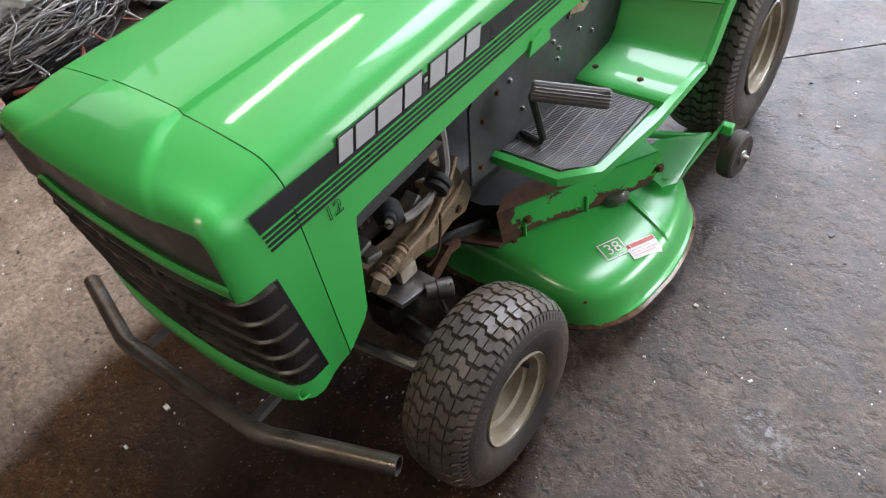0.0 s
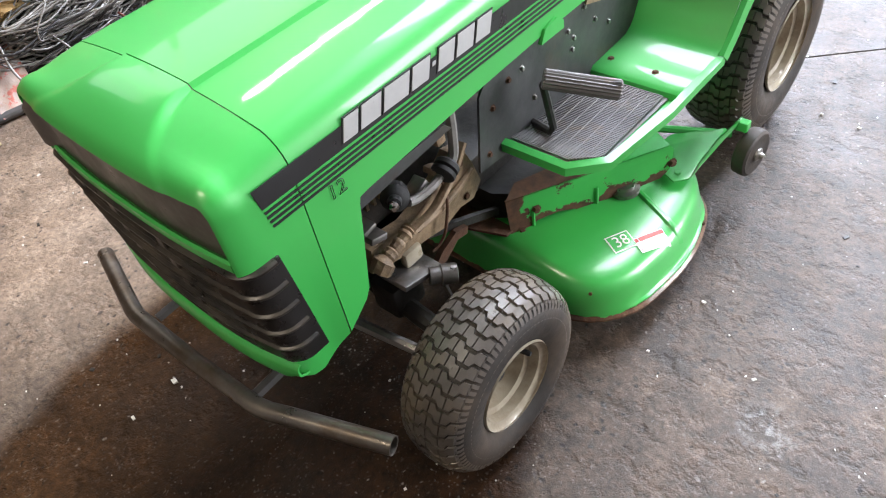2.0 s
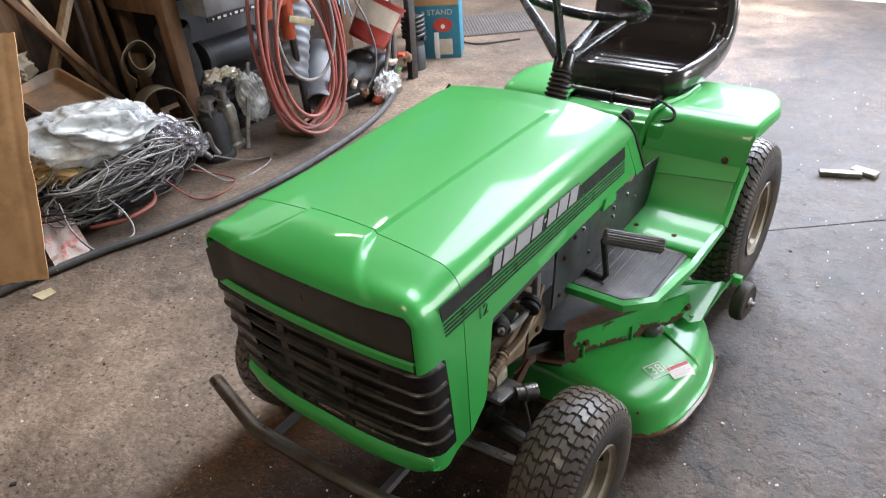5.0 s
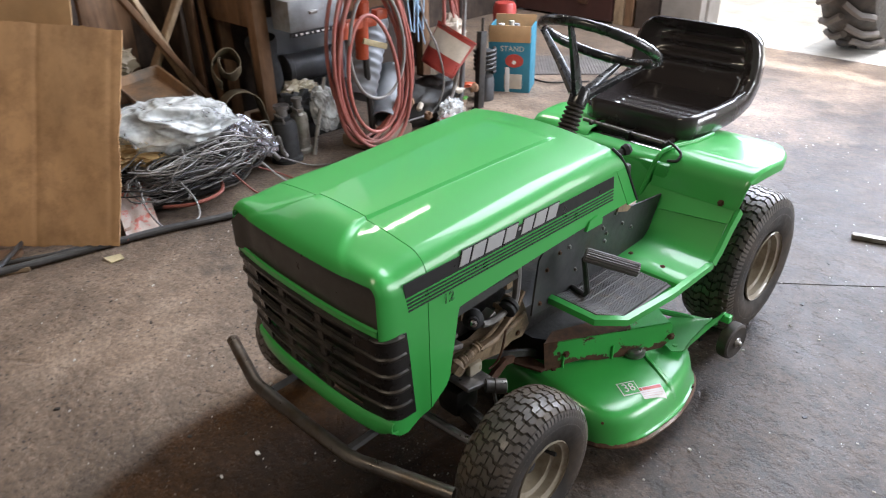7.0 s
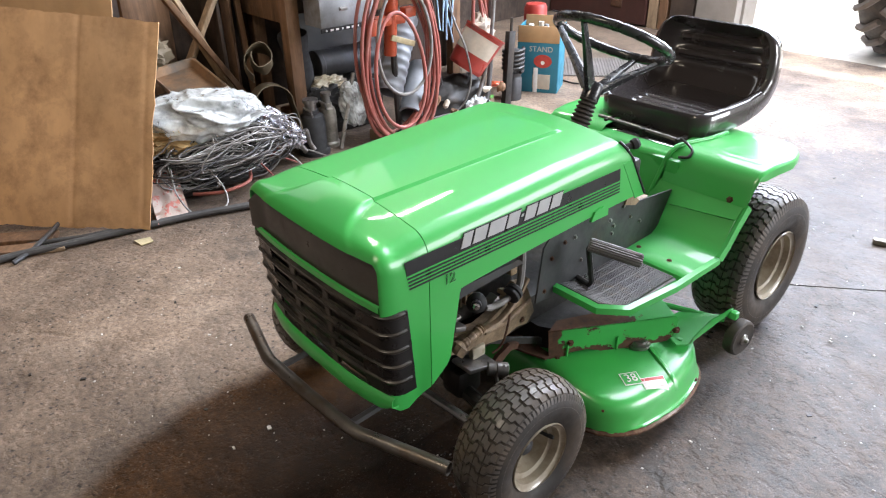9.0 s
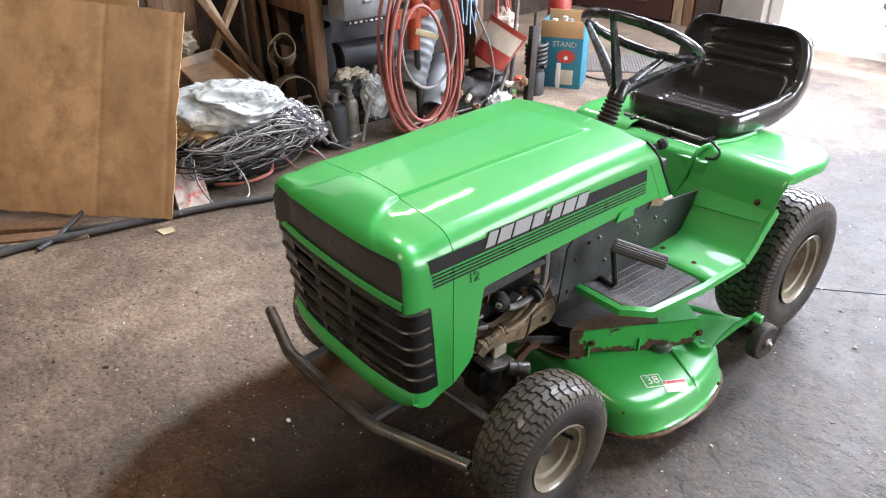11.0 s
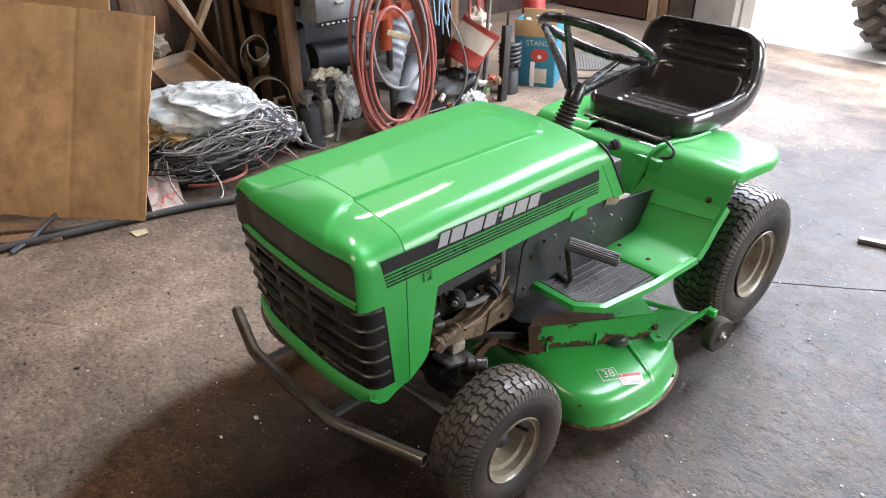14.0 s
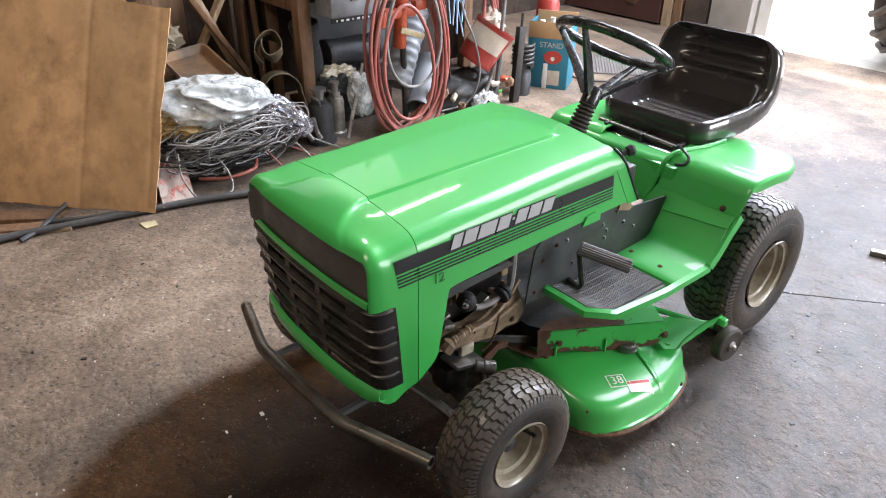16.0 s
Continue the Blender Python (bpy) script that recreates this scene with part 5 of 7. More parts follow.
for h in (0.0, 0.003, L - 0.003, L):
    k = 0.9 if h in (0.0, L) else 1
    rings.append([bm.verts.new(m @ Vector((math.cos(i * math.tau / 36) * (0.0185 if i % 2 else 0.0165) * k, math.sin(i * math.tau / 36) * (0.0185 if i % 2 else 0.0165) * k, h))) for i in range(36)])
for p, q in zip(rings, rings[1:]):
    for i in range(36):
        bm.faces.new((p[i], p[(i + 1) % 36], q[(i + 1) % 36], q[i]))
bm.faces.new(rings[0])
bm.faces.new(rings[-1])
part("pedal_sleeve", bm, "mat_rubber", pedal, "ribbed dark rubber sleeve", smooth=0)

# ---- seat ----
SEAT_RIM = [(0.0, 0.936, 0.716), (0.10, 0.975, 0.722), (0.30, 1.085, 0.730), (0.45, 1.18, 0.736), (0.55, 1.24, 0.750), (0.63, 1.268, 0.786), (0.75, 1.276, 0.842), (0.88, 1.284, 0.903), (0.95, 1.285, 0.930), (1.0, 1.282, 0.942)]


def seat_rim(v):
    return Vector((0, lerp_table(v, [(a, b) for a, b, c in SEAT_RIM]), lerp_table(v, [(a, c) for a, b, c in SEAT_RIM])))


def seat_w(v):
    return lerp_table(v, [(0, 0.150), (0.02, 0.172), (0.06, 0.192), (0.12, 0.204), (0.25, 0.216), (0.6, 0.230), (0.72, 0.229), (0.80, 0.224), (0.86, 0.214), (0.90, 0.203), (0.935, 0.188), (0.965, 0.170), (0.985, 0.154), (1.0, 0.136)])


def seat_dir(v):
    k = smooth01((v - 0.38) / 0.32)
    return Vector((0, 0.98 * k, -(1 - k) - 0.2 * k)).normalized()


def seat_in(u, v):
    w = seat_w(v)
    d_edge = min((1 - abs(u)) * w, v * 0.62, (1 - v) * 0.62)
    depth = 0.046 * smooth01((d_edge - 0.018) / 0.05)
    roll = -0.010 * math.sin(min(1, d_edge / 0.03) * math.pi)
    ribs = 0.0
    if abs(u) < 0.72:
        f = smooth01((0.72 - abs(u)) / 0.12)
        if 0.14 < v < 0.42:
            ribs = 0.0035 * math.sin((v - 0.14) / 0.28 * math.tau * 5) * f
        if 0.62 < v < 0.90:
            ribs = 0.013 * math.sin((v - 0.62) / 0.28 * math.tau * 2.5) * f
    return seat_rim(v) + Vector((w * u, 0, 0)) + seat_dir(v) * (depth + roll + ribs)


def seat_out(u, v, k):
    w = seat_w(v)
    push = [0.0, 0.03, 0.062, 0.078, 0.08][k] * (1 - 0.2 * smooth01((v - 0.5) / 0.3))
    shrink = [1.0, 1.005, 0.99, 0.93, 0.0][k]
    c = seat_rim(0.5)
    p = seat_rim(v) + Vector((w * u, 0, 0))
    mid = seat_rim(lerp_table(v, [(0, 0.14), (1, 0.86)]))
    q = Vector((p.x * shrink, p.y + (mid.y - p.y) * (1 - shrink) * 0.6, p.z + (mid.z - p.z) * (1 - shrink) * 0.6))
    return q + seat_dir(v) * push


bm = bmesh.new()
us = [-1, -0.985, -0.96, -0.92, -0.87, -0.82, -0.76, -0.7, -0.6, -0.4, -0.2, 0, 0.2, 0.4, 0.6, 0.7, 0.76, 0.82, 0.87, 0.92, 0.96, 0.985, 1]
vs = [0, 0.008, 0.02, 0.035, 0.055, 0.08, 0.11] + steps(0.14, 0.90, 62) + [0.92, 0.945, 0.965, 0.98, 0.992, 1]
sheet(bm, seat_in, us, vs)
loop = [(u, 0.0) for u in us] + [(1.0, v) for v in vs[1:]] + [(u, 1.0) for u in reversed(us[:-1])] + [(-1.0, v) for v in reversed(vs[1:-1])]
rows = [[bm.verts.new(seat_out(u, v, k)) for u, v in loop] for k in range(4)]
for a, b in zip(rows, rows[1:]):
    for i in range(len(loop)):
        j = (i + 1) % len(loop)
        bm.faces.new((a[i], a[j], b[j], b[i]))
sheet(bm, lambda u, v: seat_out(u, v, 3), us, vs)
bmesh.ops.remove_doubles(bm, verts=bm.verts, dist=0.0006)
seat = part("seat", bm, "seat", mower, "glossy black moulded bucket seat", smooth=50)
bm = bmesh.new()
box(bm, (0, 1.04, 0.645), (0.26, 0.26, 0.02), bevel=0.005)
part("seat_bracket", bm, "frame", mower)
bm = bmesh.new()
tube(bm, [(-0.16, 0.90, 0.662), (0.17, 0.90, 0.655)], 0.006, 8)
part("hinge_rod", bm, "steel", mower, "thin bright hinge rod under the seat")
for x in (-0.12, 0.02, 0.15):
    bm = bmesh.new()
    box(bm, (x, 0.91, 0.647), (0.012, 0.06, 0.035), bevel=0.003)
    part("hinge_lug", bm, "black_iron", mower)
bm = bmesh.new()
tube(bm, spline([(0.16, 0.89, 0.665), (0.20, 0.86, 0.668), (0.225, 0.85, 0.655), (0.225, 0.83, 0.640), (0.20, 0.82, 0.636)], 6), 0.0045, 6)
part("seat_switch_wire", bm, "wire", mower, "black seat switch wire")
bm = bmesh.new()
box(bm, (-0.02, 0.94, 0.637), (0.34, 0.13, 0.006), bevel=0.002)
part("hinge_plate", bm, "chrome", mower, "bright steel hinge plate")
bm = bmesh.new()
lathe(bm, [(0, 0), (0.009, 0), (0.009, 0.015), (0.014, 0.018), (0.016, 0.03), (0.012, 0.038), (0, 0.04)], Matrix.Translation((0.20, 0.545, 0.738)) @ Vector((0.35, 0.8, 0.25)).to_track_quat("Z", "Y").to_matrix().to_4x4(), 16)
part("throttle_knob", bm, "tyre_dark", mower, "black lever knob behind the hood")
bm = bmesh.new()
bolt(bm, (0.390, 0.801, 0.567), (0, -0.85, 0.5), 0.007, 0.006)
part("fender_bolt", bm, "rust", mower)
for at in ((0.347, 0.60, 0.428), (0.242, 0.604, 0.428)):
    bm = bmesh.new()
    bolt(bm, at, (0, 0, 1), 0.0055, 0.003)
    part("tray_bolt", bm, "rust", mower)

# ---- steering ----
steer = new("steering_wheel")
steer.parent = mower
steer["label"] = "black three-spoke steering wheel"
SW = Matrix.Translation((-0.010, 0.728, 0.964)) @ Matrix.Rotation(radians(-29), 4, "X")
R = 0.171
bm = bmesh.new()
tube(bm, [SW @ Vector((R * math.cos(i * math.tau / 56), R * math.sin(i * math.tau / 56), 0)) for i in range(56)], [0.0138 + (0.0012 if i % 2 else 0) for i in range(56)], 12, closed=True)
part("rim", bm, "wheel_plastic", steer)
for deg in (205, 272, 62, 95):
    a = radians(deg)
    bm = bmesh.new()
    tube(bm, [SW @ Vector((0.020 * math.cos(a), 0.020 * math.sin(a), -0.150)), SW @ Vector((0.095 * math.cos(a), 0.095 * math.sin(a), -0.074)), SW @ Vector((R * math.cos(a), R * math.sin(a), -0.004))], [0.022, 0.017, 0.011], 8, flat=0.5)
    part("spoke", bm, "wheel_plastic", steer)
bm = bmesh.new()
lathe(bm, [(0, -0.128), (0.020, -0.13), (0.027, -0.14), (0.027, -0.182), (0.0, -0.182)], SW, 20)
part("hub", bm, "wheel_plastic", steer)
bm = bmesh.new()
prof = []
for i in range(7):
    h = -0.18 - i * 0.0125
    prof += [(0.020 + i * 0.0007, h), (0.027 + i * 0.0008, h - 0.0045), (0.027 + i * 0.0008, h - 0.0075), (0.020 + i * 0.0007, h - 0.012)]
lathe(bm, prof, SW, 20)
part("bellows", bm, "bellows_rubber", steer, "black ribbed rubber boot")


# ---- the clutter along the west side ----
def rnd(a, b):
    return random.uniform(a, b)


M.update(
    cardboard=surface("stained_cardboard", (0.53, 0.31, 0.15), 0.85, vary=0.34, scale=2.2, dirt=(0.26, 0.135, 0.062), dirt_at=(0.46, 0.80), dirt_scale=7.0, relief=0.15, grain=40, stretch=(1, 1, 0.35)),
    card_plain=surface("brown_card", (0.50, 0.31, 0.155), 0.85, vary=0.15, scale=6, relief=0.15, grain=60),
    card_dirty=surface("dirty_brown_card", (0.19, 0.13, 0.085), 0.85, vary=0.3, scale=8, dirt=(0.07, 0.05, 0.035), dirt_at=(0.5, 0.7), relief=0.2),
    blue_card=surface("blue_printed_card", (0.025, 0.17, 0.245), 0.6, vary=0.12, scale=8, relief=0.05),
    wire_grey=surface("grey_cable_sheath", (0.27, 0.255, 0.24), 0.32, vary=0.45, scale=6, relief=0.05, coat=0.4),
    wire_dark=surface("black_cable_sheath", (0.03, 0.028, 0.028), 0.45, vary=0.3, scale=6, relief=0.05),
    wire_red=surface("faded_red_cable_sheath", (0.24, 0.07, 0.05), 0.5, vary=0.3, scale=6, relief=0.05),
    red_hose=surface("faded_red_air_hose", (0.33, 0.095, 0.075), 0.45, vary=0.2, scale=8, dirt=(0.2, 0.13, 0.11), dirt_at=(0.5, 0.8), relief=0.05),
    floor_hose=surface("dusty_black_hose", (0.075, 0.072, 0.07), 0.65, vary=0.25, scale=14, relief=0.15),
    orange=surface("orange_red_enamel", (0.42, 0.07, 0.025), 0.4, vary=0.2, scale=12, dirt=(0.15, 0.03, 0.015), dirt_at=(0.5, 0.75), relief=0.1),
    red_tin=surface("red_printed_tin", (0.34, 0.04, 0.03), 0.4, vary=0.2, scale=9, dirt=(0.2, 0.12, 0.09), dirt_at=(0.58, 0.75), relief=0.1),
    cream_tin=surface("cream_paper_label", (0.5, 0.44, 0.36), 0.7, vary=0.2, scale=9, relief=0.1),
    pvc=surface("grey_plastic_pipe", (0.20, 0.21, 0.225), 0.45, vary=0.15, scale=9, dirt=(0.2, 0.18, 0.15), dirt_at=(0.5, 0.8), relief=0.08),
    canvas=surface("khaki_vinyl_cloth", (0.14, 0.108, 0.066), 0.7, vary=0.25, scale=5, dirt=(0.07, 0.05, 0.03), dirt_at=(0.5, 0.8), relief=0.2, grain=50),
    bag=film_bag("clear_milky_plastic", (0.72, 0.75, 0.74)),
    wrap_pale=surface("yellowed_clear_wrap", (0.40, 0.35, 0.25), 0.3, vary=0.3, scale=14, relief=0.2, coat=0.6),
    bag_yellow=surface("yellowed_paper", (0.45, 0.3, 0.13), 0.7, vary=0.25, scale=9, relief=0.2),
    foil=surface("crumpled_silver_foil", (0.55, 0.56, 0.62), 0.25, metal=0.8, vary=0.3, scale=14, dirt=(0.25, 0.12, 0.1), dirt_at=(0.55, 0.65), dirt_scale=30, relief=0.4, grain=25, depth=0.01),
    sack=surface("printed_foil_sack", (0.33, 0.24, 0.19), 0.4, vary=0.2, scale=10, dirt=(0.4, 0.1, 0.07), dirt_at=(0.52, 0.58), dirt_scale=26, relief=0.3, grain=20, depth=0.01),
    tray_metal=surface("old_baking_tin", (0.10, 0.088, 0.075), 0.42, metal=0.3, vary=0.35, scale=9, dirt=(0.30, 0.18, 0.10), dirt_at=(0.32, 0.58), relief=0.15),
    galv=surface("grey_painted_metal_box", (0.28, 0.29, 0.3), 0.5, metal=0.3, vary=0.2, scale=9, dirt=(0.14, 0.11, 0.09), dirt_at=(0.5, 0.75), relief=0.15),
    grey_sheet=surface("grey_sheet_metal", (0.10, 0.102, 0.106), 0.55, vary=0.2, scale=3, dirt=(0.09, 0.08, 0.07), dirt_at=(0.5, 0.75), relief=0.1),
    pale_chip=surface("pale_chip", (0.6, 0.57, 0.52), 0.8, vary=0.2, scale=60, relief=0.1),
    paper=surface("dirty_paper_scrap", (0.5, 0.42, 0.25), 0.8, vary=0.2, scale=30, relief=0.1),
    blue_wire=surface("pale_blue_wire", (0.35, 0.5, 0.65), 0.4, vary=0.2, scale=9, relief=0.05),
    lime=surface("lime_plastic", (0.10, 0.34, 0.06), 0.4, vary=0.2, scale=9, relief=0.05),
    jar=surface("grimy_pale_metal", (0.33, 0.31, 0.27), 0.45, metal=0.5, vary=0.3, scale=16, dirt=(0.1, 0.08, 0.06), dirt_at=(0.45, 0.7), relief=0.2),
)


def thing(name, bm, material, label, category, group="", kind="", **kw):
    return tagged(part(name, bm, material, None, **kw), label, category, group, kind)


# leaning sheets of cardboard
def leaning_card(name, foot, length, height, lean, label, material, lift=0.02, sag=0.01, ripple=0.0, folds=(), rise=0.0):
    along, back = Vector((-0.732, -0.682, 0)), Vector((-0.682, 0.732, 0))
    bm = bmesh.new()

    def f(u, v):
        p = Vector(foot) + along * length * u + back * (lean * v) + Vector((0, 0, lift + v * math.sqrt(height * height - lean * lean) * (1 + rise * u)))
        w = sag * math.sin(v * math.pi) - sum(0.0034 * math.exp(-((u - c - 0.004 * v) / 0.006) ** 2) for c in folds) + 0.014 * noise.noise(Vector((u * 3, v * 3, 1.7))) + 0.004 * noise.noise(Vector((u * 13, v * 5, 4.4))) + ripple * math.sin(u * 14)
        e = 0.006 * noise.noise(Vector((u * 11, v * 11, 5.1))) + 0.006 * noise.noise(Vector((u * 60, v * 45, 2.2)))
        return p - back * w + along * e * (u in (0, 1)) + Vector((0, 0, e * (v in (0, 1))))
    sheet(bm, f, steps(0, 1, 161), steps(0, 1, 19))
    return thing(name, bm, material, label, "cardboard", solid=0.006, smooth=60)


leaning_card("cardboard_sheet", (-1.665, -0.185, 0), 1.5, 0.90, 0.44, "large stained brown cardboard sheet leaning on the clutter", "cardboard", lift=0.035, folds=(0.025, 0.235, 0.75), rise=0.17)
leaning_card("cardboard_sheet", (-2.10, -0.105, 0), 2.2, 1.25, 0.30, "tall brown cardboard sheet standing behind the stained one", "card_plain", lift=0.02)
# boards and a bar under the cardboard
for a, b, w, t, mname, lab in (((-1.86, -0.60), (-2.10, -1.05), 0.07, 0.03, "wood", "dark offcut board lying on the floor"), ((-1.80, -0.50), (-2.0, -0.98), 0.03, 0.02, "wood_pale", "pale batten lying on the floor"), ((-1.93, -0.50), (-2.2, -0.9), 0.09, 0.025, "wood", "dark offcut board lying on the floor")):
    bm = bmesh.new()
    a3, b3 = Vector((*a, t / 2)), Vector((*b, t / 2))
    d = b3 - a3
    box(bm, (a3 + b3) / 2, (d.length, w, t), m=Matrix.Rotation(math.atan2(d.y, d.x), 4, "Z"), bevel=0.003)
    thing("board", bm, mname, lab, "board", "boards under the cardboard")
bm = bmesh.new()
tube(bm, [(-1.99, -0.45, 0.05), (-1.84, -0.62, 0.02), (-1.80, -0.70, 0.012)], 0.010, 8)
thing("steel_rod", bm, "frame", "short grey steel rod on the floor", "rod")

# the thick hose along the floor
bm = bmesh.new()
tube(bm, spline([(-1.80, -1.35, 0.02), (-1.83, -1.0, 0.02), (-1.85, -0.73, 0.02), (-1.80, -0.47, 0.02), (-1.75, -0.19, 0.02), (-1.70, 0.05, 0.02), (-1.63, 0.27, 0.02), (-1.56, 0.62, 0.02), (-1.55, 1.0, 0.02), (-1.62, 1.5, 0.02), (-1.74, 1.85, 0.03), (-1.84, 2.02, 0.12), (-1.90, 2.1, 0.4), (-1.93, 2.12, 0.8), (-1.97, 2.14, 1.3)], 7), 0.016, 10)
thing("floor_hose", bm, "floor_hose", "thick dusty black hose lying along the floor", "hose")
bm = bmesh.new()
tube(bm, spline([(-1.78, -1.3, 0.012), (-1.90, -0.85, 0.012), (-1.92, -0.60, 0.012), (-1.84, -0.40, 0.012), (-1.80, -0.2, 0.014)], 6), 0.011, 8)
thing("floor_hose", bm, "floor_hose", "thinner black hose lying along the floor", "hose")

# heap of cable
def cable_heap(name, n, centre, size, r, material, label, seed):
    rr = random.Random(seed)
    bm = bmesh.new()
    for i in range(n):
        ph, tilt = rr.uniform(0, math.tau), rr.uniform(-0.9, 0.9)
        a, b = rr.uniform(0.35, 1.0), rr.uniform(0.25, 0.8)
        c = Vector((rr.gauss(0, 0.28), rr.gauss(0, 0.33), rr.gauss(0, 0.25)))
        turns = rr.uniform(0.6, 1.5)
        k = 26
        pts = []
        for j in range(k):
            t = j / (k - 1) * turns * math.tau
            p = Vector((a * math.cos(t + ph), b * math.sin(t + ph) , tilt * math.sin(t + ph * 2) * 0.6))
            if i % 3:           # most loops stand on edge
                p = Vector((p.z, p.x, p.y * 1.1))
                p.rotate(Euler((0, tilt * 0.5, tilt * 0.7)))
            else:
                p.rotate(Euler((tilt * 0.8, rr.uniform(-0.02, 0.02), ph)))
            p = p * 0.62 + c * 0.7 + Vector((noise.noise(Vector((t, i, 0.1))), noise.noise(Vector((t, i, 7.1))), noise.noise(Vector((t, i, 3.3))))) * 0.16
            ln = p.length
            if ln > 1:
                p /= ln
            q = Vector((p.x * size[0], p.y * size[1], p.z * size[2])) + Vector(centre)
            q.z = max(0.012, q.z)
            pts.append(q)
        tube(bm, pts, r * rr.uniform(0.8, 1.25), 5)
    return thing(name, bm, material, label, "cables", kind="stuff", smooth=80)


cable_heap("cable_heap", 190, (-1.98, 0.32, 0.19), (0.25, 0.46, 0.23), 0.0038, "wire_grey", "tangled heap of old grey cables", 3)
cable_heap("cable_heap", 130, (-2.0, 0.30, 0.17), (0.25, 0.47, 0.21), 0.0045, "wire_dark", "tangled heap of black cables", 5)
cable_heap("cable_heap", 9, (-2.0, 0.45, 0.16), (0.2, 0.3, 0.15), 0.004, "wire_red", "faded red cables in the tangled heap", 8)
for k, pts in enumerate(([(-1.86, 0.02, 0.2), (-1.79, 0.0, 0.11), (-1.73, 0.04, 0.012), (-1.715, 0.13, 0.008), (-1.74, 0.21, 0.01), (-1.80, 0.22, 0.09), (-1.87, 0.15, 0.22)], [(-1.83, 0.45, 0.12), (-1.74, 0.52, 0.02), (-1.70, 0.62, 0.008), (-1.74, 0.74, 0.008), (-1.82, 0.72, 0.03), (-1.85, 0.6, 0.10)], [(-1.85, 0.62, 0.12), (-1.76, 0.72, 0.01), (-1.74, 0.9, 0.008), (-1.80, 1.0, 0.008), (-1.86, 0.9, 0.02), (-1.88, 0.75, 0.1)])):
    bm = bmesh.new()
    tube(bm, spline(pts, 8), 0.0045, 6)
    thing("loose_cable_loop", bm, ("wire_grey", "wire_red", "wire_grey")[k], "loose cable loop fallen from the heap to the floor", "cable", smooth=80)
bm = bmesh.new()
box(bm, (-2.06, 0.28, 0.05), (0.30, 0.55, 0.08), bevel=0.03)
thing("oily_rubbish", bm, "black_iron", "dark oily rubbish under the cables", "rubbish")


def crumpled(name, centre, size, material, label, category, seed, amp=0.35, m=None, smooth=50, sub=4, freq=2.2, film=False):
    bm = bmesh.new()
    bmesh.ops.create_icosphere(bm, subdivisions=sub, radius=1.0)
    off = Vector((seed * 3.7, seed * 1.3, seed * 2.1))
    for v in bm.verts:
        p = v.co.copy()
        r = 1 + amp * (abs(noise.noise(p * freq + off)) * 1.3 - 0.3) + amp * 0.5 * abs(noise.noise(p * freq * 2.7 + off)) + amp * 0.2 * noise.noise(p * freq * 7 + off)
        if film:                     # thin film: sharp outward folds between slack hollows
            r = 1 + amp * (0.4 - 1.3 * abs(noise.noise(p * freq + off))) + amp * 0.4 * (0.25 - abs(noise.noise(Vector((p.x, p.y * 1.2, p.z)) * freq * 2.6 + off))) + amp * 0.14 * (0.25 - abs(noise.noise(p * freq * 6 + off)))
        v.co = Vector((p.x * size[0], p.y * size[1], p.z * size[2])) * r
    if m:
        bmesh.ops.transform(bm, matrix=m, verts=bm.verts)
    bmesh.ops.translate(bm, vec=centre, verts=bm.verts)
    for v in bm.verts:
        v.co.z = max(v.co.z, 0.003)
    return thing(name, bm, material, label, category, smooth=smooth)


def slack_bag(name, at, size, turn, label, seed):
    """A bag of thin film: one slack pillow with long sharp folds."""
    bm = bmesh.new()
    bmesh.ops.create_icosphere(bm, subdivisions=6, radius=1.0)
    off = Vector((seed * 3.1, seed * 1.7, seed * 2.3))
    rot = Euler([radians(q) for q in turn]).to_matrix()
    for v in bm.verts:
        p = v.co.copy()
        q = Vector((p.x * 1.3 + p.z * 0.4, p.y * 1.5 + p.z * 0.8, p.z * 1.2 - p.y * 0.5)) + off
        q += Vector((noise.noise(p * 1.7 + off), noise.noise(p * 1.7 - off), 0)) * 0.5
        fold = 0.46 * abs(noise.noise(q * 0.9)) + 0.20 * abs(noise.noise(q * 1.7)) + 0.04 * abs(noise.noise(q * 4.5))
        v.co = rot @ Vector([c * d for c, d in zip(p * (1.17 - fold), size)]) + Vector(at)
        v.co.z = max(v.co.z, 0.003)
    return thing(name, bm, "bag", label, "plastic bag", smooth=120)


slack_bag("plastic_bag", (-1.97, 0.26, 0.375), (0.15, 0.29, 0.115), (-5, 0, -6), "crumpled milky clear plastic bag on the cable heap", 2)
crumpled("paper_bag", (-2.0, 0.08, 0.29), (0.10, 0.16, 0.05), "bag_yellow", "torn yellowed paper under the plastic bag", "paper", 4, amp=0.6, smooth=20)
crumpled("foil_bag", (-1.98, 0.62, 0.24), (0.06, 0.20, 0.065), "foil", "crumpled shiny foil packet on the cables", "packet", 6, amp=0.6, m=Matrix.Rotation(radians(-38), 4, "X"), smooth=20)
slack_bag("plastic_bag", (-2.10, 1.20, 0.20), (0.06, 0.08, 0.13), (10, 0, 0), "small clear plastic bag on the floor", 5)
crumpled("grey_rag", (-2.2, 0.12, 0.64), (0.06, 0.12, 0.07), "canvas", "crumpled grey plastic wrap", "wrapping", 12, amp=0.5, smooth=30)
# printed sack lying flat
bm = bmesh.new()
sheet(bm, lambda u, v: Vector((-1.72 - 0.22 * u - 0.04 * v, -0.13 + 0.16 * v + 0.05 * u, 0.02 + 0.15 * u + 0.02 * noise.noise(Vector((u * 5, v * 5, 0))))), steps(0, 1, 9), steps(0, 1, 9))
thing("printed_sack", bm, "sack", "crumpled silver sack with red print on the floor", "sack", solid=0.003)
bm = bmesh.new()
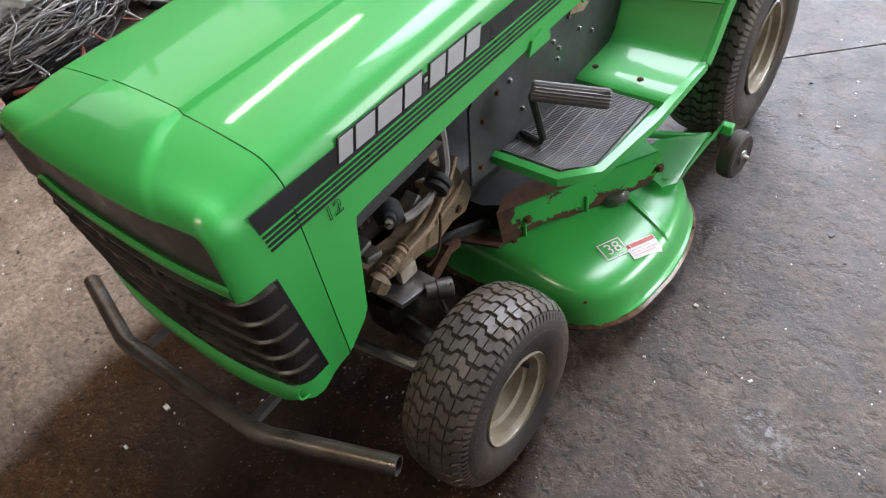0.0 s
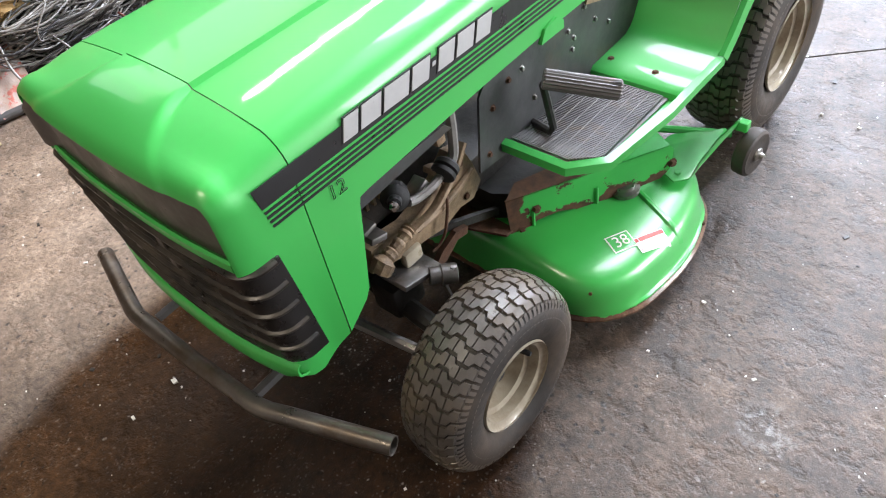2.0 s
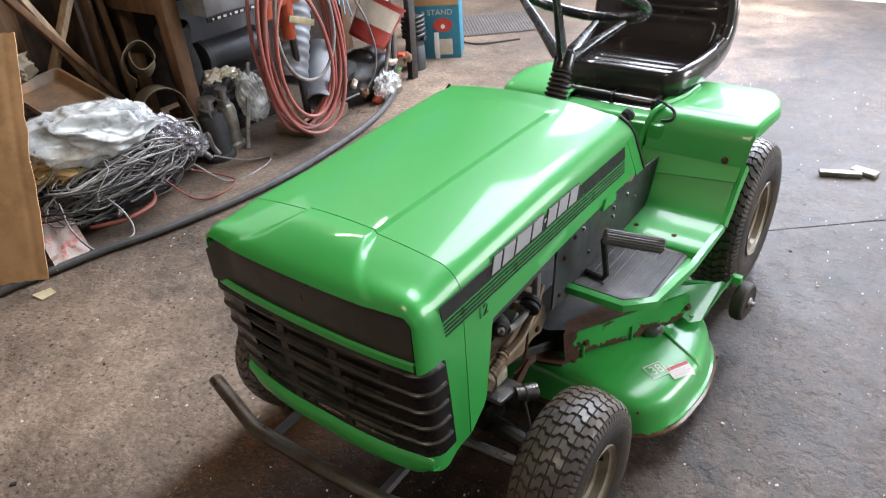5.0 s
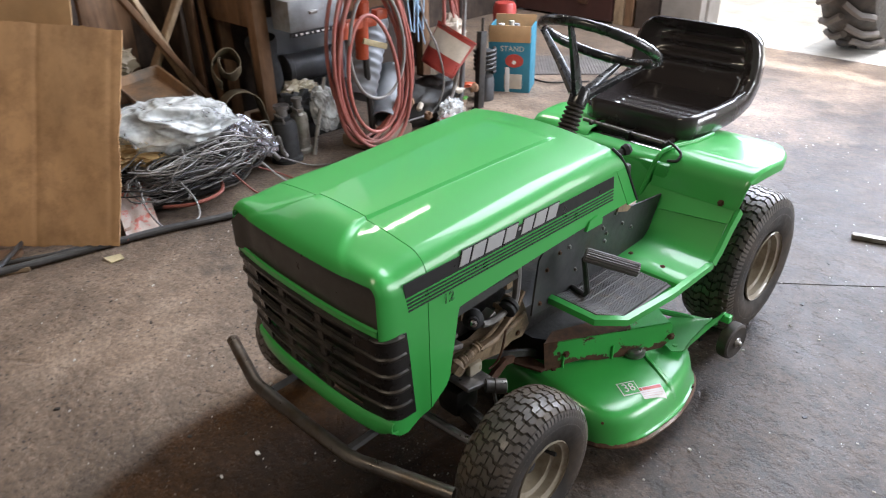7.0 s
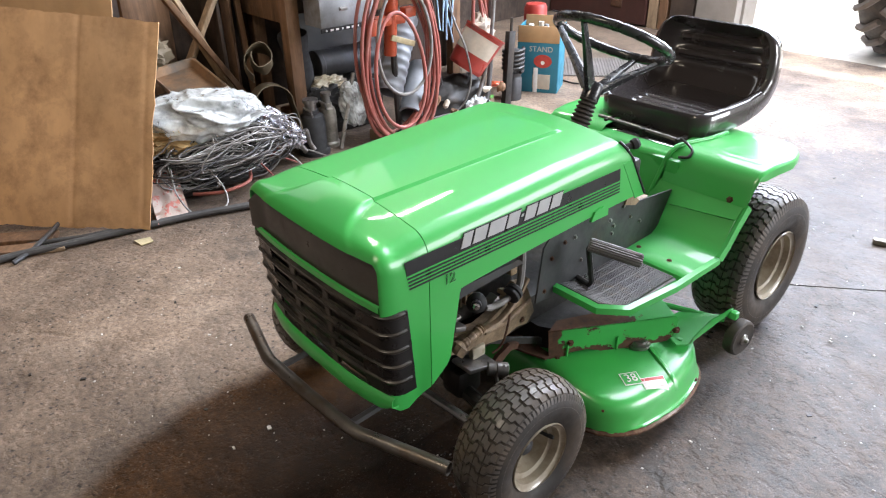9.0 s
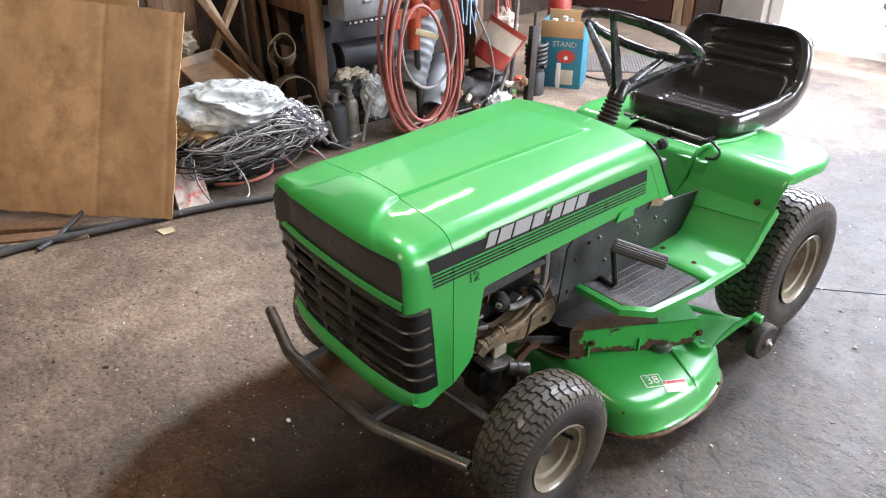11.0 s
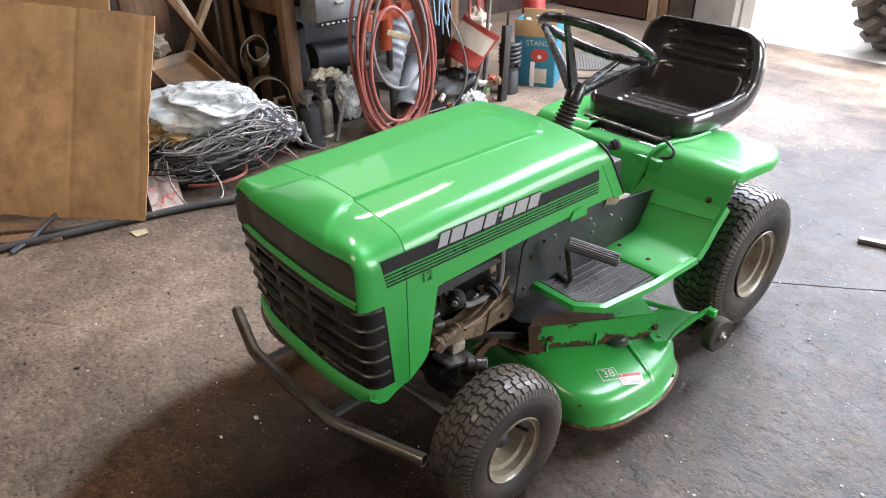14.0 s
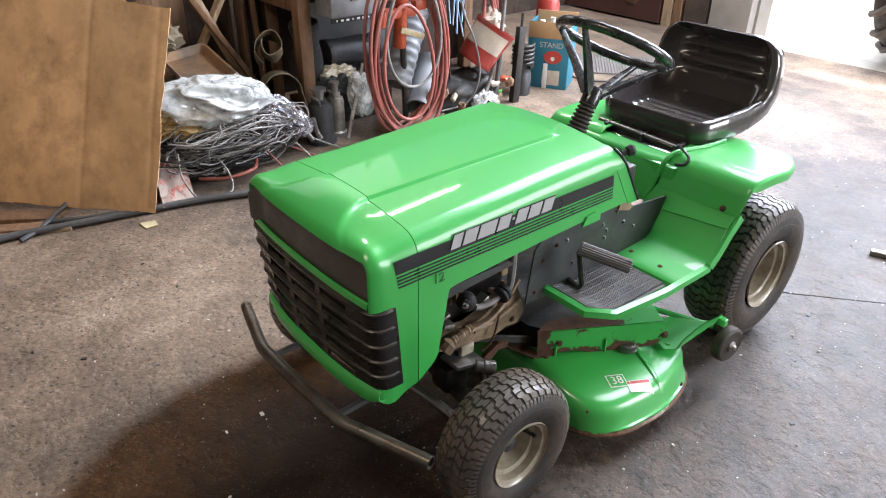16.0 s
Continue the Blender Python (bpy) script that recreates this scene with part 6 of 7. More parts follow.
tube(bm, spline([(-1.86, 0.10, 0.05), (-1.79, 0.22, 0.05), (-1.80, 0.36, 0.06), (-1.9, 0.42, 0.08)], 6), 0.009, 8)
thing("orange_cable", bm, "wire_red", "faded red cable at the foot of the heap", "cable")

# baking tin lying on the bag
bm = bmesh.new()
ex = Vector((0.41, -0.008, -0.07)).normalized()
ey = Vector((0.04, 0.13, 0.01))
ey = (ey - ex * ey.dot(ex)).normalized()
ez = ex.cross(ey)
TM = Matrix.Translation((-2.255, 0.33, 0.437)) @ Matrix((ex, ey, ez)).transposed().to_4x4()
pts_lv = []
for inset, z in ((0.0, 0.038), (0.008, 0.048), (0.014, 0.044), (0.028, 0.006), (0.04, 0.002)):
    ring = []
    hx, hy, r = 0.215 - inset, 0.13 - inset, 0.025
    for cx, cy, a0 in ((hx - r, hy - r, 0), (-hx + r, hy - r, 90), (-hx + r, -hy + r, 180), (hx - r, -hy + r, 270)):
        for k in range(5):
            a = radians(a0 + k * 22.5)
            ring.append(bm.verts.new(TM @ Vector((cx + r * math.cos(a), cy + r * math.sin(a), z))))
    pts_lv.append(ring)
for a, b in zip(pts_lv, pts_lv[1:]):
    for i in range(len(a)):
        bm.faces.new((a[i], a[(i + 1) % len(a)], b[(i + 1) % len(a)], b[i]))
bm.faces.new(pts_lv[-1])
thing("baking_tin", bm, "tray_metal", "old greasy baking tin tilted on the plastic bag", "baking tin", solid=0.003)
bm = bmesh.new()
box(bm, (-2.24, 0.30, 0.195), (0.36, 0.42, 0.39), bevel=0.02)
thing("scrap_crate", bm, "black_iron", "dark scrap crate under the baking tin", "crate")

# ---- work bench ----
bench = empty("work_bench", "old brown timber work bench with clutter below", "work bench", at=(-2.3, 1.2, 0))


def bench_part(name, c, s, material, bevel=0.004):
    bm = bmesh.new()
    box(bm, Vector(c) - Vector((-2.3, 1.2, 0)), s, bevel=bevel)
    return part(name, bm, material, bench)


bench_part("bench_top", (-2.45, 1.80, 0.86), (0.75, 1.84, 0.06), "wood")
bench_part("apron", (-2.49, 0.93, 0.745), (0.58, 0.04, 0.17), "wood")
bench_part("apron", (-2.16, 2.0, 0.76), (0.04, 1.3, 0.15), "wood")
bench_part("leg", (-2.2, 0.905, 0.42), (0.075, 0.075, 0.84), "wood")
bench_part("leg", (-2.75, 2.55, 0.42), (0.075, 0.075, 0.84), "wood")
bench_part("leg", (-2.75, 0.99, 0.42), (0.075, 0.075, 0.84), "wood")
bench_part("back_board", (-2.83, 1.5, 0.45), (0.03, 2.3, 0.8), "dark_wall")
bm = bmesh.new()
box(bm, (-2.06, 1.13, 0.745), (0.16, 0.34, 0.15), bevel=0.005)
drawer = thing("metal_box", bm, "galv", "grey metal box hanging under the bench edge", "metal box")
bm = bmesh.new()
box(bm, (-1.985, 1.13, 0.657), (0.012, 0.34, 0.022), bevel=0.002)
part("printed_strip", bm, "black_decal", drawer, "dark strip with pale print")
for i in range(9):
    bm = bmesh.new()
    box(bm, (-1.978, 0.99 + i * 0.033, 0.657), (0.002, 0.018 if i % 3 else 0.008, 0.010))
    part("print_bar", bm, "white_decal", drawer, smooth=0)
bm = bmesh.new()
box(bm, (-1.976, 1.10, 0.755), (0.012, 0.05, 0.02), bevel=0.004)
part("handle", bm, "steel", drawer)
bm = bmesh.new()
box(bm, (-2.5, 1.35, 0.40), (0.02, 0.62, 0.5), m=Matrix.Rotation(radians(-8), 4, "Y"), bevel=0.004)
thing("leaning_metal_sheet", bm, "grey_sheet", "grey sheet metal panel leaning under the bench", "panel")
bm = bmesh.new()
lathe(bm, [(0, 0), (0.075, 0.0), (0.08, 0.25), (0.07, 0.33), (0.085, 0.42), (0.08, 0.44), (0.0, 0.43)], pose(-2.33, 1.02, 0.17, 8, 6, 0), 20)
thing("black_boot_tube", bm, "tyre_dark", "black rubber tube standing under the bench", "tube")
bm = bmesh.new()
box(bm, (-2.33, 1.02, 0.085), (0.22, 0.22, 0.17), bevel=0.01)
thing("wooden_block", bm, "wood", "dark timber block on the floor", "block")

bm = bmesh.new()
box(bm, (-2.38, 1.33, 0.14), (0.30, 0.36, 0.28), bevel=0.012)
thing("oily_crate", bm, "black_iron", "dark oily crate on the floor under the bench", "crate")
bm = bmesh.new()
lathe(bm, [(0.0, 0.0), (0.075, 0.0), (0.085, 0.004), (0.085, 0.03), (0.081, 0.034), (0.081, 0.34), (0.085, 0.345), (0.085, 0.37), (0.078, 0.375), (0.0, 0.36)], Matrix.Translation((-2.36, 1.12, 0.385)) @ Matrix.Rotation(radians(-90), 4, "X"), 28)
thing("steel_drum", bm, "frame", "dusty dark grey steel cylinder lying on the crate", "cylinder")
crumpled("paper_bag", (-2.24, 1.13, 0.285), (0.05, 0.11, 0.06), "wrap_pale", "crumpled yellowed plastic wrap behind the jacks", "wrapping", 9, amp=0.6, smooth=25)
crumpled("black_rag", (-2.20, 1.08, 0.20), (0.06, 0.15, 0.10), "tyre_dark", "crumpled black oily rag behind the jacks", "rag", 14, amp=0.5, smooth=30)

# timber against the wall
def plank(a, b, w, t, material, label, spin=0.0):
    a, b = Vector(a), Vector(b)
    bm = bmesh.new()
    q = (b - a).to_track_quat("Z", "Y").to_matrix().to_4x4() @ Matrix.Rotation(spin, 4, "Z")
    box(bm, (a + b) / 2, (w, t, (b - a).length), m=q, bevel=0.003)
    return thing("timber", bm, material, label, "timber", "timber behind the heap")


plank((-2.53, 0.81, 0.0), (-2.55, 0.225, 1.29), 0.05, 0.03, "wood_pale", "pale old timber leaning in a V", 0.4)
plank((-2.58, 0.19, 0.0), (-2.60, 0.99, 1.29), 0.045, 0.03, "wood_pale", "pale old timber leaning in a V", 0.2)
plank((-2.50, 0.895, 0.0), (-2.585, 0.085, 1.345), 0.09, 0.03, "wood", "brown timber leaning on the wall", 0.0)
plank((-2.64, 0.76, 0.0), (-2.65, 0.77, 1.5), 0.05, 0.04, "wood", "upright brown timber post", 0.0)
plank((-2.66, 0.88, 0.0), (-2.68, 0.81, 1.5), 0.06, 0.03, "wood", "upright dark timber against the wall", 0.0)
plank((-2.72, 0.33, 0.0), (-2.76, 0.38, 1.5), 0.35, 0.02, "wood", "broad brown board against the wall", 1.4)
plank((-2.76, 0.70, 0.0), (-2.79, 0.70, 1.6), 0.4, 0.02, "dark_wall", "broad dark board against the wall", 1.5)

# rolled vinyl cloth: an open roll, and a stiff sheet that arches below it
def cloth_frame(at, axis):
    return Matrix.Translation(at) @ Vector(axis).to_track_quat("Z", "Y").to_matrix().to_4x4()


bm = bmesh.new()
RM = cloth_frame((-2.24, 0.73, 0.48), (0.75, -0.36, 0.42))


def roll_pt(u, v):
    a = 2.6 + u * 1.25 * math.tau
    r = 0.046 + 0.046 * u * u + 0.012 * noise.noise(Vector((u * 7, v * 2, 0)))
    return RM @ Vector((r * math.cos(a), r * math.sin(a) * 1.08, 0.19 * v + 0.02 * math.sin(a * 0.5)))


sheet(bm, roll_pt, steps(0, 1, 72), steps(0, 1, 8))
thing("vinyl_roll", bm, "canvas", "loosely rolled khaki vinyl cloth with an open end", "cloth roll", solid=0.004, smooth=70)
bm = bmesh.new()
AM = cloth_frame((-2.27, 0.765, 0.27), (0.80, -0.30, 0.16))


def arch_pt(u, v):
    """An arch that springs from the floor on both sides, bowed like stiff sheet."""
    w = 0.100 + 0.014 * noise.noise(Vector((u * 3, v * 2, 4)))
    if u < 0.3:
        p = (-w - 0.02 * (0.3 - u), -0.22 * (0.3 - u) / 0.3)
    elif u > 0.7:
        p = (w + 0.03 * math.sin((u - 0.7) * 9), -0.24 * (u - 0.7) / 0.3)
    else:
        a = math.pi * (1 - (u - 0.3) / 0.4)
        p = (w * math.cos(a), 0.10 * math.sin(a))
    return AM @ Vector((p[0], p[1], 0.24 * v))


sheet(bm, arch_pt, steps(0, 1, 61), steps(0, 1, 7))
for v in bm.verts:
    v.co.z = max(v.co.z, 0.004)
thing("vinyl_sheet", bm, "canvas", "stiff khaki vinyl sheet standing bent into an arch", "cloth", solid=0.004, smooth=70)
bm = bmesh.new()
tube(bm, spline([(-2.04, 0.66, 0.26), (-1.99, 0.72, 0.16), (-1.95, 0.78, 0.06)], 5), [0.011] * 8 + [0.014] * 3, 10)
thing("pipe_end", bm, "steel", "short steel pipe with a bright end lying on the cables", "pipe")

# bottle jacks
def bottle_jack(at, s, material, label):
    j = empty("bottle_jack", label, "jack", "bottle jacks under the bench", at)
    bm = bmesh.new()
    lathe(bm, [(0, 0), (0.055 * s, 0), (0.055 * s, 0.02), (0.046 * s, 0.03), (0.046 * s, 0.19), (0.040 * s, 0.215), (0.028 * s, 0.225), (0.028 * s, 0.245), (0, 0.245)], Matrix(), 22)
    part("body", bm, material, j)
    bm = bmesh.new()
    lathe(bm, [(0.02 * s, 0.24), (0.02 * s, 0.285), (0.027 * s, 0.287), (0.027 * s, 0.305), (0, 0.305)], Matrix(), 16)
    part("ram", bm, "steel", j)
    bm = bmesh.new()
    tube(bm, [(0.03 * s, -0.02, 0.21), (0.035 * s, -0.03, 0.25), (0.0, -0.045, 0.265)], 0.006, 6)
    part("valve_arm", bm, "steel", j)


bottle_jack((-2.05, 0.89, 0), 1.55, "tyre_dark", "black oily bottle jack on the floor")
bottle_jack((-2.10, 1.02, 0), 1.1, "jar", "pale grimy bottle jack on the floor")
bm = bmesh.new()
tube(bm, [(-2.0, 1.03, 0.0), (-2.10, 1.215, 0.375)], 0.012, 8)
thing("steel_bar", bm, "steel", "grey steel bar leaning beside the jacks", "bar")
bm = bmesh.new()
tube(bm, spline([(-2.0, 0.78, 0.12), (-1.97, 0.80, 0.17), (-1.98, 0.82, 0.10), (-1.97, 0.84, 0.05)], 4), 0.014, 8)
thing("hose_coupling", bm, "steel", "grimy steel hose coupling", "coupling")

# ---- red hose coil on the hydraulic jack ----
def hose_coil(name, loops, centre, half, r, material, label, seed, tail=None):
    """One hose in several uneven turns."""
    rr = random.Random(seed)
    bm = bmesh.new()
    ks = [(rr.uniform(0.82, 1.06), rr.uniform(0.88, 1.06), rr.uniform(-0.03, 0.03), rr.uniform(-0.02, 0.02), rr.uniform(-0.02, 0.02), rr.uniform(-0.12, 0.12)) for _ in range(loops)]
    ks.append(ks[0])
    pts = []
    for i in range(loops):
        for j in range(44):
            q = smooth01(max(0.0, j / 44 * 3 - 2)) if loops > 1 else 0
            a, b, dx, dy, dz, sk = (p + (n - p) * q for p, n in zip(ks[i], ks[i + 1]))
            t = j / 44 * math.tau + 0.6
            y, z = half[0] * a * math.cos(t), half[1] * b * math.sin(t)
            pts.append((centre[0] + dx + sk * z * 0.3, centre[1] + dy + y * (1 - 0.12 * math.sin(t)) + sk * z, centre[2] + dz + z))
    tube(bm, pts, r, 8, closed=True)
    return thing(name, bm, material, label, "hose", smooth=80)


hose_coil("hose_coil", 7, (-1.74, 1.27, 0.52), (0.245, 0.44), 0.0095, "red_hose", "hanging coil of faded red air hose", 11)
hose_coil("hose_loop", 1, (-1.70, 1.30, 0.62), (0.20, 0.31), 0.009, "hose_grey", "grey hose loop hanging in the red coil", 4)
hose_coil("hose_loop", 1, (-1.71, 1.23, 0.46), (0.19, 0.30), 0.010, "red_hose", "pale red hose loop hanging in the coil", 14)
jk = empty("hydraulic_jack", "orange-red hydraulic jack standing behind the hose coil", "jack", at=(-1.83, 1.22, 0))
bm = bmesh.new()
lathe(bm, [(0, 0.52), (0.032, 0.52), (0.034, 0.53), (0.034, 0.74), (0.038, 0.745), (0.038, 0.80), (0.030, 0.81), (0.030, 1.1), (0, 1.1)], pose(0.03, 0, 0, -4, 0, 0), 20)
part("cylinder", bm, "orange", jk)
bm = bmesh.new()
box(bm, (0.03, 0.03, 0.70), (0.06, 0.20, 0.05), bevel=0.01)
box(bm, (0.05, -0.09, 0.68), (0.05, 0.05, 0.08), bevel=0.01)
box(bm, (0.05, 0.15, 0.73), (0.05, 0.07, 0.05), bevel=0.006)
part("cross_block", bm, "orange", jk)
bm = bmesh.new()
tube(bm, [(0.0, 0.1, 0.0), (0.0, 0.08, 0.55), (0.02, 0.05, 0.7)], 0.018, 8)
part("stand", bm, "black_iron", jk)
bm = bmesh.new()
box(bm, (0.06, 0.1, 0.59), (0.02, 0.16, 0.03), m=Matrix.Rotation(radians(-20), 4, "X"), bevel=0.003)
part("brass_lever", bm, "paper", jk)

# grey plastic pipes
def pipe(a, b, r, label, ribs=0, material="pvc"):
    a, b = Vector(a), Vector(b)
    m = Matrix.Translation(a) @ (b - a).to_track_quat("Z", "Y").to_matrix().to_4x4()
    L = (b - a).length
    prof = [(r * 0.86, 0.01), (r * 0.86, 0.0), (r, 0.0)]
    if ribs:
        for i in range(ribs):
            z = L * (i + 0.5) / ribs
            prof += [(r, z - L / ribs * 0.3), (r * 1.06, z - L / ribs * 0.15), (r * 1.06, z + L / ribs * 0.15), (r, z + L / ribs * 0.3)]
    else:
        prof += [(r, 0.03), (r * 0.94, 0.035)]
    prof += [(r * 0.94, L), (r * 0.86, L), (r * 0.86, 0.01)]
    bm = bmesh.new()
    lathe(bm, prof, m, 24)
    thing("plastic_pipe", bm, material, label, "pipe", "pipes behind the hose coil", smooth=40)


pipe((-1.86, 1.28, 0.30), (-2.0, 1.52, 0.66), 0.075, "ribbed grey plastic pipe piece", 9)
pipe((-1.78, 1.36, 0.17), (-1.98, 1.60, 0.36), 0.07, "grey plastic pipe with an open socket")
bm = bmesh.new()
box(bm, (-1.93, 1.43, 0.035), (0.24, 0.36, 0.07), m=Matrix.Rotation(radians(12), 4, "Z"), bevel=0.015)
thing("dirty_carton", bm, "card_dirty", "dirty flattened carton below the pipes", "carton")

# hanging wires
for k, (y, x, mname, lab) in enumerate(((1.74, -1.92, "blue_wire", "bundle of pale blue wires hanging from the bench"), (1.62, -1.9, "wire_dark", "bundle of black wires hanging from the bench"), (2.02, -1.95, "red_hose", "red hoses hanging from the bench"))):
    rr = random.Random(20 + k)
    bundle = empty("wire_bundle", lab, "wires")
    for i in range(7):
        bm = bmesh.new()
        yy = y + rr.uniform(-0.05, 0.05)
        zz = 0.56 + rr.uniform(-0.08, 0.05) - 0.3 * (k == 1)
        tube(bm, spline([(x, yy, 1.2), (x + rr.uniform(-0.02, 0.02), yy + rr.uniform(-0.03, 0.03), 0.85), (x + 0.02, yy + rr.uniform(-0.03, 0.08), zz)], 6), 0.005 if k < 2 else 0.011, 6)
        part("wire", bm, mname, bundle, smooth=80)
for k, pts in enumerate(([(-1.86, 1.70, 1.1), (-1.84, 1.72, 0.7), (-1.83, 1.83, 0.45), (-1.83, 1.87, 0.25), (-1.85, 1.80, 0.10), (-1.86, 1.6, 0.08)], [(-1.85, 2.05, 1.2), (-1.84, 2.06, 0.75), (-1.83, 2.02, 0.42), (-1.83, 1.93, 0.15), (-1.80, 1.80, 0.03)], [(-1.87, 1.55, 0.9), (-1.85, 1.62, 0.6), (-1.85, 1.55, 0.35), (-1.86, 1.5, 0.2)])):
    bm = bmesh.new()
    tube(bm, spline(pts, 8), (0.006, 0.012, 0.005)[k], 7)
    thing("hanging_cable", bm, ("hose_grey", "hose_grey", "wire_red")[k], "single cable hanging from the bench to the floor", "cable", smooth=80)

# tilted paint bucket
BM_ = pose(-1.93, 1.91, 0.31, 0, 0, 0) @ Matrix.Rotation(radians(-30), 4, "X") @ Matrix.Rotation(radians(14), 4, "Y")
bucket = empty("paint_bucket", "tilted red tin bucket with a torn cream label", "bucket")
bm = bmesh.new()
lathe(bm, [(0, 0), (0.105, 0.0), (0.11, 0.008), (0.1195, 0.15)], BM_, 28)
part("body", bm, "red_tin", bucket)
bm = bmesh.new()
lathe(bm, [(0.1195, 0.15), (0.128, 0.235), (0.133, 0.238), (0.133, 0.248), (0.124, 0.248), (0.112, 0.02), (0, 0.02)], BM_, 28)
part("rim_band", bm, "red_tin", bucket)
bm = bmesh.new()
sheet(bm, lambda a, h: BM_ @ Vector(((0.1115 + 0.071 * h) * math.cos(a), (0.1115 + 0.071 * h) * math.sin(a), h)), steps(radians(-115), radians(15), 20), [0.10, 0.13, 0.16, 0.20, 0.215])
part("paper_label", bm, "cream_tin", bucket, "torn cream paper label", solid=0.001)
crumpled("white_rag", (-1.95, 2.06, 0.50), (0.06, 0.09, 0.10), "cream_tin", "pale torn paper with red print", "paper", 15, amp=0.5, smooth=30)
# one crumpled lump stands for the mound of dark scrap
crumpled("scrap_mound", (-1.99, 1.86, 0.09), (0.14, 0.26, 0.16), "black_iron", "dark oily mound of scrap below the bucket", "sack", 31, amp=0.3, smooth=60)
sr = random.Random(77)
for i in range(14):
    mname, lab = (("card_dirty", "torn dirty brown card scrap"), ("jar", "grimy metal scrap"), ("wood", "short dark wood offcut"), ("cream_tin", "torn pale paper scrap"), ("orange", "faded orange plastic scrap"))[i % 5]
    y = sr.uniform(1.62, 2.12)
    crumpled("scrap_piece", (sr.uniform(-1.87, -1.78), y, sr.uniform(0.02, 0.19)), (sr.uniform(0.015, 0.03), sr.uniform(0.02, 0.055), sr.uniform(0.015, 0.04)), mname, lab + " on the heap", "scrap", 40 + i, amp=0.7, m=Matrix.Rotation(sr.uniform(-0.8, 0.8), 4, "X"), smooth=20, sub=2)
crumpled("lime_wrapper", (-1.82, 2.04, 0.13), (0.008, 0.016, 0.01), "lime", "lime green plastic wrapper", "wrapper", 17, amp=0.6, smooth=20)
crumpled("pale_wrapper", (-1.79, 1.88, 0.09), (0.04, 0.08, 0.07), "bag", "crumpled clear wrapper on the floor", "wrapper", 18, amp=0.6, smooth=20)

# black post and a shock absorber spring
bm = bmesh.new()
box(bm, (-1.90, 2.26, 0.24), (0.04, 0.055, 0.48), m=Matrix.Rotation(radians(-3), 4, "X"), bevel=0.004)
tube(bm, [(-1.90, 2.275, 0.46), (-1.90, 2.28, 0.56)], 0.009, 8)
thing("steel_post", bm, "black_iron", "black steel post with a pin on top", "post")
spring = empty("spring_strut", "dirty grey spring strut standing on the floor", "strut", at=(-2.0, 2.41, 0))
bm = bmesh.new()
lathe(bm, [(0, 0), (0.06, 0), (0.062, 0.01), (0.062, 0.14), (0.055, 0.15), (0.055, 0.16), (0.058, 0.18), (0.04, 0.19), (0.035, 0.33), (0, 0.34)], Matrix(), 22)
part("body", bm, "frame", spring)
bm = bmesh.new()
tube(bm, [(0.066 * math.cos(a * 0.5), 0.066 * math.sin(a * 0.5), 0.19 + a * 0.0022) for a in range(66)], 0.012, 7)
part("spring", bm, "black_iron", spring)

# blue carton with printed front
carton = empty("blue_carton", "blue printed carton with open brown flaps and bottles inside", "carton")
CM = Matrix.Translation((-2.05, 2.74, 0)) @ Matrix.Rotation(radians(31), 4, "Z")


def cbox(name, c, s, material, label="", parent=None, bev=0.002):
    bm = bmesh.new()
    box(bm, (0, 0, 0), s, bevel=bev)
    bmesh.ops.transform(bm, matrix=CM @ Matrix.Translation(c), verts=bm.verts)
    return part(name, bm, material, parent or carton, label)


W_, D_, H_ = 0.28, 0.24, 0.455
cbox("front_panel", (0, -D_ / 2, H_ * 0.37), (W_, 0.006, H_ * 0.74), "blue_card")
cbox("front_flap", (0, -D_ / 2 - 0.004, H_ * 0.86), (W_, 0.005, H_ * 0.24), "card_plain", "brown folded flap")
cbox("side_panel", (W_ / 2, 0, H_ * 0.48), (0.006, D_, H_ * 0.96), "blue_card", "pale blue side")
cbox("side_panel", (-W_ / 2, 0, H_ * 0.48), (0.006, D_, H_ * 0.96), "blue_card")
cbox("back_panel", (0, D_ / 2, H_ * 0.52), (W_, 0.006, H_ * 1.04), "card_plain")
cbox("bottom", (0, 0, 0.006), (W_, D_, 0.01), "card_plain")
bm = bmesh.new()
lathe(bm, [(0, 0.0015), (0.062, 0.0015), (0.062, 0.0)], CM @ Matrix.Translation((0.035, -D_ / 2 - 0.004, 0.215)) @ Matrix.Rotation(radians(90), 4, "X") @ Matrix.Diagonal((1, 0.72, 1, 1)), 28)
part("red_oval", bm, "red_decal", carton, "red oval print", smooth=0)
bm = bmesh.new()
lathe(bm, [(0, 0.0025), (0.014, 0.0025), (0.014, 0.0)], CM @ Matrix.Translation((0.035, -D_ / 2 - 0.004, 0.205)) @ Matrix.Rotation(radians(90), 4, "X"), 12)
part("print_spot", bm, "white_decal", carton, smooth=0)
cbox("pale_patch", (0.03, -D_ / 2 - 0.004, 0.075), (0.12, 0.002, 0.10), "cream_tin", "pale printed patch")
cbox("tape", (-0.01, -D_ / 2 - 0.006, 0.085), (0.03, 0.002, 0.17), "white_decal", "clear tape strip")
lettering("carton_word", "STAND", 0.05, "cream_tin", CM @ Matrix.Translation((0.02, -D_ / 2 - 0.0045, 0.293)) @ Matrix.Rotation(radians(90), 4, "X"), carton, "pale printed word STAND")
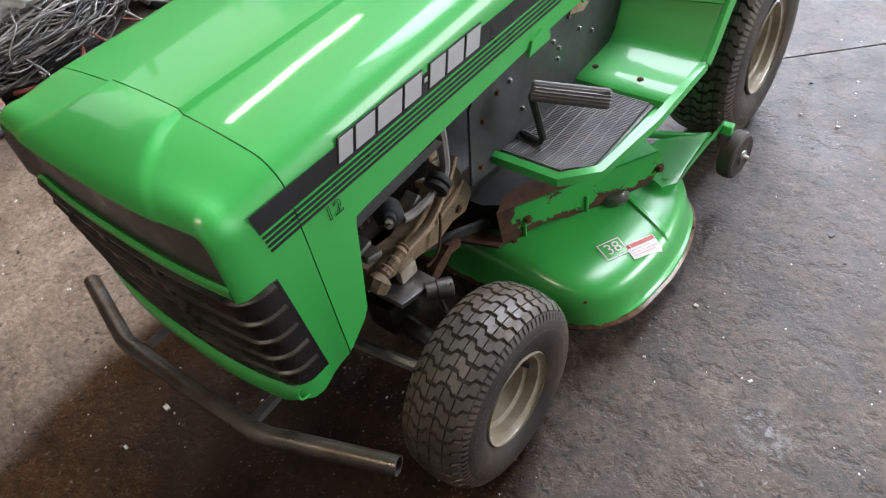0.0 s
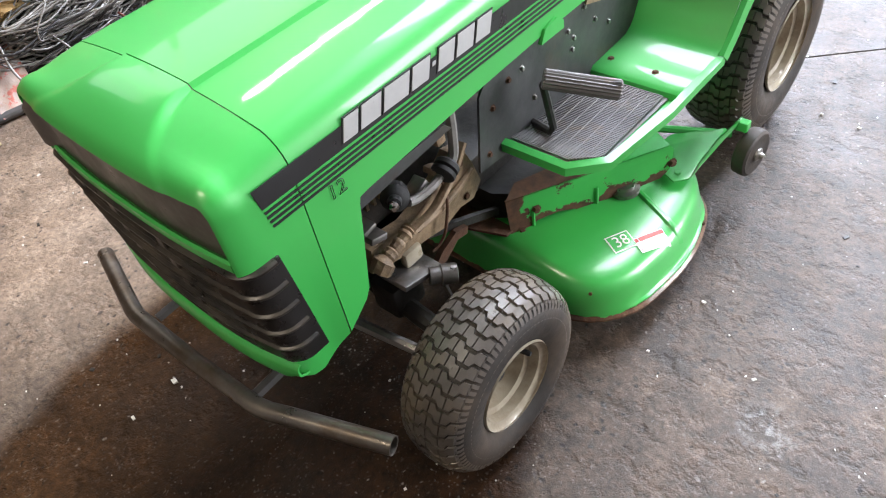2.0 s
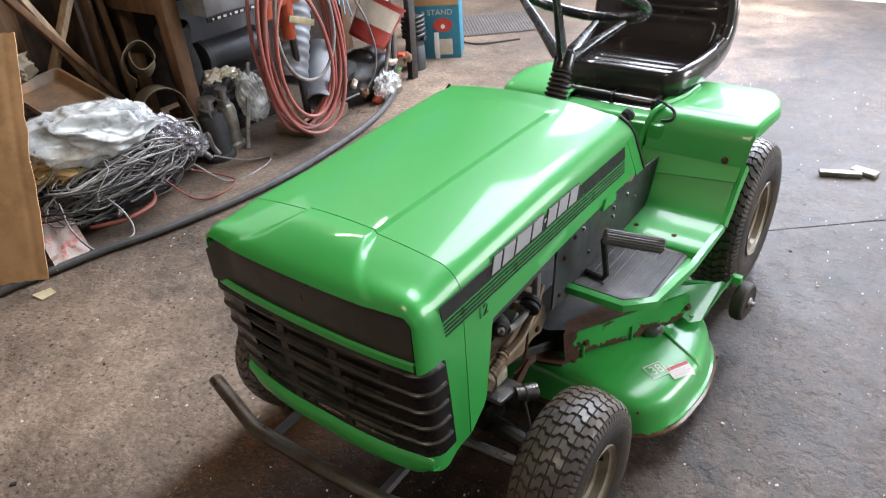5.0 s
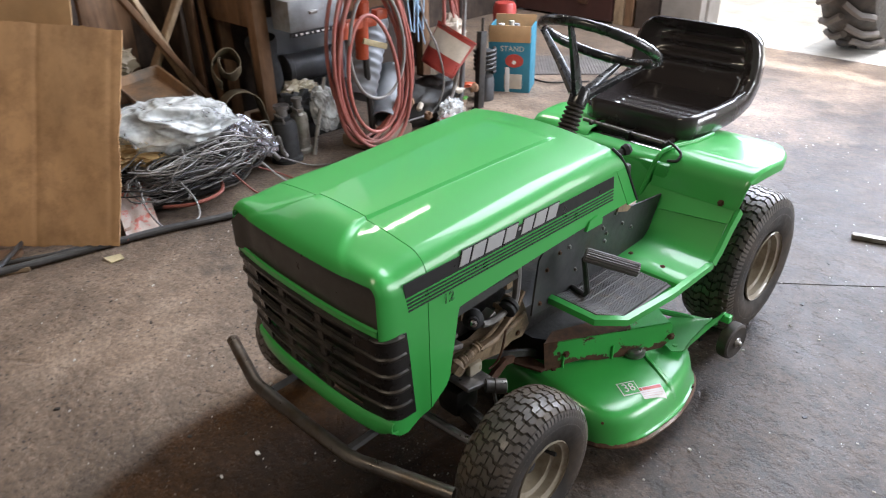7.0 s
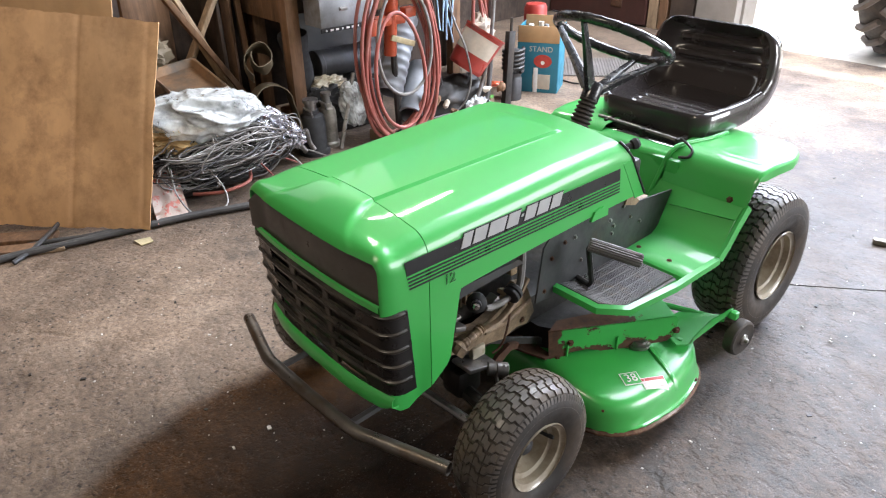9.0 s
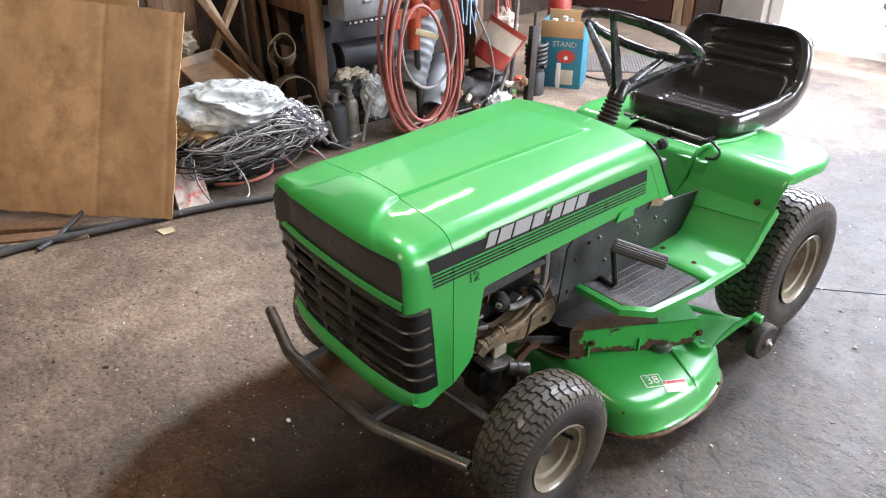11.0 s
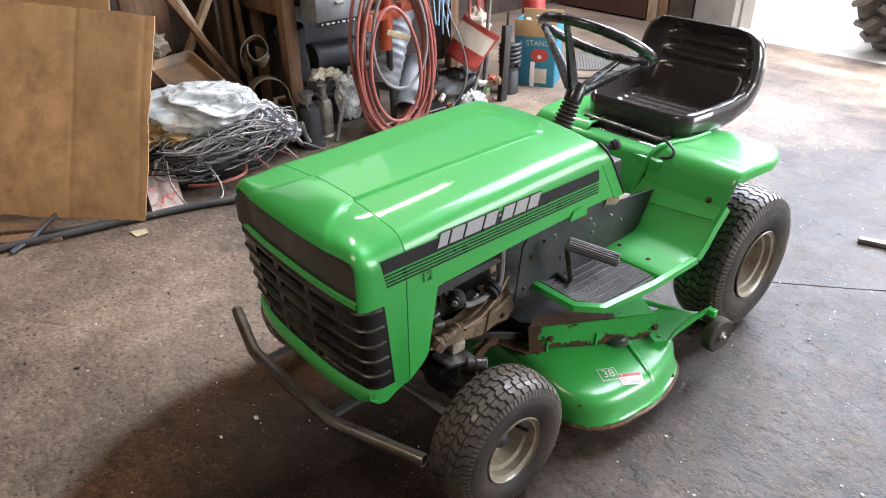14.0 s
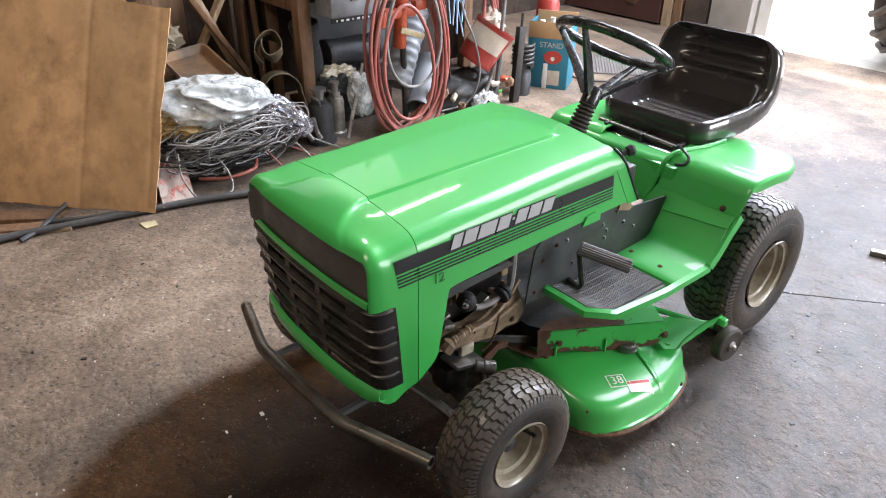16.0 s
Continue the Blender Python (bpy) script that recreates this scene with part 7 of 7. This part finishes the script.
for k, (x, y, mname) in enumerate(((-0.07, -0.04, "white_decal"), (0.03, -0.02, "galv"), (-0.02, 0.06, "cream_tin"))):
    bm = bmesh.new()
    lathe(bm, [(0, 0.012), (0.04, 0.012), (0.04, 0.36), (0.018, 0.41), (0.018, 0.44), (0, 0.44)], CM @ Matrix.Translation((x, y, 0)), 14)
    part("bottle", bm, mname, carton, "pale plastic bottle")
bm = bmesh.new()
box(bm, (-2.40, 3.05, 0.06), (0.2, 0.2, 0.12), bevel=0.01)
thing("wooden_block", bm, "wood", "dark timber block under the canister", "block")
bm = bmesh.new()
lathe(bm, [(0, 0), (0.085, 0), (0.085, 0.34), (0.07, 0.37), (0, 0.38)], pose(-2.40, 3.05, 0.12), 22)
thing("red_canister", bm, "red_tin", "red metal canister standing behind the carton", "canister")

# ribbed mat on the floor
bm = bmesh.new()
MM = Matrix.Translation((-2.12, 3.45, 0.0)) @ Matrix.Rotation(radians(42), 4, "Z")
prof = []
for i in range(34):
    x0 = -0.375 + i * 0.022
    prof += [(x0, 0.006), (x0 + 0.011, 0.006), (x0 + 0.012, 0.013), (x0 + 0.021, 0.013)]
sheet(bm, lambda p, y: Vector((p[0], y, p[1])), prof, [-0.27, 0.27])
bmesh.ops.transform(bm, matrix=MM, verts=bm.verts)
thing("ribbed_floor_mat", bm, surface("dusty_ribbed_mat", (0.16, 0.145, 0.135), 0.7, vary=0.2, scale=9), "dusty grey ribbed rubber mat on the floor", "mat", smooth=0, solid=0.005, offset=-1, face_up=True)
bm = bmesh.new()
tube(bm, spline([(-2.15, 3.0, 0.006), (-1.95, 2.98, 0.006), (-1.85, 3.05, 0.006), (-1.72, 3.2, 0.006)], 6), 0.006, 6)
thing("floor_cable", bm, "wire_dark", "thin black cable on the floor by the mat", "cable")

# ---- doorway side ----
bm = bmesh.new()
slab(bm, -3.88, -2.72, 4.93, 5.04, 0.02, 2.6)
structure("door_1", bm, "maroon", "closed dark maroon steel door", "door")
bm = bmesh.new()
box(bm, (-3.05, 4.925, 0.2), (0.12, 0.01, 0.10), bevel=0.004)
part("worn_patch", bm, "rust", bpy.data.objects["door_1"], "rusty worn patch")
for x0, x1, mname, nm in ((-2.70, -2.60, "wood_pale", "trim"), (-2.585, -2.50, "wood", "trim"), (-2.47, -2.24, "dark_wall", "trim"), (-2.215, -1.84, "plaster", "trim")):
    bm = bmesh.new()
    box(bm, ((x0 + x1) / 2, 4.995, 1.5), (x1 - x0, 0.10, 3.0), bevel=0.004)
    structure(nm, bm, mname, "weathered door jamb board", "door jamb")

# ---- outside: a farm tractor's tyre and a red implement ----
tt = empty("tractor_tyre", "large dark tractor tyre with chevron lugs coloured pale for glare, standing in the yard", "tyre", at=(-0.72, 5.62, 0.80))
bm = bmesh.new()
R, W = 0.80, 0.52
lathe(bm, [(0.42, -0.16), (0.6, -0.2), (0.72, -0.195), (0.77, -0.12), (0.78, 0), (0.77, 0.12), (0.72, 0.195), (0.6, 0.2), (0.42, 0.16)], AXIS_X, 48)
part("carcass", bm, "tyre", tt)
for i in range(22):
    for s in (-1, 1):
        bm = bmesh.new()
        pts = []
        for k in range(6):
            u = k / 5
            a = i / 22 * math.tau + s * 0.07 + u * 0.22
            v = s * (0.01 + 0.19 * u)
            r = 0.80 - 0.06 * smooth01((u - 0.5) / 0.5)
            pts.append(AXIS_X @ Vector((r * math.cos(a), r * math.sin(a), v)))
        tube(bm, pts, 0.028, 6)
        part("lug", bm, "tyre_glare", tt)
imp = empty("red_implement", "red tubular farm implement standing in the sunlit yard", "implement", at=(-3.0, 9.0, 0))
for k, pts in enumerate(([(-0.55, 0, 0.35), (0.75, 0.1, 0.32)], [(-0.45, 0, 0.0), (-0.42, 0, 0.35)], [(0.65, 0.1, 0.0), (0.62, 0.1, 0.33)], [(-0.2, 0, 0.35), (-0.05, 0.05, 0.95)], [(0.25, 0, 0.34), (0.45, 0.05, 0.95)])):
    bm = bmesh.new()
    tube(bm, pts, 0.05, 8)
    part("beam", bm, "orange", imp)

# ---- chips and scraps on the floor ----
rr = random.Random(42)
bm = bmesh.new()
for i in range(900):
    x, y = rr.uniform(-1.6, 2.4), rr.uniform(-1.2, 3.2)
    s = rr.choice((0.0018, 0.0025, 0.0035, 0.005)) * rr.uniform(0.7, 1.5)
    s *= 0.75
    if i > 865:
        s *= 1.7
    vs = box(bm, (0, 0, 0), (s * rr.uniform(0.8, 2.2), s * rr.uniform(0.8, 1.4), s * 0.5))
    bmesh.ops.transform(bm, matrix=Matrix.Translation((x, y, s * 0.25)) @ Euler((0, 0, rr.uniform(0, 3))).to_matrix().to_4x4(), verts=vs)
thing("floor_chips", bm, "pale_chip", "scattered pale chips and grit on the floor", "debris", kind="stuff", smooth=0)
bm = bmesh.new()
for i in range(260):
    x, y = rr.uniform(-1.6, 2.4), rr.uniform(-1.2, 3.2)
    s = rr.choice((0.003, 0.004, 0.006)) * rr.uniform(0.7, 1.7)
    vs = box(bm, (0, 0, 0), (s * rr.uniform(0.8, 2.2), s, s * 0.4))
    bmesh.ops.transform(bm, matrix=Matrix.Translation((x, y, s * 0.2)) @ Euler((0, 0, rr.uniform(0, 3))).to_matrix().to_4x4(), verts=vs)
thing("floor_grit", bm, "black_iron", "scattered dark grit on the floor", "debris", kind="stuff", smooth=0)


def scrap(name, x, y, pts, material, label, h=0.004):
    bm = bmesh.new()
    prism(bm, [(x + a, y + b, 0.002 + 0.003 * abs(a + b) / 0.05) for a, b in pts], (0, 0, h))
    return thing(name, bm, material, label, "scrap", smooth=0)


scrap("paper_scrap", -1.635, -0.23, [(-0.03, -0.03), (0.03, -0.022), (0.035, 0.03), (-0.02, 0.035)], "paper", "torn yellowish paper scrap beside the hose")
scrap("pale_chip", -0.253, -0.392, [(-0.008, -0.004), (0.006, -0.006), (0.01, 0.004), (-0.005, 0.006)], "pale_chip", "pale chip on the floor before the mower")
scrap("pale_chip", 0.58, 0.453, [(-0.005, -0.003), (0.004, -0.004), (0.006, 0.002), (-0.003, 0.004)], "pale_chip", "flat pale stone chip on the floor")
scrap("pale_chip", 0.633, 1.206, [(-0.005, -0.003), (0.003, -0.003), (0.006, 0.002), (-0.003, 0.003)], "pale_chip", "flat pale stone chip on the floor")
scrap("pale_chip", 0.532, 1.22, [(-0.004, -0.002), (0.003, -0.003), (0.004, 0.002), (-0.003, 0.003)], "pale_chip", "flat pale stone chip on the floor")
bm = bmesh.new()
box(bm, (0.52, 2.06, 0.012), (0.16, 0.035, 0.022), m=Matrix.Rotation(radians(20), 4, "Z"), bevel=0.006)
box(bm, (0.60, 2.12, 0.012), (0.10, 0.05, 0.02), m=Matrix.Rotation(radians(-15), 4, "Z"), bevel=0.006)
thing("metal_scrap", bm, "jar", "small bent metal scrap on the floor", "scrap")
